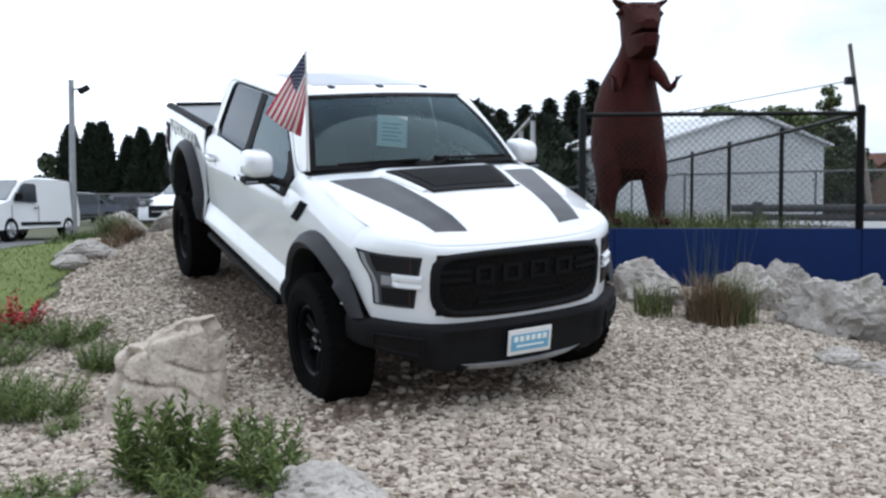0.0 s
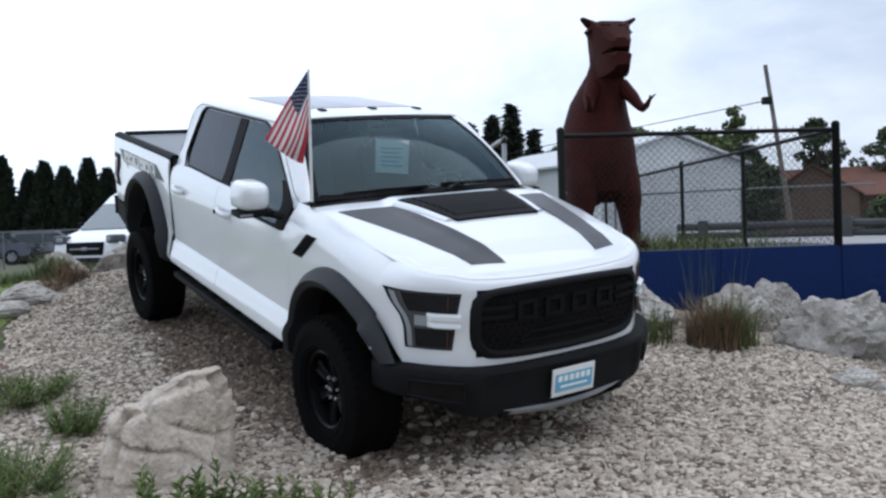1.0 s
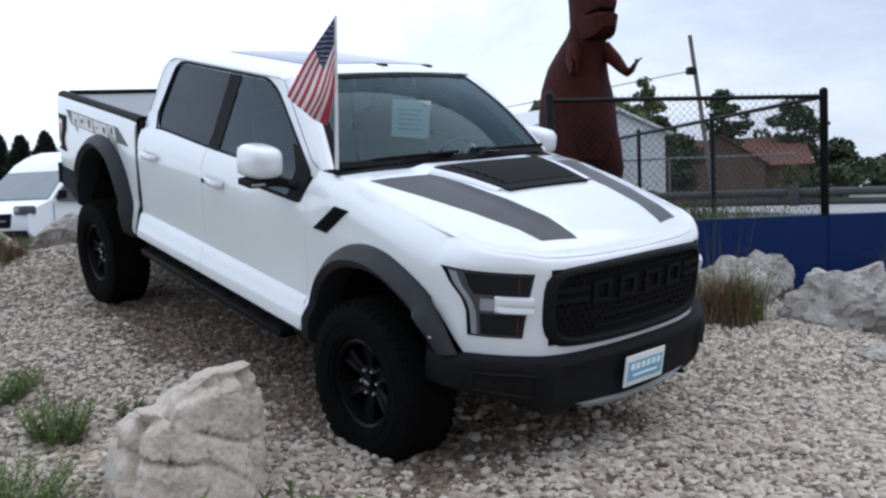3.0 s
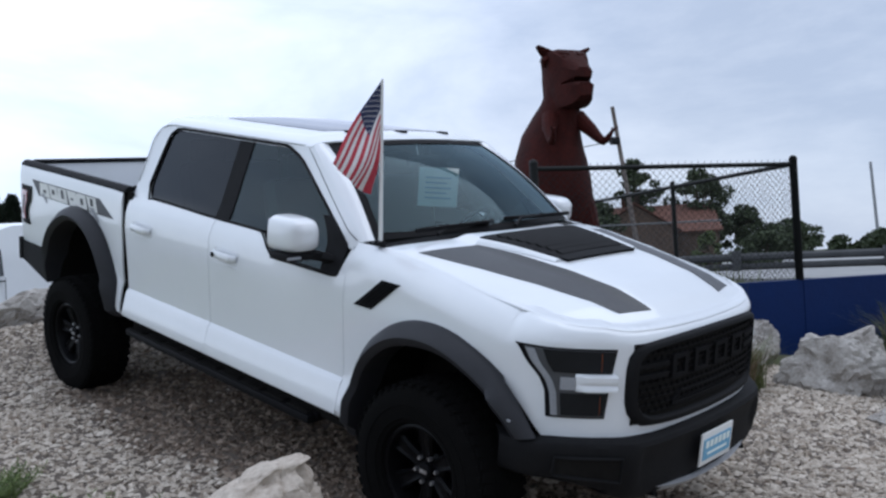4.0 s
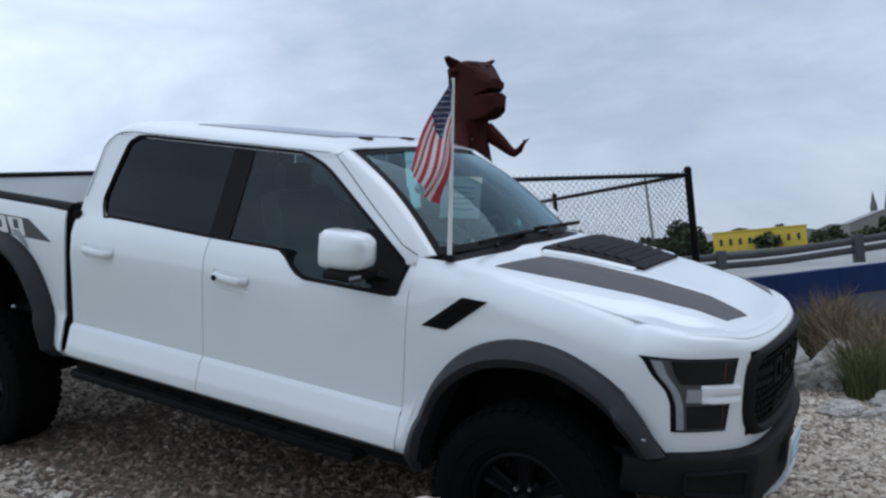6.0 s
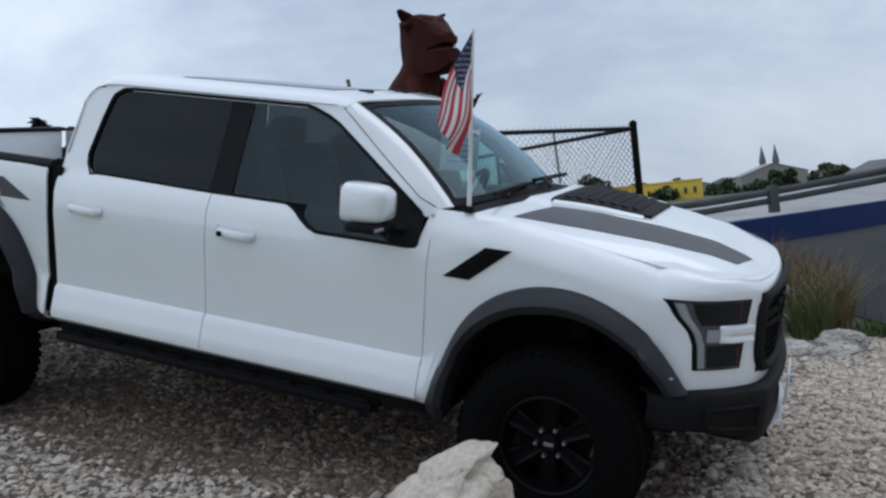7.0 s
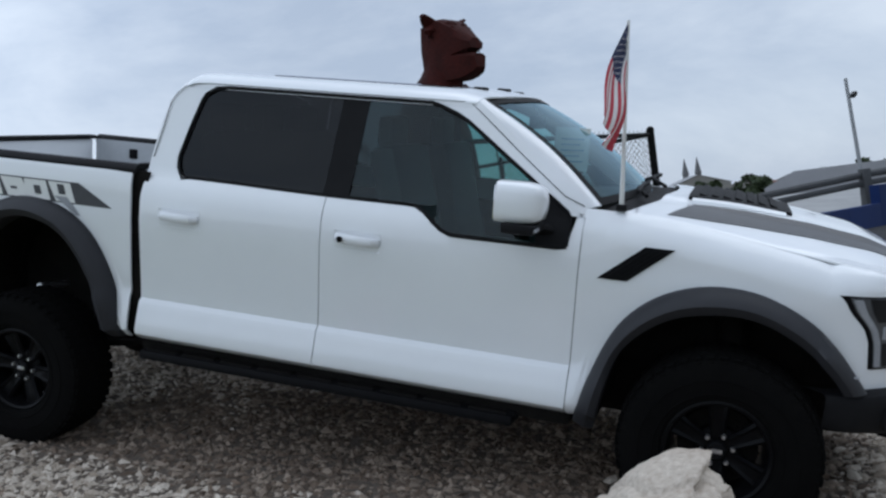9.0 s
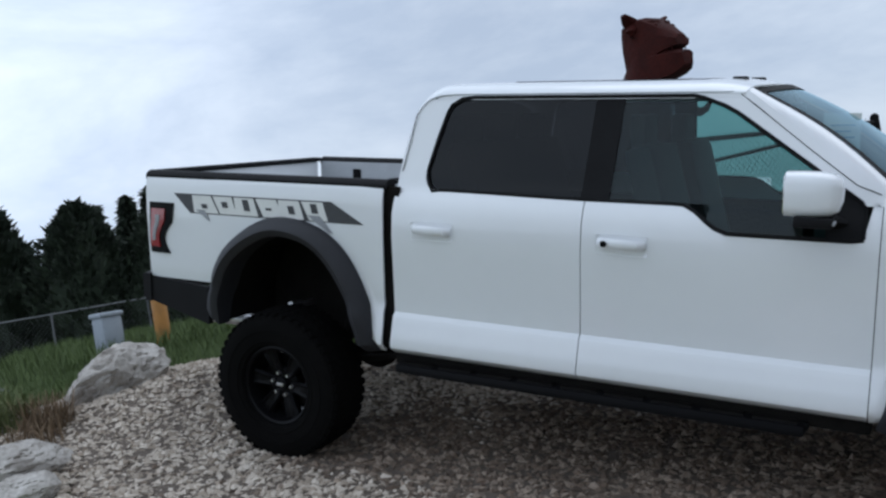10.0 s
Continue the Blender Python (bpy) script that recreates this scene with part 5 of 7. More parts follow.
def cloth(h, f):
    """h: down the hoist, f: out along the fly, which droops."""
    p = TIP.lerp(Vector((0, 0, 0)), h * 0.30)
    out = 0.51 * (1 - h) ** 0.6 + 0.10
    d = Vector((-0.36 * out, -0.85 * out, -0.86)).normalized()
    length = 0.50 - 0.17 * h
    wob = -math.sin(f * 4.2 + h * 3.5) * 0.05 * f + math.sin(h * 11 + f * 2) * 0.014 * (0.3 + f) + 0.03 * f
    return p + d * length * f + Vector((0.89, -0.22, 0)) * wob


for k in range(13):
    bm = bmesh.new()
    h0, h1 = k / 13, (k + 1) / 13
    sheet(bm, lambda h, f: cloth(h, f), span(h0, h1, 4), span(0.0 if k > 6 else 0.40, 1, 26))
    part("stripe", bm, M_RED if k % 2 == 0 else M_CLOTH, flag, "red stripe" if k % 2 == 0 else "white stripe")
bm = bmesh.new()
sheet(bm, lambda h, f: cloth(h, f), span(0, 7 / 13, 14), span(0, 0.40, 14))
canton = part("canton", bm, M_NAVY, flag, "navy canton with white stars")
bm = bmesh.new()
for r in range(9):
    for c in range(6 if r % 2 == 0 else 5):
        h, f = 7 / 13 * (r + 1) / 10, 0.40 * (2 * c + (1 if r % 2 == 0 else 2)) / 12
        for s in (-1, 1):
            p = cloth(h, f) + Vector((0.89, -0.22, 0)) * 0.0025 * s
            a, b = (cloth(h, f + 0.01) - cloth(h, f)).normalized(), (cloth(h + 0.01, f) - cloth(h, f)).normalized()
            bm.faces.new([bm.verts.new(p + (a * math.cos(2 * math.pi * k / 10) + b * math.sin(2 * math.pi * k / 10)) * (0.0055 if k % 2 else 0.0024)) for k in range(10)])
part("star", bm, M_CLOTH, canton, "rows of white stars")


# ---- blue retaining wall ----
wall = thing("blue_wall", "low royal-blue painted retaining wall behind the rocks", "wall", kind="structure")
WALL = [(0.55, 9.62), (4.45, 9.42), (10.7, 9.42), (17.0, 9.0)]
for (x0, y0), (x1, y1), top in ((WALL[0], WALL[1], 1.36), (WALL[1], WALL[2], 1.36), (WALL[2], WALL[3], 1.66)):
    n = max(1, round((x1 - x0) / 1.22))
    for k in range(n):
        bm = bmesh.new()
        a, b = Vector((x0 + (x1 - x0) * k / n, y0 + (y1 - y0) * k / n, 0)), Vector((x0 + (x1 - x0) * (k + 1) / n, y0 + (y1 - y0) * (k + 1) / n, 0))
        c, d = (a + b) / 2, b - a
        box(bm, (c.x, c.y + 0.08, top / 2 + 0.0), (d.length - 0.004, 0.16, top), 0.006, Matrix.Rotation(math.atan2(d.y, d.x), 3, "Z"))
        part("panel", bm, M_BLUEWALL, wall, smooth=False)

# ---- chain-link fence on the wall ----
fence = thing("chain_link_fence", "black chain-link fence with top rails on the blue wall", "fence")
TOPZ = 2.58
F_A, F_B, F_C = Vector((1.50, 9.58, TOPZ)), Vector((4.43, 9.45, TOPZ)), Vector((4.76, 19.5, TOPZ))


def fence_run(a, b, posts, mesh_low):
    bm = bmesh.new()
    rod(bm, a, b, 0.024, n=10)
    part("top_rail", bm, M_FENCE, fence)
    for t in posts:
        p = a.lerp(b, t)
        bm = bmesh.new()
        r = 0.042 if t in (0, 1) else 0.030
        rod(bm, (p.x, p.y, 1.355 if p.y < 9.7 else 1.25), (p.x, p.y, TOPZ + 0.05), r, n=12)
        bmesh.ops.create_uvsphere(bm, u_segments=10, v_segments=6, radius=r * 1.1, matrix=Matrix.Translation((p.x, p.y, TOPZ + 0.05)))
        part("post", bm, M_FENCE, fence)
    # woven wire: two sets of slanting wires
    d = b - a
    L, H, s = d.length, TOPZ + 0.02 - mesh_low, 0.075
    d = d.normalized()
    bm = bmesh.new()
    for sgn in (1, -1):
        k = -int(H / s) - 1
        while k * s < L + H:
            u0 = k * s
            pts = [(u0, 0), (u0 + H, H)] if sgn > 0 else [(u0, H), (u0 + H, 0)]
            (ua, za), (ub, zb) = pts
            ca, cb = max(0, -ua) / H, max(0, ub - L) / H
            if ca + cb < 1:
                pa = a + d * (ua + (ub - ua) * ca)
                pb = a + d * (ua + (ub - ua) * (1 - cb))
                rod(bm, (pa.x, pa.y + 0.003 * sgn, mesh_low + za + (zb - za) * ca), (pb.x, pb.y + 0.003 * sgn, mesh_low + za + (zb - za) * (1 - cb)), 0.0019, n=4, caps=False)
            k += 1
    k = 0
    while k * s < L:
        p = a + d * (k * s)
        rod(bm, (p.x, p.y, TOPZ), (p.x, p.y, TOPZ + 0.05), 0.003, n=4)
        k += 1
    w = part("wire_mesh", bm, M_FENCE, fence, "black woven wire mesh", smooth=False, recalc=False)
    w["kind"] = "stuff"


fence_run(F_A, F_B, (0, 1), 1.38)
fence_run(F_B, F_C, (0.0, 0.24, 0.48, 0.72, 0.96), 1.34)

# ---- pale railing along the edge of the terrace ----
railing = thing("tube_railing", "pale galvanised tube railing along the edge of the terrace", "railing")
for y in (10.4, 12.0, 13.6):
    bm = bmesh.new()
    rod(bm, (1.05, y, ground_z(1.05, y) - 0.05), (1.05, y, 2.63), 0.029, n=12)
    part("post", bm, M_PALERAIL, railing)
bm = bmesh.new()
tube(bm, [(1.05, 10.36, 2.655), (1.05, 12.0, 2.65), (1.05, 13.9, 2.645)], [0.026, 0.026, 0.026], 12)
part("top_rail", bm, M_PALERAIL, railing)
bm = bmesh.new()
tube(bm, [(1.05, 10.385, 2.60), (1.05, 10.392, 2.665), (1.05, 10.395, 2.70)], [0.036, 0.036, 0.02], 12)
part("post_cap", bm, M_FENCE, railing, "dark post cap")


# ---- rusted dinosaur ----
def dinosaur():
    bm = bmesh.new()
    # ahead is -y; built at the origin, 2.62 m tall: bell-shaped body on two tapered legs, neck upright, tail behind
    tube(bm, [(0, 0.34, 0.60), (0, 0.30, 0.74), (0, 0.26, 0.95), (0, 0.28, 1.18), (0, 0.28, 1.42), (0.01, 0.24, 1.62), (0.03, 0.16, 1.80), (0.05, 0.09, 1.95), (0.06, 0.05, 2.08), (0.06, 0.02, 2.24)],
         [(0.30, 0.30), (0.42, 0.42), (0.435, 0.46), (0.42, 0.47), (0.385, 0.45), (0.335, 0.39), (0.265, 0.31), (0.215, 0.25), (0.195, 0.21), (0.19, 0.18)], 20, up=(0, -1, 0.2))
    tube(bm, [(0, 0.45, 0.85), (0, 0.85, 0.66), (0, 1.25, 0.46), (0, 1.7, 0.26), (0, 2.1, 0.12)], [0.32, 0.22, 0.14, 0.07, 0.02], 14)
    for s in (-1, 1):
        tube(bm, [(s * 0.20, 0.20, 0.95), (s * 0.25, 0.14, 0.74), (s * 0.275, 0.06, 0.52), (s * 0.28, 0.07, 0.30), (s * 0.28, 0.04, 0.12), (s * 0.28, 0.02, 0.03)], [(0.22, 0.30), (0.185, 0.27), (0.145, 0.20), (0.105, 0.13), (0.075, 0.10), (0.085, 0.12)], 16, up=(0, 1, 0))
        box(bm, (s * 0.28, -0.08, 0.04), (0.18, 0.34, 0.08), 0.03)
        for k in (-1, 0, 1):
            tube(bm, [(s * 0.28 + k * 0.06, -0.23, 0.04), (s * 0.28 + k * 0.075, -0.34, 0.015)], [0.03, 0.006], 8)
        # arm: down and ahead, then up with two claws
        tube(bm, [(s * 0.16 + 0.03, -0.02, 1.84), (s * 0.25 + 0.03, -0.13, 1.70), (s * 0.285 + 0.03, -0.22, 1.60), (s * 0.305 + 0.03, -0.28, 1.545)], [0.10, 0.075, 0.055, 0.042], 12)
        tube(bm, [(s * 0.305 + 0.03, -0.27, 1.545), (s * 0.33 + 0.03, -0.35, 1.57), (s * 0.35 + 0.03, -0.40, 1.63)], [0.044, 0.034, 0.020], 12)
        for k in (-1, 1):
            tube(bm, [(s * 0.35 + 0.03, -0.40, 1.625), (s * (0.36 + 0.02 * k) + 0.03, -0.425, 1.665), (s * (0.385 + 0.02 * k) + 0.03, -0.445, 1.66 + 0.02 * k)], [0.016, 0.012, 0.003], 6)
        # ear-like horns at the brow corners, eyes, nostrils, cheek plates
        tube(bm, [(0.06 + s * 0.14, 0.02, 2.515), (0.06 + s * 0.22, -0.01, 2.545), (0.06 + s * 0.315, -0.03, 2.60)], [(0.10, 0.045), (0.085, 0.04), (0.035, 0.018)], 8)
        tube(bm, [(0.06 + s * 0.19, -0.02, 2.50), (0.06 + s * 0.255, -0.03, 2.44), (0.06 + s * 0.235, -0.03, 2.37)], [(0.07, 0.03), (0.05, 0.03), (0.02, 0.015)], 8)
        bmesh.ops.create_uvsphere(bm, u_segments=10, v_segments=8, radius=0.028, matrix=Matrix.Translation((0.06 + s * 0.125, -0.245, 2.435)))
        bmesh.ops.create_uvsphere(bm, u_segments=8, v_segments=6, radius=0.018, matrix=Matrix.Translation((0.06 + s * 0.05, -0.40, 2.30)))
        tube(bm, [(0.06 + s * 0.05, -0.235, 2.47), (0.06 + s * 0.12, -0.20, 2.485), (0.06 + s * 0.185, -0.13, 2.49)], [0.024, 0.03, 0.02], 8)
    # skull and jaw welded from flat plates: broad brow, short snout, heavy chin
    def loft(rows):
        g = []
        for y, wt, wm, wb, z0, z1 in rows:
            m = z0 + (z1 - z0) * 0.58
            g.append([bm.verts.new((0.06 + a, y, z)) for a, z in ((-wb, z0), (wb, z0), (wm, m), (wt, z1 - 0.03), (wt * 0.6, z1), (-wt * 0.6, z1), (-wt, z1 - 0.03), (-wm, m))])
        for a, b in zip(g, g[1:]):
            for i in range(8):
                bm.faces.new((a[i], a[(i + 1) % 8], b[(i + 1) % 8], b[i]))
        bm.faces.new(g[0])
        bm.faces.new(g[-1][::-1])
    loft(((0.188, 0.15, 0.165, 0.16, 2.05, 2.46), (0.115, 0.21, 0.20, 0.175, 2.05, 2.535), (-0.032, 0.225, 0.21, 0.18, 2.08, 2.565), (-0.141, 0.215, 0.20, 0.175, 2.13, 2.55), (-0.251, 0.165, 0.175, 0.155, 2.17, 2.465), (-0.349, 0.115, 0.145, 0.125, 2.19, 2.375), (-0.434, 0.075, 0.105, 0.09, 2.20, 2.30)))
    loft(((0.127, 0.17, 0.175, 0.16, 1.98, 2.16), (-0.068, 0.185, 0.18, 0.155, 1.93, 2.17), (-0.202, 0.175, 0.165, 0.14, 1.92, 2.18), (-0.324, 0.15, 0.14, 0.115, 1.93, 2.165), (-0.422, 0.12, 0.11, 0.09, 1.96, 2.15), (-0.465, 0.09, 0.08, 0.065, 2.00, 2.135)))
    # a few rods of teeth along the closed mouth
    for s in (-1, 1):
        for k in range(4):
            y = -0.20 - 0.058 * k
            w = 0.165 - 0.018 * k
            tube(bm, [(0.06 + s * w * 0.9, y, 2.20), (0.06 + s * w * 0.9, y - 0.006, 2.135 + 0.015 * (k % 2))], [0.010, 0.002], 5)
    # ridge of plates down the back
    for k in range(10):
        t = k / 9
        box(bm, (0.04 * (1 - t), 0.20 + 0.56 * math.sin(t * 1.57), 2.08 - 1.05 * t), (0.03, 0.08, 0.08), 0.01, Matrix.Rotation(0.5, 3, "X"))
    return bm


solo("dinosaur_statue", dinosaur(), M_RUST, "tall rust-red welded steel dinosaur statue standing behind the fence", "statue", pose(2.22, 10.40, 1.385, 0, 0, 3), angle=26)


# ---- boulders ----
def boulder(size, seed, cuts=7, detail=5, rough=0.15):
    bm = bmesh.new()
    bmesh.ops.create_icosphere(bm, subdivisions=detail, radius=1.0)
    rng = random.Random(seed)
    planes = []
    for _ in range(cuts):
        n = Vector((rng.uniform(-1, 1), rng.uniform(-1, 1), rng.uniform(-0.6, 1))).normalized()
        planes.append((n, rng.uniform(0.55, 0.82)))
    for v in bm.verts:
        p = v.co.copy()
        for n, d in planes:
            k = p.dot(n) - d
            if k > 0:
                p -= n * k * 0.88
        q = p.normalized()
        s = Vector((seed * 3.7, seed * 1.3, 0))
        p *= 1 + rough * noise.noise(q * 1.7 + s) + rough * 0.55 * noise.noise(q * 4.2 + s) + rough * 0.36 * noise.noise(q * 9 + s) + rough * 0.2 * noise.noise(q * 21 + s)
        crack = abs(noise.noise(q * 2.6 + s * 2))
        p *= 1 - 0.10 * max(0, 1 - crack / 0.07)
        pit = noise.noise(q * 5.5 + s * 3)
        p *= 1 - 0.09 * sstep(0.32, 0.6, pit)
        v.co = Vector((p.x * size[0], p.y * size[1], p.z * size[2]))
    return bm


def put_boulder(x, y, size, seed, turn=0, tilt=0, sink=0.25, mat=None, label="pale weathered limestone boulder beside the gravel", cuts=7, detail=5, rough=0.15, slope=0):
    bm = boulder(size, seed, cuts, detail, rough)
    z = ground_z(x, y) + size[2] * (1 - 2 * sink)
    solo("boulder", bm, mat or M_ROCKW, label, "rock", pose(x, y, z, tilt, slope, turn), group="boulders round the mound", angle=28)


# the standing block beside the front wheel: a ledge on one side, a peak on the other
bm = bmesh.new()
bmesh.ops.create_cube(bm, size=1.0)
bmesh.ops.subdivide_edges(bm, edges=bm.edges, cuts=44, use_grid_fill=True)
CHIPS = [(Vector((-0.55, -0.75, 0.35)).normalized(), 0.42), (Vector((0.80, -0.60, 0.10)).normalized(), 0.47), (Vector((-0.1, -0.85, 0.5)).normalized(), 0.45), (Vector((0.45, 0.5, 0.75)).normalized(), 0.50), (Vector((-0.8, 0.45, 0.35)).normalized(), 0.46)]
for v in bm.verts:
    x, y, z = v.co
    h = z + 0.5
    top = (0.515 + 0.05 * sstep(-0.27, -0.22, x + 0.1 * y) + 0.115 * min(1, max(0, (x + 0.27) / 0.42))) * (1 - 0.40 * sstep(-0.2, 0.55, y))
    w, d = 0.74 - 0.12 * h, 0.84 - 0.16 * h
    p = Vector((x * w + 0.045 * h, y * d, h * top - 0.06))
    for n_, d_ in CHIPS:
        k = (p - Vector((0, 0, 0.32))).dot(n_) - d_ * 0.86
        if k > 0:
            p -= n_ * k * 0.9
    q = Vector((p.x, p.y, p.z)) * 4.0
    r = 0.030 * noise.noise(q * 0.8 + Vector((3, 1, 5))) + 0.016 * noise.noise(q * 2.1) + 0.008 * noise.noise(q * 5.3) + 0.004 * noise.noise(q * 12)
    r += 0.012 * (abs(noise.noise(q * 1.7 + Vector((4, 4, 1)))) - 0.25)
    bend = 0.35 * noise.noise(q * 0.9)
    for c_, wide, deep in ((q.z * 1.25 + q.x * 0.45 + bend, 0.22, 0.034), (q.x * 1.3 - q.z * 0.35 + bend, 0.20, 0.024)):
        gap = abs(c_ - round(c_))
        r -= deep * max(0.0, 1 - gap / wide) * sstep(-0.25, 0.25, noise.noise(q * 0.7 + Vector((c_ // 1, 2, 8))))
    c = Vector((x, y, 0.6 * z)).normalized()
    cr = max(abs(x), abs(y)) * 2
    edge = sstep(0.82, 1.0, abs(x) * 2) * sstep(0.78, 1.0, abs(y) * 2) * 0.05 + sstep(0.86, 1.0, h) * sstep(0.75, 1.0, cr) * 0.05
    v.co = p + c * (r - edge)
solo("boulder", bm, M_ROCK, "upright block of pale cracked limestone in the gravel", "rock", pose(-1.78, 5.68, ground_z(-1.78, 5.68) - 0.05, 0, 0, 14), group="boulders round the mound", angle=40)

put_boulder(-0.53, 4.12, (0.35, 0.26, 0.17), 3, 10, 0, 0.36, M_ROCKW, "low flat white boulder in the gravel")
put_boulder(2.05, 8.80, (0.38, 0.34, 0.30), 5, -25, 0, 0.28, label="rounded pale boulder at the foot of the blue wall")
put_boulder(1.36, 9.12, (0.17, 0.26, 0.42), 6, 10, 0, 0.15, label="narrow upright pale boulder behind the truck")
put_boulder(3.08, 8.95, (0.40, 0.34, 0.36), 8, 15, 0, 0.40, rough=0.17, label="tall cracked white boulder at the foot of the blue wall")
put_boulder(3.50, 9.05, (0.24, 0.24, 0.30), 9, 40, 0, 0.2)
put_boulder(3.58, 8.12, (0.54, 0.40, 0.44), 11, -20, 0, 0.34, rough=0.19, label="large rugged pale boulder with dark hollows")
put_boulder(4.10, 7.70, (0.24, 0.22, 0.18), 12, 30, 0, 0.2, rough=0.22)
put_boulder(4.55, 7.85, (0.36, 0.30, 0.28), 13, 60, 0, 0.2)
put_boulder(3.10, 6.98, (0.20, 0.13, 0.09), 14, -30, 0, 0.25, label="small flat pale stone at the gravel edge")
put_boulder(3.42, 6.72, (0.30, 0.14, 0.07), 15, -20, 0, 0.25, label="small flat pale stone at the gravel edge")
put_boulder(3.75, 6.85, (0.34, 0.2, 0.12), 16, 45, 0, 0.25, label="small flat pale stone at the gravel edge")
put_boulder(-4.00, 9.95, (0.34, 0.24, 0.15), 17, 15, 0, 0.25, rough=0.10, label="flat pale boulder at the edge of the lawn")
put_boulder(-4.04, 9.58, (0.21, 0.17, 0.11), 18, -10, 0, 0.25, rough=0.10)
put_boulder(-3.22, 11.0, (0.52, 0.30, 0.27), 19, 28, 0, 0.42, rough=0.12, slope=-16, label="long pale boulder leaning on the crest of the mound")
put_boulder(-4.15, 11.7, (0.30, 0.26, 0.24), 22, 60, 0, 0.25)
put_boulder(-1.5, 12.1, (0.34, 0.26, 0.20), 24, 0, 0, 0.3)


# ---- vehicles in the lot ----
def side_profile(bm, pts, half_w, tuck, belt, bevel=0.05):
    """A vehicle shell: an outline in x and z pushed to both sides, drawn in above the belt line."""
    rows = []
    for k in (-1, -0.8, 0, 0.8, 1):
        ring = []
        for x, z in pts:
            w = half_w - (tuck * max(0, z - belt))
            y = k * w
            sh = 0.05 if abs(k) == 1 else 0.0
            cx, cz_ = sum(p[0] for p in pts) / len(pts), belt
            ring.append(bm.verts.new((x - (x - cx) * sh * 0.35, y, z - (z - cz_) * sh)))
        rows.append(ring)
    n = len(pts)
    for a, b in zip(rows, rows[1:]):
        for i in range(n):
            bm.faces.new((a[i], a[(i + 1) % n], b[(i + 1) % n], b[i]))
    bm.faces.new(rows[0][::-1])
    bm.faces.new(rows[-1])


def small_wheel(parent, x, y, r, rim_mat):
    bm = bmesh.new()
    lathe(bm, [(r * 0.62, -0.10), (r * 0.9, -0.11), (r, -0.08), (r, 0.08), (r * 0.9, 0.11), (r * 0.62, 0.10)], 28)
    w = part("wheel", bm, M_RUBBER, parent, at=Matrix.Translation((x, y, r)))
    bm = bmesh.new()
    lathe(bm, [(0.0, -0.085), (r * 0.2, -0.085), (r * 0.55, -0.07), (r * 0.63, -0.10), (r * 0.63, 0.10), (r * 0.55, 0.07), (r * 0.2, 0.085), (0, 0.085)], 24)
    for k in range(5):
        a = 2 * math.pi * k / 5
        for s in (-1, 1):
            rod(bm, (0, s * 0.085, 0), (r * 0.58 * math.cos(a), s * 0.095, r * 0.58 * math.sin(a)), 0.03)
    part("rim", bm, rim_mat, w)


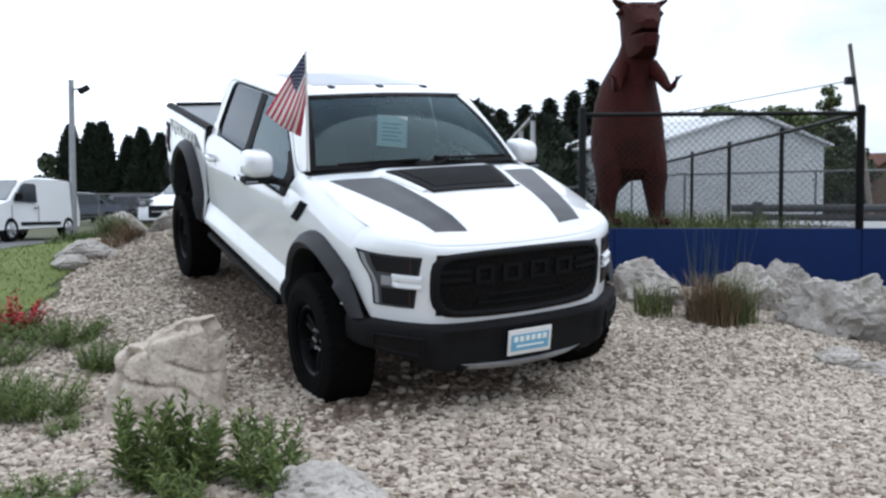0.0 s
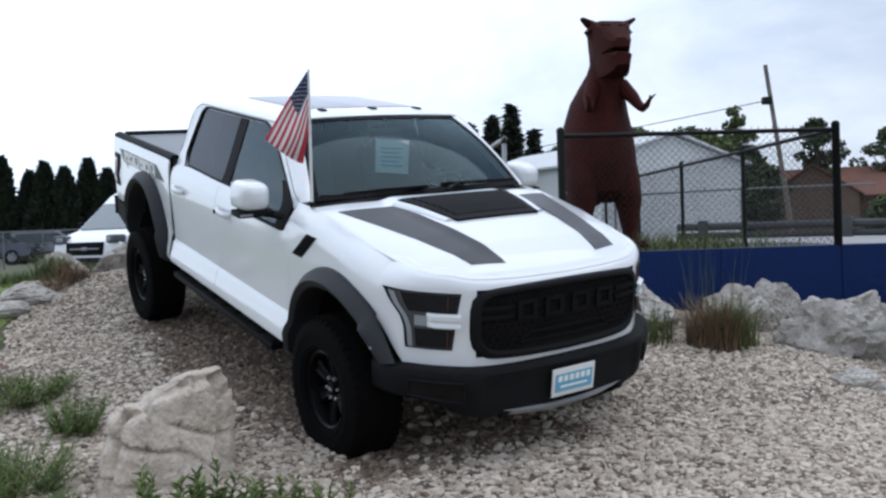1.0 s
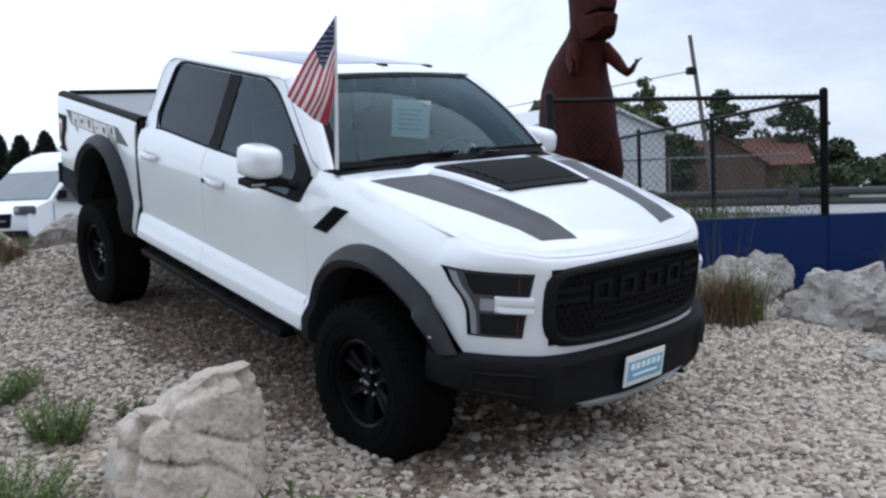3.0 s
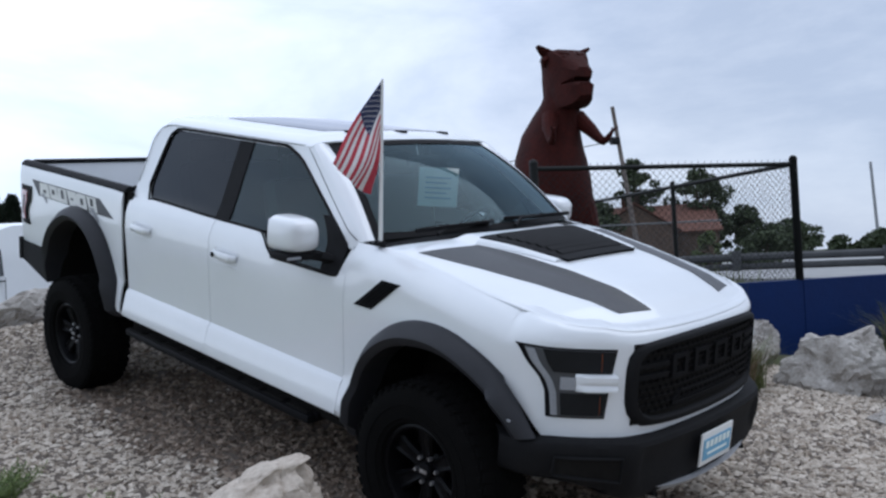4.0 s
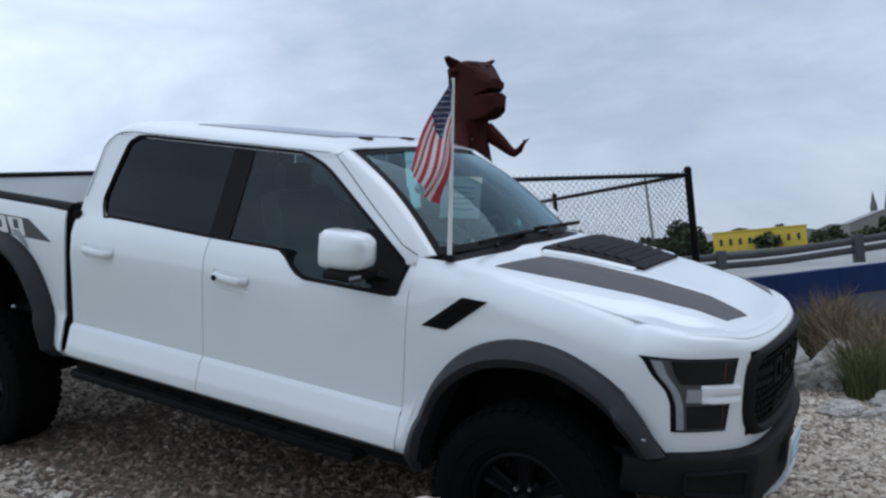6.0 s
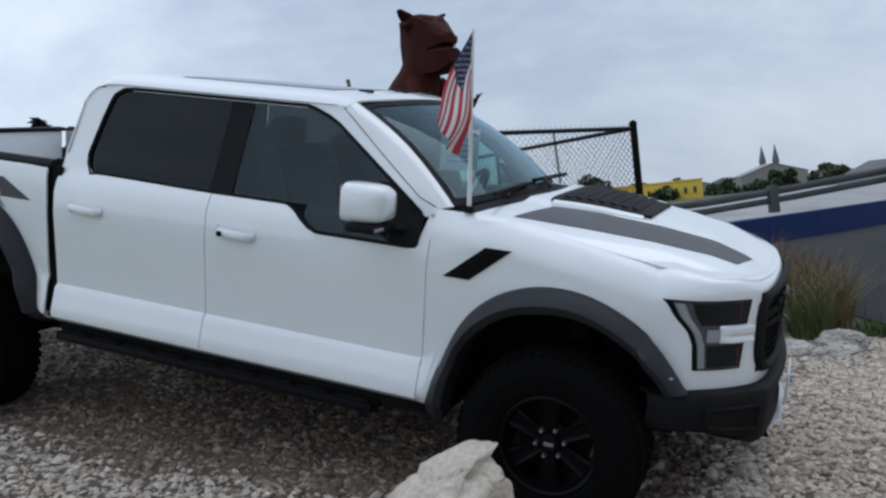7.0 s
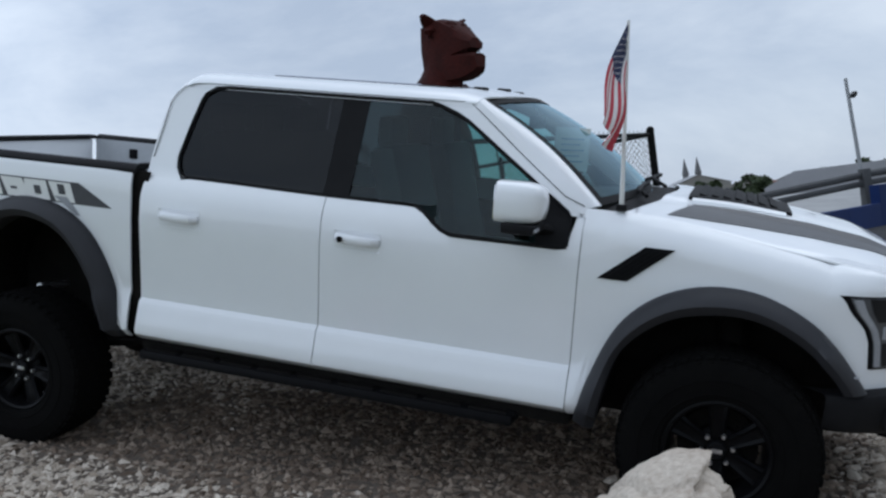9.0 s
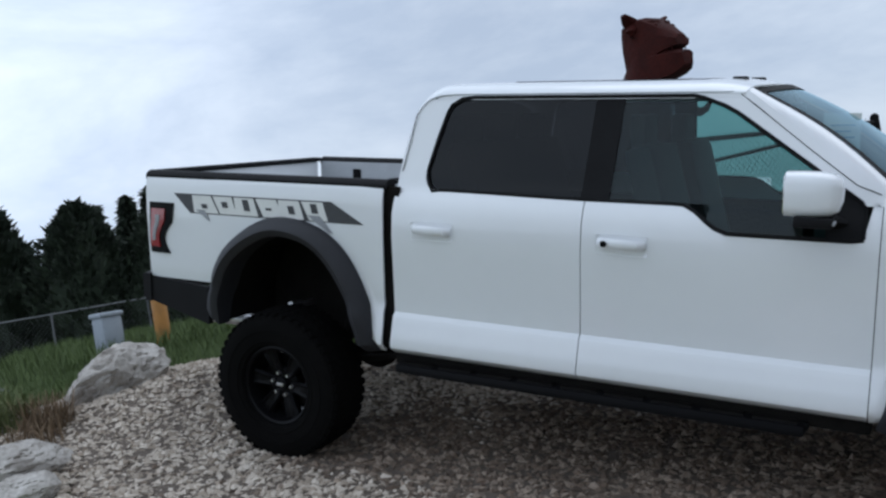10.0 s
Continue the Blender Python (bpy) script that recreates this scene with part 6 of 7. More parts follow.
def vehicle(name, label, m, outline, half_w, tuck, belt, wheels, r, paint, windows, front, rim=M_GALV):
    v = thing(name, label, "van" if "van" in name else "car", m)
    bm = bmesh.new()
    side_profile(bm, outline, half_w, tuck, belt)
    body = part("body", bm, paint, v, angle=30)
    for x in wheels:
        for s in (-1, 1):
            bm = bmesh.new()
            lathe(bm, [(0.0, 0.012), (r * 1.22, 0.012), (r * 1.22, -0.02)], 24)
            part("wheel_arch", bm, M_GRILLE, v, at=Matrix.Translation((x, s * (half_w - 0.045), r * 1.05)) @ (Matrix() if s > 0 else Matrix.Rotation(math.pi, 4, "Z")))
            small_wheel(v, x, s * (half_w - 0.10), r, rim)
    for quad in windows:
        for s in (-1, 1):
            bm = bmesh.new()
            vs = [bm.verts.new((x, s * (half_w - tuck * max(0, z - belt) + 0.03), z)) for x, z in quad]
            vs2 = [bm.verts.new((x, s * (half_w - tuck * max(0, z - belt) - 0.03), z)) for x, z in quad]
            bm.faces.new(vs)
            bm.faces.new(vs2[::-1])
            for i in range(len(vs)):
                bm.faces.new((vs[i], vs[(i + 1) % len(vs)], vs2[(i + 1) % len(vs)], vs2[i]))
            part("side_window", bm, M_DARKWIN, v)
    for s in (-1, 1):
        bm = bmesh.new()
        box(bm, (wheels[0] * 0.5 + wheels[1] * 0.5, s * (half_w + 0.005), 0.50), (abs(wheels[0] - wheels[1]) - 2.6 * r, 0.03, 0.10), 0.01)
        part("side_moulding", bm, M_BLACK, v)
    (wx0, wz0), (wx1, wz1), hx, hz, gz0, gz1 = front
    q0 = windows[0]
    x_rear = min(p[0] for p in q0) - 0.06
    for s in (-1, 1):
        for x in (x_rear, max(p[0] for p in q0) + 0.10):
            bm = bmesh.new()
            box(bm, (x, s * (half_w + 0.001), 0.42 + (belt - 0.42) / 2), (0.012, 0.012, belt - 0.45), 0.003)
            part("door_joint", bm, M_GRILLE, body)
        bm = bmesh.new()
        box(bm, (x_rear + 0.14, s * (half_w + 0.012), belt - 0.10), (0.17, 0.035, 0.035), 0.01)
        part("door_handle", bm, M_GRILLE, body)
    bm = bmesh.new()
    slab(bm, lambda u, k: Vector((wx0 + (wx1 - wx0) * k + 0.02, (half_w - 0.10 - tuck * max(0, wz0 + (wz1 - wz0) * k - belt)) * u, wz0 + (wz1 - wz0) * k + 0.02)), span(-1, 1, 8), span(0, 1, 4), (-0.02, 0, -0.02))
    part("windshield", bm, M_VANGLASS, v)
    bm = bmesh.new()
    box(bm, (hx + 0.01, 0, (gz0 + gz1) / 2), (0.06, half_w * 1.15, gz1 - gz0), 0.02)
    grille = part("grille", bm, M_GRILLE, v)
    bm = bmesh.new()
    box(bm, (hx + 0.03, 0, (gz0 + gz1) / 2), (0.05, half_w * 0.9, 0.035), 0.012)
    box(bm, (hx + 0.04, 0, (gz0 + gz1) / 2), (0.05, 0.16, 0.08), 0.02)
    part("bar", bm, M_GALV, grille, "silver grille bar")
    bm = bmesh.new()
    box(bm, (hx - 0.02, 0, gz0 - 0.16), (0.16, half_w * 1.9, 0.22), 0.04)
    part("bumper", bm, M_BLACK, v)
    for s in (-1, 1):
        bm = bmesh.new()
        box(bm, (hx - 0.12, s * half_w * 0.83, hz + 0.02), (0.36, half_w * 0.36, 0.20), 0.06, Matrix.Rotation(-s * 0.35, 3, "Z"))
        lamp = part("headlamp", bm, M_BEZEL, v)
        bm = bmesh.new()
        box(bm, (hx - 0.06, s * half_w * 0.80, hz + 0.01), (0.28, half_w * 0.18, 0.12), 0.04, Matrix.Rotation(-s * 0.35, 3, "Z"))
        part("lens", bm, M_GREYVINYL, lamp, "clear headlamp lens")
        bm = bmesh.new()
        box(bm, (wx0 - 0.25, s * (half_w + 0.10), wz0 + 0.10), (0.12, 0.18, 0.20), 0.04)
        part("mirror", bm, M_GRILLE, v)
    return v


def on_ground(x, y, turn, dz=0.0):
    return pose(x, y, ground_z(x, y) + 0.03 + dz, 0, 0, turn)


COMPACT = [(-2.16, 0.35), (2.0, 0.30), (2.20, 0.45), (2.24, 0.65), (2.20, 0.88), (2.05, 1.00), (1.80, 1.07), (1.42, 1.16), (1.05, 1.48), (0.78, 1.70), (0.55, 1.79), (0.2, 1.84), (-0.9, 1.85), (-1.7, 1.82), (-1.95, 1.77), (-2.06, 1.66), (-2.12, 1.30), (-2.18, 0.80), (-2.18, 0.55)]
vehicle("compact_van", "white compact cargo van with black side moulding parked on the lot", on_ground(-12.7, 26.2, 262), COMPACT, 0.88, 0.14, 1.05, (1.36, -1.50), 0.34, M_PAINT,
        [[(1.22, 1.18), (1.16, 1.13), (0.16, 1.11), (0.12, 1.60), (0.20, 1.66), (0.62, 1.66), (0.78, 1.60)]], ((1.40, 1.18), (0.76, 1.73), 2.20, 0.90, 0.62, 0.80))
CARGO = [(-3.60, 0.40), (2.55, 0.36), (2.78, 0.50), (2.84, 0.70), (2.80, 0.96), (2.70, 1.06), (2.45, 1.16), (2.02, 1.30), (1.60, 1.66), (1.22, 1.98), (0.95, 2.22), (0.60, 2.40), (0.2, 2.50), (-0.4, 2.54), (-3.1, 2.52), (-3.42, 2.46), (-3.56, 2.30), (-3.64, 1.5), (-3.64, 0.6)]
vehicle("cargo_van", "white high-roofed cargo van with black front grille parked on the lot", on_ground(-5.75, 25.0, 243), CARGO, 0.98, 0.12, 1.25, (1.85, -1.95), 0.36, M_PAINT,
        [[(1.84, 1.36), (1.76, 1.28), (0.80, 1.26), (0.78, 1.84), (0.86, 1.92), (1.12, 1.92), (1.28, 1.82)]], ((2.00, 1.315), (1.24, 1.96), 2.80, 1.05, 0.68, 1.00))
SUV = [(-2.2, 0.40), (2.1, 0.36), (2.28, 0.55), (2.22, 0.95), (1.3, 1.06), (0.55, 1.60), (0.0, 1.68), (-1.85, 1.64), (-2.25, 1.10)]
vehicle("parked_suv", "dark blue sport utility car parked behind the chain-link fence", on_ground(-18.4, 46.0, 4), SUV, 0.92, 0.2, 1.02, (1.35, -1.35), 0.36, M_NAVYCAR,
        [[(1.05, 1.08), (-0.2, 1.06), (-0.2, 1.52), (0.5, 1.52)], [(-0.3, 1.06), (-1.7, 1.08), (-1.6, 1.50), (-0.3, 1.52)]], ((1.25, 1.08), (0.58, 1.58), 2.26, 0.82, 0.55, 0.80))
vehicle("parked_suv", "dark grey sport utility car parked behind the chain-link fence", on_ground(-16.6, 50.0, 0), SUV, 0.92, 0.2, 1.02, (1.35, -1.35), 0.36, M_SILVERCAR,
        [[(1.05, 1.08), (-0.2, 1.06), (-0.2, 1.52), (0.5, 1.52)], [(-0.3, 1.06), (-1.7, 1.08), (-1.6, 1.50), (-0.3, 1.52)]], ((1.25, 1.08), (0.58, 1.58), 2.26, 0.82, 0.55, 0.80))

# ---- galvanised fence beyond the lot ----
gf = thing("galvanised_fence", "galvanised chain-link fence with a top rail beyond the lot", "fence")
pts = [Vector((-26, 36.5, 0)), Vector((-8, 36, 0)), Vector((5.0, 31, 0)), Vector((7.2, 26.5, 0)), Vector((14.0, 24.1, 0))]
for (a, b), tall in zip(zip(pts, pts[1:]), (1.42, 1.42, 1.40, 1.36)):
    n = max(2, round((b - a).length / 3.0))
    for k in range(n):
        p, q = a.lerp(b, k / n), a.lerp(b, (k + 1) / n)
        zp, zq = ground_z(p.x, p.y), ground_z(q.x, q.y)
        bm = bmesh.new()
        rod(bm, (p.x, p.y, zp - 0.1), (p.x, p.y, zp + tall + 0.03), 0.035, n=8)
        part("post", bm, M_DULLZINC, gf)
        bm = bmesh.new()
        rod(bm, (p.x, p.y, zp + tall), (q.x, q.y, zq + tall), 0.028, n=8)
        part("top_rail", bm, M_DULLZINC, gf)
        bm = bmesh.new()
        L = (q - p).length
        d = (q - p).normalized()
        u = 0.0
        while u < L:
            for sg in (1, -1):
                u2 = u + sg * tall
                c = min(max(u2, 0), L)
                h = abs(c - u)
                rod(bm, (p.x + d.x * u, p.y + d.y * u, zp + 0.02), (p.x + d.x * c, p.y + d.y * c, zp + 0.02 + h), 0.003, n=3, caps=False)
            u += 0.14
        w = part("wire_mesh", bm, M_DULLZINC, gf, smooth=False, recalc=False)
        w["kind"] = "stuff"


# ---- trees ----
def leaf_cloud(centres, radii, count, size, seed, flat=0.7, droop=0.0):
    """Many small leaf faces scattered in clumps."""
    rng = np.random.RandomState(seed)
    c, r = np.array(centres, float), np.array(radii, float)
    idx = rng.choice(len(c), count, p=r ** 2 / (r ** 2).sum())
    d = rng.normal(size=(count, 3))
    d /= np.linalg.norm(d, axis=1)[:, None]
    rad = rng.uniform(0.35, 1.0, count) ** 0.5
    p = c[idx] + d * (r[idx] * rad)[:, None] * np.array([1, 1, flat])
    a = rng.normal(size=(count, 3))
    a /= np.linalg.norm(a, axis=1)[:, None]
    b = np.cross(a, rng.normal(size=(count, 3)))
    b /= np.linalg.norm(b, axis=1)[:, None]
    s = size * rng.uniform(0.6, 1.3, count)[:, None]
    v = np.stack([p - a * s * 0.5, p + b * s * 0.34, p + a * s * 0.6, p - b * s * 0.34], 1).reshape(-1, 3)
    f = np.arange(count * 4).reshape(-1, 4)
    return v, f


def tree(x, y, h, spread, seed, label, clumps=26, leaves=2600, size=0.22, mat=None, base=None):
    rng = random.Random(seed)
    z = (ground_z(x, y) if base is None else base) - 0.1
    t = thing("tree", label, "tree", Matrix.Translation((x, y, z)))
    bm = bmesh.new()
    tube(bm, [(0, 0, 0), (0.05 * h * rng.uniform(-1, 1) * 0.3, 0, h * 0.25), (0.02 * h, 0.02 * h, h * 0.5), (0, 0, h * 0.85)], [h * 0.032, h * 0.026, h * 0.018, h * 0.006], 8)
    cs, rs = [], []
    for k in range(clumps):
        a, q = rng.uniform(0, 2 * math.pi), rng.uniform(0.0, 1.0)
        zz = h * (0.30 + 0.66 * q)
        w = spread * math.sin(math.pi * (0.18 + 0.78 * q)) * rng.uniform(0.3, 1.0)
        c = Vector((w * math.cos(a), w * math.sin(a), zz))
        cs.append(c)
        rs.append(spread * rng.uniform(0.20, 0.38))
        if k % 2 == 0:
            tube(bm, [(0, 0, zz * 0.6), (c.x * 0.5, c.y * 0.5, zz * 0.82), (c.x, c.y, zz)], [h * 0.010, h * 0.007, h * 0.002], 5)
    part("trunk", bm, M_BARK, t)
    v, f = leaf_cloud(cs, rs, leaves, size, seed)
    part("crown", soup("crown", v, f, mat or M_LEAF), None, t)
    return t


def conifer(x, y, h, r, seed, label, leaves=3800, columnar=True, group="", base=None):
    z = (ground_z(x, y) if base is None else base) - 0.1
    t = thing("conifer", label, "tree", Matrix.Translation((x, y, z)), group=group)
    bm = bmesh.new()
    tube(bm, [(0, 0, 0), (0, 0, h * 0.5), (0, 0, h * 0.96)], [r * 0.14, r * 0.09, 0.01], 8)
    part("trunk", bm, M_BARK, t)
    rng = np.random.RandomState(seed)
    q = rng.uniform(0.02, 1, leaves) ** (0.8 if columnar else 1.2)
    prof = np.clip(1.45 * (1 - q) ** 0.62, 0, 1) * (0.85 + 0.15 * np.minimum(1, q * 8)) if columnar else (1 - q) * (0.82 + 0.25 * np.sin(q * 42))
    ang = rng.uniform(0, 2 * np.pi, leaves)
    lump = 1 + 0.16 * np.sin(ang * 3 + q * 9 + seed) + 0.12 * np.sin(ang * 7 - q * 17)
    rr = r * prof * lump * rng.uniform(0.62, 1.0, leaves)
    p = np.stack([rr * np.cos(ang), rr * np.sin(ang), q * h], 1)
    out = np.stack([np.cos(ang), np.sin(ang), np.full(leaves, 1.1 if columnar else -0.25)], 1)
    out /= np.linalg.norm(out, axis=1)[:, None]
    out += rng.normal(scale=0.25, size=out.shape)
    sid = np.cross(out, rng.normal(size=out.shape))
    sid /= np.linalg.norm(sid, axis=1)[:, None]
    s = ((h * 0.036 if columnar else h * 0.05) * rng.uniform(0.6, 1.3, leaves))[:, None]
    v = np.stack([p - out * s * 0.4, p + sid * s * 0.38, p + out * s, p - sid * s * 0.38], 1).reshape(-1, 3)
    part("crown", soup("crown", v, np.arange(leaves * 4).reshape(-1, 4), M_CONIFER), None, t)
    # dense dark core, so that no light shows through
    bm = bmesh.new()
    if columnar:
        tube(bm, [(0, 0, 0.05 * h), (0, 0, 0.3 * h), (0, 0, 0.6 * h), (0, 0, 0.85 * h), (0, 0, 0.95 * h)], [r * 0.68, r * 0.72, r * 0.52, r * 0.25, r * 0.05], 9)
    else:
        tube(bm, [(0, 0, 0.08 * h), (0, 0, 0.5 * h), (0, 0, 0.92 * h)], [r * 0.55, r * 0.3, r * 0.03], 9)
    part("inner_foliage", bm, M_CONIFER, t)
    return t


rng = random.Random(5)
for k in range(26):
    f = k / 25
    x, y = -24.4 + 31.0 * f + rng.uniform(-0.2, 0.2), 58 + 0.6 * rng.uniform(-1, 1)
    conifer(x, y, 6.1 + rng.uniform(-0.55, 0.5), 1.02, 40 + k, "tall dark columnar hedge conifer beyond the lot", group="conifer hedge")
conifer(1.2, 34.5, 5.0, 1.9, 81, "broad dark conifer beyond the lot", 4200, group="")
conifer(3.6, 33.5, 4.4, 2.2, 82, "broad dark conifer beyond the lot", 4200, group="")
conifer(-1.4, 36.0, 5.6, 1.6, 83, "broad dark conifer beyond the lot", 4000, group="")
for x, y, h, r, s in ((6.7, 46, 6.9, 1.5, 1), (7.9, 47, 7.6, 1.6, 2), (5.4, 45, 6.4, 2.1, 3), (4.2, 46, 6.2, 2.4, 4), (3.0, 46, 6.0, 2.3, 6), (9.3, 48, 6.4, 1.6, 5)):
    conifer(x, y, h, r, 60 + s, "dark spruce behind the white shed", 3000, False)
tree(15.6, 50, 6.4, 3.0, 1, "broad light green tree behind the white shed", 44, 8000, 0.30, M_HEDGE)
tree(19.4, 51, 6.7, 3.2, 2, "broad light green tree behind the white shed", 44, 8000, 0.30, M_HEDGE)
tree(21.6, 49, 5.3, 1.9, 16, "dense dark green tree behind the white shed", 40, 5200, 0.26)
tree(11.9, 51, 5.6, 2.8, 14, "broad light green tree behind the white shed", 40, 6500, 0.30, M_HEDGE)
tree(23.8, 55, 8.6, 1.3, 3, "slender pale green tree behind the house", 40, 4200, 0.20, M_HEDGE)
tree(27.7, 52, 7.2, 1.8, 4, "tall leafy dark green tree behind the brown house", 40, 5600, 0.24)
tree(30.9, 50, 6.3, 2.1, 5, "leafy dark green tree beside the brown house", 44, 5200, 0.24)
tree(20.4, 34, 1.9, 0.7, 17, "fresh green bush in front of the brown house", 24, 2400, 0.12, M_HEDGE)
tree(17.2, 38, 3.7, 1.4, 15, "dense dark green tree beside the white shed", 34, 3600, 0.20)
tree(34.4, 50, 3.9, 1.6, 6, "round green tree along the road", 26, 2600, 0.30)
tree(43, 56, 3.0, 2.6, 7, "round green tree along the road", 26, 2600, 0.32)
tree(33.0, 36, 2.3, 1.9, 8, "low dark bush along the road", 26, 2600, 0.26)
tree(35.0, 38, 1.5, 1.6, 9, "low dark bush along the road", 26, 2600, 0.26)
tree(10.3, 17.4, 0.85, 0.7, 10, "green bush beside the fence corner", 24, 1800, 0.10)
tree(-25.6, 58, 4.6, 1.5, 11, "small round green tree beyond the lot", 26, 2600, 0.30)
tree(-28.2, 58, 3.0, 2.2, 12, "low green bush beyond the lot", 20, 1600, 0.26)
tree(-30.5, 58, 3.2, 2.0, 13, "low green bush beyond the lot", 20, 1600, 0.26)

# ---- poles ----
def pole(name, label, x, y, h, r, lean=(0, 0), lamp=0, base=None):
    z = ground_z(x, y) if base is None else base
    t = thing(name, label, "pole", Matrix.Translation((x, y, z - 0.2)))
    bm = bmesh.new()
    top = Vector((lean[0], lean[1], h + 0.2))
    rod(bm, (0, 0, 0), top, r, r * 0.75, 12)
    part("shaft", bm, M_WOODPOLE if "wood" in label else M_GALV, t)
    if lamp:
        bm = bmesh.new()
        at = top * lamp
        box(bm, at + Vector((0.42, -0.05, 0.0)), (0.34, 0.22, 0.16), 0.04, Matrix.Rotation(-0.5, 3, "Y"))
        part("lamp_head", bm, M_FENCE, t)
        bm = bmesh.new()
        rod(bm, at, at + Vector((0.32, -0.05, 0.04)), 0.03)
        part("bracket", bm, M_GALV, t)
    return t


pole("lamp_pole", "grey steel lamp pole with a floodlight beyond the lot", -11.6, 27.9, 4.95, 0.11, (0, 0), 0.94)
pole("utility_pole", "leaning weathered wood utility pole behind the shed", 13.3, 27.5, 5.45, 0.085, (-0.80, 0), 0)
pole("lamp_pole", "tall grey steel lamp pole along the road", 33.6, 18.7, 4.6, 0.09, (-0.45, 0.1), 0.86)
pole("lamp_pole", "slim grey steel pole along the road", 39.6, 44.3, 5.9, 0.11, (-0.35, 0))
wire = thing("overhead_wire", "thin dark wire that runs from the utility pole", "wire")
bm = bmesh.new()
tube(bm, [(12.6, 27.5, 5.55), (6.0, 33, 4.7), (-2, 40, 3.6)], 0.015, 6)
part("strand", bm, M_FENCE, wire)
bm = bmesh.new()
box(bm, (12.5, 27.45, 5.53), (0.30, 0.22, 0.24), 0.05)
part("insulator", bm, M_FENCE, wire)


# ---- buildings ----
def gable_house(name, label, x, y, w, d, eave, peak, turn, wall_m, roof_m, base, boards=0):
    h = thing(name, label, "building", pose(x, y, base, 0, 0, turn))
    bm = bmesh.new()
    prism(bm, [(-w / 2, 0), (w / 2, 0), (w / 2, eave), (0, peak), (-w / 2, eave)], -d / 2, d / 2)
    wl_ = part("wall", bm, wall_m, h, smooth=False)
    for s in (-1, 1):
        bm = bmesh.new()
        a, b = Vector((s * (w / 2 + 0.25), 0, eave - 0.10 * (peak - eave) / (w / 2) * 2)), Vector((0, 0, peak + 0.06))
        slab(bm, lambda u, v: Vector((a.x + (b.x - a.x) * u, (d / 2 + 0.2) * (2 * v - 1), a.z + (b.z - a.z) * u)), span(0, 1, 3), span(0, 1, 3), (0, 0, 0.08))
        part("roof", bm, roof_m, h, smooth=False)
    for k in range(boards):
        bm = bmesh.new()
        zz = eave * (k + 0.5) / boards
        box(bm, (0, -d / 2 - 0.006, zz), (w - 0.02, 0.014, eave / boards - 0.03))
        part("siding_panel", bm, wall_m, wl_, smooth=False)
    return h


gable_house("shed", "white metal-sided gable shed beyond the fence", 8.4, 33.5, 6.4, 9.0, 2.95, 3.85, 22, M_SHED, M_SHED, 0.85, 8)
house = gable_house("house", "brown house with a red-brown shingled roof", 27.0, 52.0, 9.0, 10.0, 2.3, 4.0, 62, M_BROWNWALL, M_REDROOF, 0.8)
gable_house("house", "brown wing with a small red-brown gable", 25.4, 48.6, 4.6, 5.0, 2.4, 3.9, -28, M_BROWNWALL, M_REDROOF, 0.8)
bm = bmesh.new()
box(bm, (1.5, 0, 4.3), (0.6, 0.6, 1.0), 0.02)
part("chimney", bm, M_REDROOF, house)

yb = thing("yellow_building", "long flat-roofed yellow building with small dark windows", "building", pose(122.5, 101.0, 0.2, 0, 0, -52))
bm = bmesh.new()
box(bm, (0, 4, 1.9), (15.0, 8.0, 4.0), 0.03)
part("wall", bm, M_YELLOW, yb)
bm = bmesh.new()
box(bm, (0, 4, 3.95), (15.3, 8.3, 0.25), 0.03)
part("parapet", bm, M_YELLOW, yb)
for k in range(9):
    bm = bmesh.new()
    box(bm, (-6.2 + 1.55 * k, -0.02, 2.2), (0.5, 0.12, 1.1))
    part("window", bm, M_DARKWIN, yb)

church = thing("church", "distant twin-spired stone church above the town", "building", pose(424, 262, 0, 0, 0, -58))
for s in (-1, 1):
    bm = bmesh.new()
    box(bm, (s * 3.3, 0, 7), (3.2, 3.2, 15), 0.1)
    tube(bm, [(s * 3.3, 0, 14.2), (s * 3.3, 0, 23)], [1.9, 0.1], 8)
    part("tower", bm, M_SPIRE, church)
bm = bmesh.new()
prism(bm, [(-6, 0), (6, 0), (6, 8), (0, 13), (-6, 8)], 2, 26)
part("nave", bm, M_SPIRE, church)

rng = random.Random(21)
for k in range(15):
    az = radians(-46 - 2.6 * k + rng.uniform(-0.6, 0.6))
    dist = rng.uniform(230, 300)
    x, y = -3 - dist * math.sin(az), 3 + dist * math.cos(az)
    w, hgt = rng.uniform(9, 17), rng.uniform(4.0, 7.0)
    gable_house("town_house", "distant town house with a grey roof", x, y, w, 9, hgt, hgt + rng.uniform(1.5, 3.0), math.degrees(az) + rng.uniform(-30, 30), rng.choice((M_FARWALL, M_BROWNWALL, M_FARWALL)), rng.choice((M_FARROOF, M_REDROOF, M_FARROOF)), -2.0)
for k in range(34):
    az = radians(-40 - 1.35 * k + rng.uniform(-0.5, 0.5))
    dist = rng.uniform(150, 225)
    x, y = -3 - dist * math.sin(az), 3 + dist * math.cos(az)
    tree(x, y, rng.uniform(3.0, 5.6), rng.uniform(2.4, 4.0), 200 + k, "distant green tree at the edge of the town", 14, 420, 1.1, base=-0.5)
bm = bmesh.new()
prism(bm, [(-16, 0), (16, 0), (16, 3.2), (13, 4.6), (-13, 4.6), (-16, 3.2)], -6, 6)
solo("warehouse", bm, M_FARROOF, "long low grey warehouse beyond the road", "building", pose(95, 36, -1.4, 0, 0, -66), smooth=False)

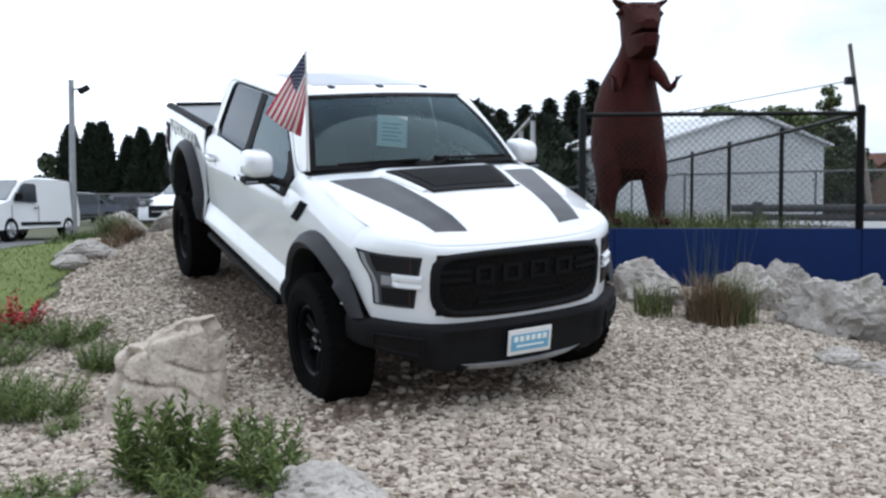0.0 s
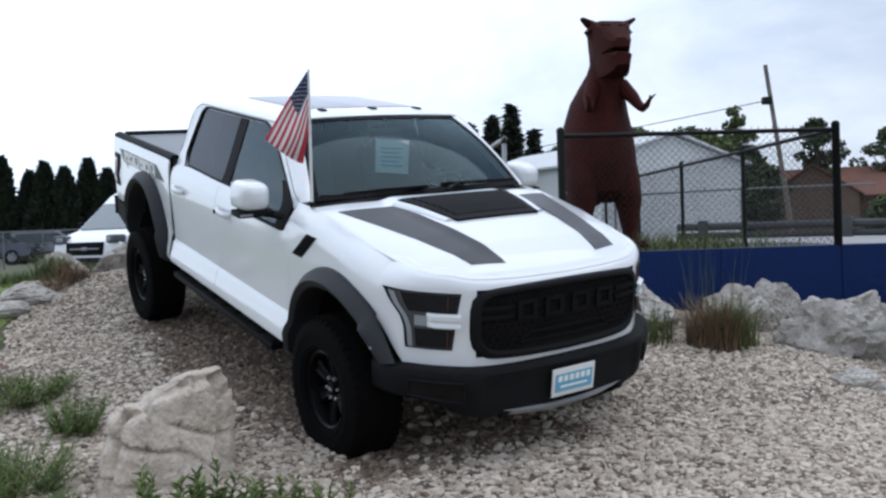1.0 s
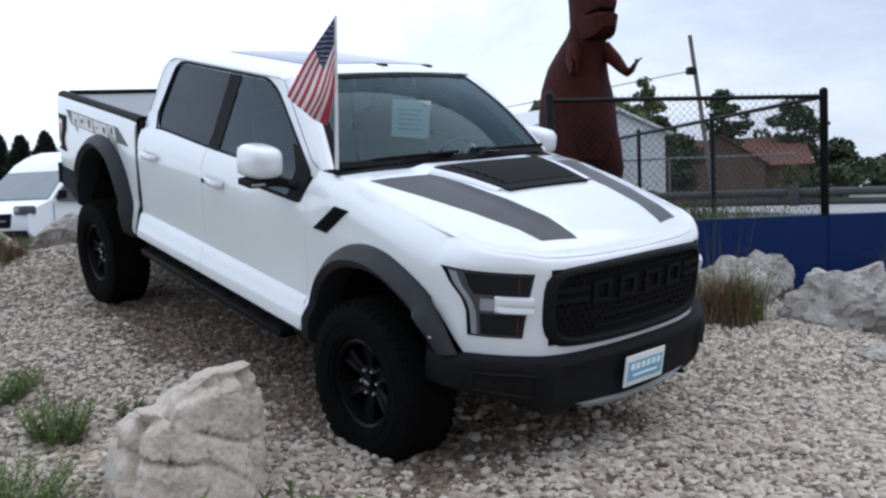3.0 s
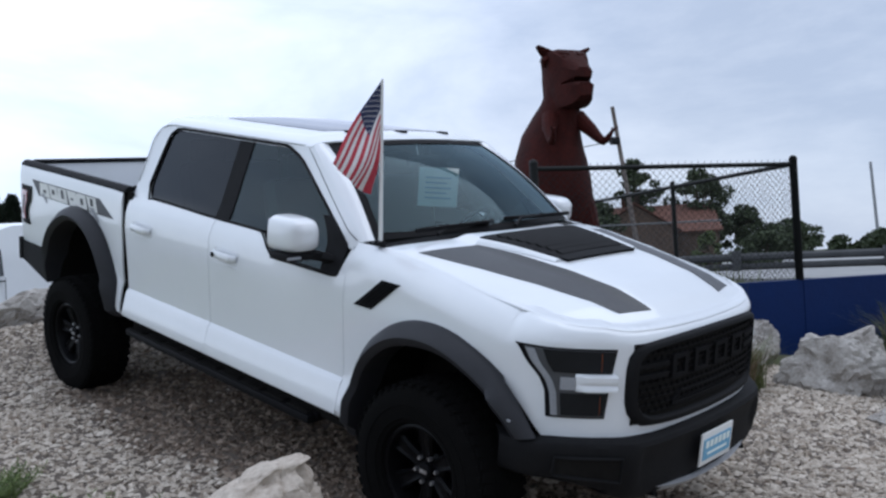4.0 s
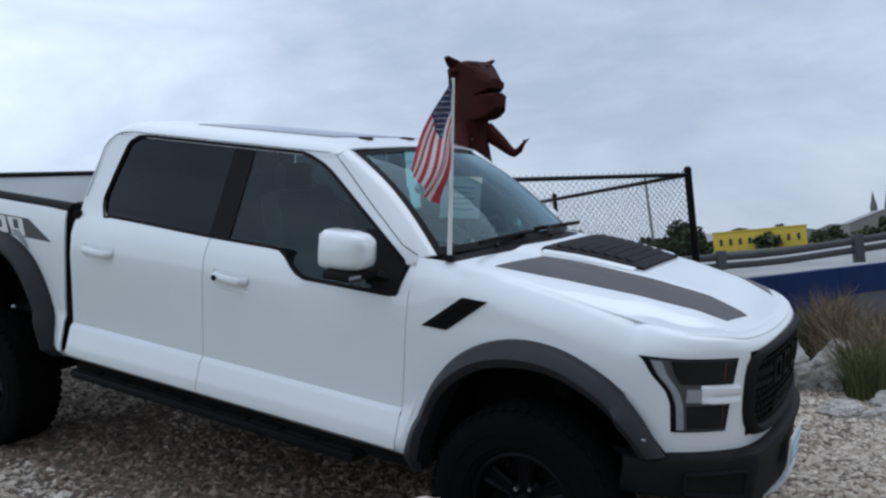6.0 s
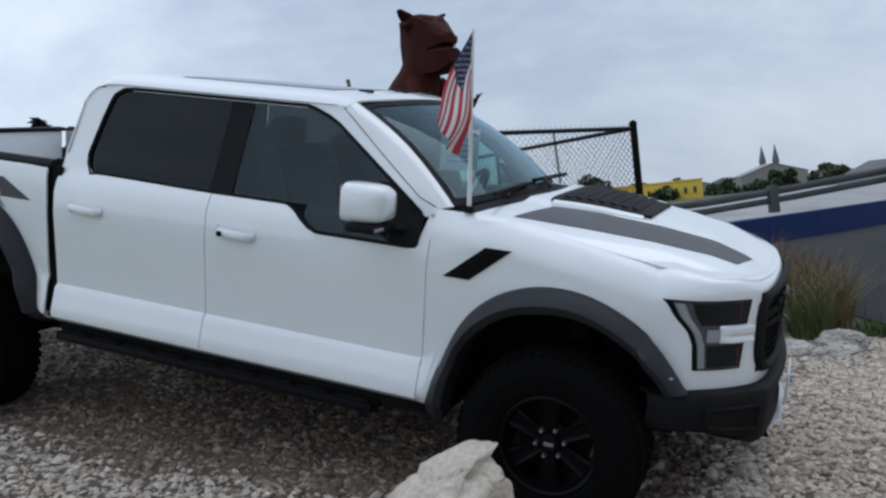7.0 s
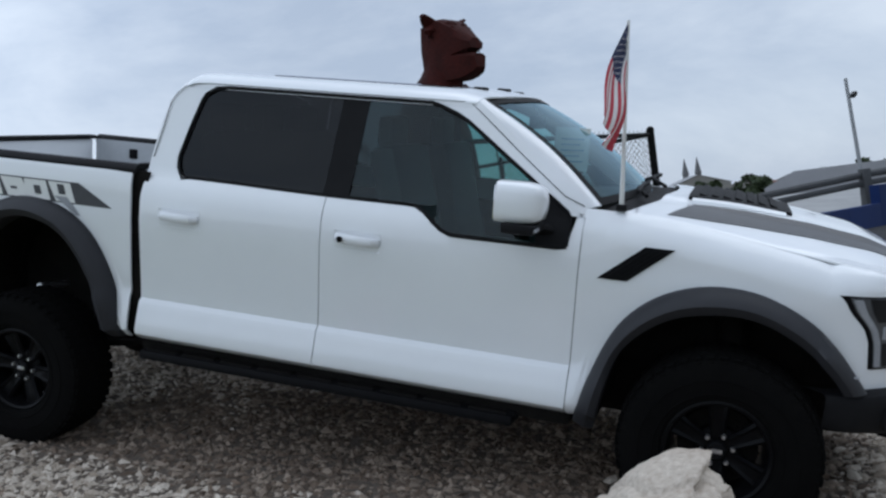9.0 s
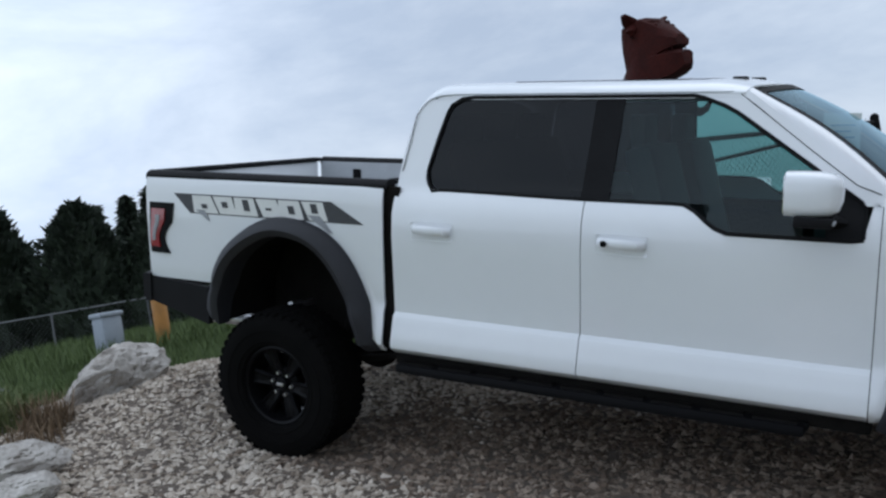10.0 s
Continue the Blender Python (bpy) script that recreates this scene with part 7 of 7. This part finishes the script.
# ---- guard rail along the road ----
rail = thing("guard_rail", "grey steel guard rail on posts behind the blue wall", "guard rail")
ra, rb = Vector((7.0, 16.0, 0)), Vector((16.0, 9.6, 0))
RAIL_Z = [(2, 1.68), (8, 1.66), (10.8, 1.62), (12.3, 1.74), (14.4, 1.95), (18, 2.05), (30, 2.1)]
d = (rb - ra).normalized()
side_v = Vector((-d.y, d.x, 0))
for lo, hi in ((1.24, 1.36), (1.40, 1.54)):
    bm = bmesh.new()
    prof = [(0.0, lo), (0.035, lo + (hi - lo) * 0.3), (0.035, lo + (hi - lo) * 0.7), (0.0, hi)]
    slab(bm, lambda u, k: ra + d * (21.8 * u - 1.8) - side_v * prof[k][0] + Vector((0, 0, prof[k][1] - 1.54 + ip((ra + d * (21.8 * u - 1.8)).x, RAIL_Z))), span(0, 1, 40), [0, 1, 2, 3], side_v * 0.02)
    part("beam", bm, M_RAIL, rail, "corrugated grey beam")
for k in range(9):
    p = ra + d * (-1.3 + 2.5 * k)
    bm = bmesh.new()
    box(bm, (p.x, p.y, ip(p.x, RAIL_Z) - 0.45), (0.16, 0.20, 1.0), 0.015, Matrix.Rotation(math.atan2(d.y, d.x), 3, "Z"))
    part("post", bm, M_RAIL, rail)

# ---- utility box and bollard behind the mound ----
ub = thing("utility_box", "grey-blue steel utility box beside the lot", "utility box", on_ground(-1.75, 17.9, 20))
bm = bmesh.new()
box(bm, (0, 0, 0.30), (0.34, 0.30, 0.60), 0.06)
part("cabinet", bm, M_UTIL, ub)
bm = bmesh.new()
box(bm, (0, 0, 0.62), (0.38, 0.34, 0.07), 0.03)
part("lid", bm, M_UTIL, ub)
bl = thing("bollard", "worn yellow steel bollard beside the lot", "bollard", on_ground(-1.1, 17.4, 0))
bm = bmesh.new()
lathe(bm, [(0.0, 0.98), (0.07, 0.96), (0.105, 0.90), (0.11, 0.0), (0.0, 0.0)], 20, "z")
part("post", bm, M_YPOST, bl)


# ---- plants ----
def blades(n, h, spread, seed, lean=0.5, width=0.006, seg=4):
    """A tuft of arching grass blades."""
    rng = np.random.RandomState(seed)
    V, F = [], []
    for _ in range(n):
        a, r = rng.uniform(0, 2 * math.pi), spread * math.sqrt(rng.uniform(0, 1)) * 0.35
        hh, ll = h * rng.uniform(0.55, 1.1), lean * rng.uniform(0.2, 1.1)
        b = rng.uniform(0, 2 * math.pi)
        dx, dy = math.cos(b), math.sin(b)
        x0, y0 = r * math.cos(a), r * math.sin(a)
        base = len(V)
        for k in range(seg + 1):
            t = k / seg
            o = ll * hh * t ** 2
            w = width * (1 - t * 0.85)
            cx, cy, cz_ = x0 + dx * o, y0 + dy * o, hh * (t - 0.25 * ll * t * t)
            V.append((cx - dy * w, cy + dx * w, cz_))
            V.append((cx + dy * w, cy - dx * w, cz_))
        for k in range(seg):
            F.append((base + 2 * k, base + 2 * k + 1, base + 2 * k + 3, base + 2 * k + 2))
    return V, F


def tuft(x, y, h, spread, n, seed, mat, label, lean=0.5, width=0.006, name="grass_tuft"):
    V, F = blades(n, h, spread, seed, lean, width)
    ob = new(name, soup(name, V, F, mat))
    ob.matrix_world = Matrix.Translation((x, y, ground_z(x, y) - 0.01))
    return tagged(ob, label, "grass", "grass tufts")


def weed(x, y, h, stems, seed, mat=None, label="leafy green weed growing through the gravel", leaf=0.085, spread=0.16):
    """Upright stems with whorls of narrow leaves."""
    rng = random.Random(seed)
    t = thing("weed", label, "plant", Matrix.Translation((x, y, ground_z(x, y))), group="weeds in the gravel")
    bm = bmesh.new()
    V, F = [], []
    for _ in range(stems):
        a, r = rng.uniform(0, 2 * math.pi), spread * math.sqrt(rng.random())
        hh = h * rng.uniform(0.5, 1.05)
        p0 = Vector((r * math.cos(a), r * math.sin(a), 0))
        p1 = p0 + Vector((rng.uniform(-0.25, 0.25) * hh, rng.uniform(-0.25, 0.25) * hh, hh))
        rod(bm, p0, p1, 0.004, 0.002, 5, False)
        n = int(10 + hh * 60)
        for k in range(n):
            q = k / n
            c = p0.lerp(p1, 0.12 + 0.88 * q)
            ang = k * 2.4
            el = rng.uniform(0.1, 0.8) + 0.5 * q
            d = Vector((math.cos(ang) * math.cos(el), math.sin(ang) * math.cos(el), math.sin(el)))
            s = d.cross(Vector((0, 0, 1))).normalized()
            L = leaf * rng.uniform(0.6, 1.2) * (1.1 - 0.55 * q)
            w = L * 0.16
            b = len(V)
            up = d.cross(s)
            V += [c, c + d * L * 0.5 + s * w - up * L * 0.05, c + d * L - Vector((0, 0, L * 0.18)), c + d * L * 0.5 - s * w - up * L * 0.05]
            F.append((b, b + 1, b + 2, b + 3))
    part("stem", bm, M_WEED, t, smooth=False, recalc=False)["kind"] = "stuff"
    part("leaves", soup("leaves", [tuple(v) for v in V], F, mat or M_WEED), None, t)


def shrub(x, y, r, h, seed, n=1600, mat=None, label="low feathery green plant in the gravel", leaf=0.045):
    """A mound of thin sprigs with narrow leaves that point up and outward."""
    rng = random.Random(seed)
    t = thing("shrub", label, "plant", Matrix.Translation((x, y, ground_z(x, y))), group="low plants in the gravel")
    bm = bmesh.new()
    V, F = [], []
    sprigs = max(14, n // 26)
    for k in range(sprigs):
        a, q = rng.uniform(0, 2 * math.pi), math.sqrt(rng.random())
        base = Vector((0.55 * r * q * math.cos(a), 0.55 * r * q * math.sin(a), 0))
        hh = h * rng.uniform(0.6, 1.15) * (1 - 0.35 * q)
        tip = base + Vector((0.5 * r * q * math.cos(a) + rng.uniform(-0.05, 0.05), 0.5 * r * q * math.sin(a) + rng.uniform(-0.05, 0.05), hh))
        rod(bm, base, tip, 0.0035, 0.0015, 4, False)
        for i in range(24):
            u = 0.08 + 0.92 * i / 23
            c = base.lerp(tip, u)
            ang, el = i * 2.4 + k, rng.uniform(0.1, 1.0)
            d = Vector((math.cos(ang) * math.cos(el), math.sin(ang) * math.cos(el), math.sin(el)))
            sd = d.cross(Vector((0, 0, 1))).normalized()
            L = leaf * rng.uniform(0.7, 1.5) * (1.15 - 0.5 * u)
            w = L * (0.13 if mat is None else 0.32)
            b = len(V)
            V += [c, c + d * L * 0.5 + sd * w, c + d * L - Vector((0, 0, L * 0.12)), c + d * L * 0.5 - sd * w]
            F.append((b, b + 1, b + 2, b + 3))
    part("stem", bm, M_WEED, t, smooth=False, recalc=False)["kind"] = "stuff"
    V = [(v[0], v[1], max(v[2], 0.0)) for v in V]
    part("leaves", soup("leaves", V, F, mat or M_WEED), None, t)


weed(-1.44, 4.36, 0.46, 16, 1, leaf=0.115)
weed(-1.20, 4.42, 0.44, 16, 12, leaf=0.11)
weed(-0.92, 4.42, 0.36, 14, 2, leaf=0.10, spread=0.2)
weed(-1.30, 4.18, 0.26, 14, 3, leaf=0.10, spread=0.22)
weed(-0.80, 4.22, 0.24, 12, 15, leaf=0.09, spread=0.2)
weed(-1.20, 5.02, 0.12, 6, 4, leaf=0.075)
weed(-1.02, 4.95, 0.12, 5, 14, leaf=0.075)
shrub(-2.48, 6.35, 0.23, 0.30, 5, 1500)
shrub(-3.05, 7.05, 0.40, 0.26, 6, 2400)
shrub(-2.55, 5.45, 0.40, 0.30, 7, 2800)
shrub(-2.95, 5.55, 0.42, 0.34, 17, 2800)
shrub(-3.55, 7.35, 0.30, 0.34, 8, 900, M_FLOWER, "low clump of red flowers at the gravel edge", 0.05)
shrub(-3.55, 7.15, 0.40, 0.22, 28, 1800)
shrub(-3.35, 6.5, 0.42, 0.25, 9, 2200)
shrub(-2.1, 6.55, 0.10, 0.16, 10, 300)
shrub(-2.2, 5.15, 0.16, 0.12, 19, 400)
shrub(-1.95, 4.20, 0.26, 0.14, 20, 900)
shrub(-2.25, 4.10, 0.26, 0.14, 21, 900)
for k, (x, y, h, n, m) in enumerate(((2.60, 8.08, 0.50, 260, M_TUFT), (2.74, 8.2, 0.50, 220, M_TUFT), (2.40, 8.08, 0.52, 300, M_DRY), (2.50, 8.02, 0.44, 260, M_DRY), (3.95, 7.25, 0.62, 420, M_TUFT), (4.3, 7.5, 0.75, 420, M_DRY), (4.6, 7.4, 0.80, 360, M_DRY), (4.9, 7.9, 0.70, 300, M_TUFT), (4.95, 8.2, 0.78, 420, M_DRY), (5.3, 8.45, 0.75, 420, M_DRY), (5.6, 8.1, 0.70, 360, M_DRY), (5.1, 8.75, 0.70, 360, M_TUFT), (5.75, 8.75, 0.66, 360, M_DRY), (5.35, 7.75, 0.55, 360, M_TUFT),
                                      (-3.95, 10.75, 0.36, 260, M_TUFT), (-3.72, 10.55, 0.26, 260, M_DRY), (-4.1, 11.0, 0.36, 240, M_TUFT), (-3.82, 10.35, 0.2, 140, M_DRY), (1.95, 8.2, 0.4, 160, M_TUFT))):
    tuft(x, y, h, 0.5, n, 300 + k, m, "tall arching ornamental grass beside the boulders" if m is M_TUFT else "dry brown ornamental grass beside the boulders", 0.85)
# a few thin seed stems in front of the wall
for k in range(3):
    tuft(2.42 + 0.14 * k, 8.3, 0.92, 0.4, 12, 330 + k, M_TUFT, "thin green grass stalks against the blue wall", 0.22, 0.0035)


def meadow(name, label, region, n, h, seed, mat, w=0.008):
    rng = np.random.RandomState(seed)
    V, F = [], []
    while n > 0:
        x, y = region(rng)
        if gravel_edge(x, y) > -0.05:
            n -= 0.2
            continue
        n -= 1
        z = ground_z(x, y)
        a, hh = rng.uniform(0, 2 * math.pi), h * rng.uniform(0.5, 1.2)
        dx, dy = math.cos(a), math.sin(a)
        b = len(V)
        V += [(x - dy * w, y + dx * w, z), (x + dy * w, y - dx * w, z), (x + dx * hh * 0.5, y + dy * hh * 0.5, z + hh)]
        F.append((b, b + 1, b + 2))
    tagged(new(name, soup(name, V, F, mat)), label, "grass", kind="stuff")


meadow("lawn_grass", "short green lawn grass beside the gravel", lambda r: (r.uniform(-9, -3.2), r.uniform(5, 12.5)), 30000, 0.035, 1, M_LAWN)
meadow("rough_grass", "tall rough grass behind the mound", lambda r: (r.uniform(-5.2, 1.0), r.uniform(11.5, 16.5)), 20000, 0.17, 2, M_BLADE)
meadow("field_grass", "dark rough grass beyond the mound", lambda r: (r.uniform(-3.0, 3.6), 16.5 + 13 * r.uniform(0, 1) ** 1.5), 15000, 0.30, 6, M_BLADE, 0.014)
meadow("terrace_grass", "rough grass at the fence on the terrace", lambda r: (0.8 + 3.4 * r.uniform(0, 1) ** 1.8, 9.75 + abs(r.normal(0, 3.2))), 3200, 0.26, 3, M_TUFT)
meadow("verge_grass", "green grass in front of the blue wall", lambda r: (r.uniform(3.0, 8.5), r.uniform(5.4, 6.9) + 0.3 * abs(r.normal())), 13000, 0.13, 4, M_BLADE)

# ---- gravel stones, last ----
rs = np.random.RandomState(11)
# base shapes with twelve corners each, flattened and chipped
PHI = (1 + 5 ** 0.5) / 2
icosa = np.array([(-1, PHI, 0), (1, PHI, 0), (-1, -PHI, 0), (1, -PHI, 0), (0, -1, PHI), (0, 1, PHI), (0, -1, -PHI), (0, 1, -PHI), (PHI, 0, -1), (PHI, 0, 1), (-PHI, 0, -1), (-PHI, 0, 1)]) / 1.9
icosf = np.array([(0, 11, 5), (0, 5, 1), (0, 1, 7), (0, 7, 10), (0, 10, 11), (1, 5, 9), (5, 11, 4), (11, 10, 2), (10, 7, 6), (7, 1, 8), (3, 9, 4), (3, 4, 2), (3, 2, 6), (3, 6, 8), (3, 8, 9), (4, 9, 5), (2, 4, 11), (6, 2, 10), (8, 6, 7), (9, 8, 1)])


def scatter(x0, x1, y0, y1, per_m2, lo, hi, seed):
    r = np.random.RandomState(seed)
    n = int((x1 - x0) * (y1 - y0) * per_m2)
    xy = np.stack([r.uniform(x0, x1, n), r.uniform(y0, y1, n)], 1)
    keep = np.array([gravel_edge(x, y) > 0.02 for x, y in xy])
    xy = xy[keep]
    s = r.uniform(0, 1, len(xy)) ** 1.6 * (hi - lo) + lo
    return xy, s


OCTA = np.array([(1, 0, 0), (-1, 0, 0), (0, 1, 0), (0, -1, 0), (0, 0, 1), (0, 0, -1)]) * 1.05
OCTF = np.array([(0, 2, 4), (2, 1, 4), (1, 3, 4), (3, 0, 4), (2, 0, 5), (1, 2, 5), (3, 1, 5), (0, 3, 5)])


INV = TRUCK.inverted()


def soil_shade(x, y):
    """Share of browned stones: driven ground round the truck, its shade painted in."""
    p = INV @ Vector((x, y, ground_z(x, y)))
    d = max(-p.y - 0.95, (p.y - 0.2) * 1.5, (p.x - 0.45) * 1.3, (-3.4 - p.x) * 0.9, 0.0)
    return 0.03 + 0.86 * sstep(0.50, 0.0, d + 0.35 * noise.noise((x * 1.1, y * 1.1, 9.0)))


def stones(xy, s, seed, base, faces):
    r = np.random.RandomState(seed)
    n, m = len(xy), len(base)
    z = np.array([ground_z(x, y) for x, y in xy]) + 0.012 + s * 0.18
    v = base[None] * (1 + r.uniform(-0.36, 0.36, (n, m, 1)))
    v = v * (s[:, None, None] * np.stack([r.uniform(0.85, 1.5, n), r.uniform(0.55, 0.95, n), r.uniform(0.35, 0.75, n)], 1)[:, None, :])
    a, b = r.uniform(0, 2 * np.pi, n), r.normal(0, 0.55, n)
    ca, sa, cb, sb = np.cos(a), np.sin(a), np.cos(b), np.sin(b)
    x, y, zz = v[..., 0], v[..., 1] * cb[:, None] - v[..., 2] * sb[:, None], v[..., 1] * sb[:, None] + v[..., 2] * cb[:, None]
    v = np.stack([x * ca[:, None] - y * sa[:, None], x * sa[:, None] + y * ca[:, None], zz], 2)
    v += np.concatenate([xy, z[:, None]], 1)[:, None, :]
    f = faces[None] + m * np.arange(n)[:, None, None]
    return v.reshape(-1, 3), f.reshape(-1, 3)


for (y0, y1, per, lo, hi, seed, base, faces) in ((0.4, 2.6, 1000, 0.016, 0.034, 15, OCTA, OCTF), (2.6, 6.4, 1850, 0.013, 0.031, 5, icosa, icosf), (6.4, 11.75, 1400, 0.014, 0.034, 6, OCTA, OCTF)):
    xy, s_ = scatter(-5.0, 4.6, y0, y1, per, lo, hi, seed)
    # darker stones gather near the truck; part of this is painted shade
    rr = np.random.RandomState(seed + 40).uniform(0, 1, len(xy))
    share = np.array([soil_shade(x, y) for x, y in xy])
    brown, dust_shade = rr < 0.60 * share, (rr >= 0.60 * share) & (rr < 1.30 * share)
    for pick, mat, word in ((~brown & ~dust_shade, M_STONE, "pale warm grey crushed stones"), (dust_shade, M_DUSTSHADE, "beige crushed stones with dust and truck shade in their colour"), (brown, M_SOILSHADE, "earthy brown crushed stones with truck shade in their colour")):
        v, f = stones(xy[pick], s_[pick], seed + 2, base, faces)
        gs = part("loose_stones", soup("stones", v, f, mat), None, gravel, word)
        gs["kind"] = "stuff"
# larger single stones where the path comes nearest
shapes = []
for k in range(6):
    vv, ff = icosa * (1 + rs.uniform(-0.25, 0.25, (12, 1))) * np.array([1.15, 0.85, 0.6]), icosf
    shapes.append(soup("stone", vv, ff, M_STONE))
for k in range(300):
    x, y = rs.uniform(-3.4, 1.6), rs.uniform(4.0, 6.6)
    if gravel_edge(x, y) < 0.1:
        continue
    ob = part("stone", shapes[k % 6], None, gravel)
    r_ = rs.uniform(0.026, 0.042)
    ob.matrix_basis = Matrix.Translation((x, y, ground_z(x, y) + 0.03)) @ Euler((rs.uniform(-0.4, 0.4), rs.uniform(-0.4, 0.4), rs.uniform(0, 6.28))).to_matrix().to_4x4() @ Matrix.Scale(r_, 4)
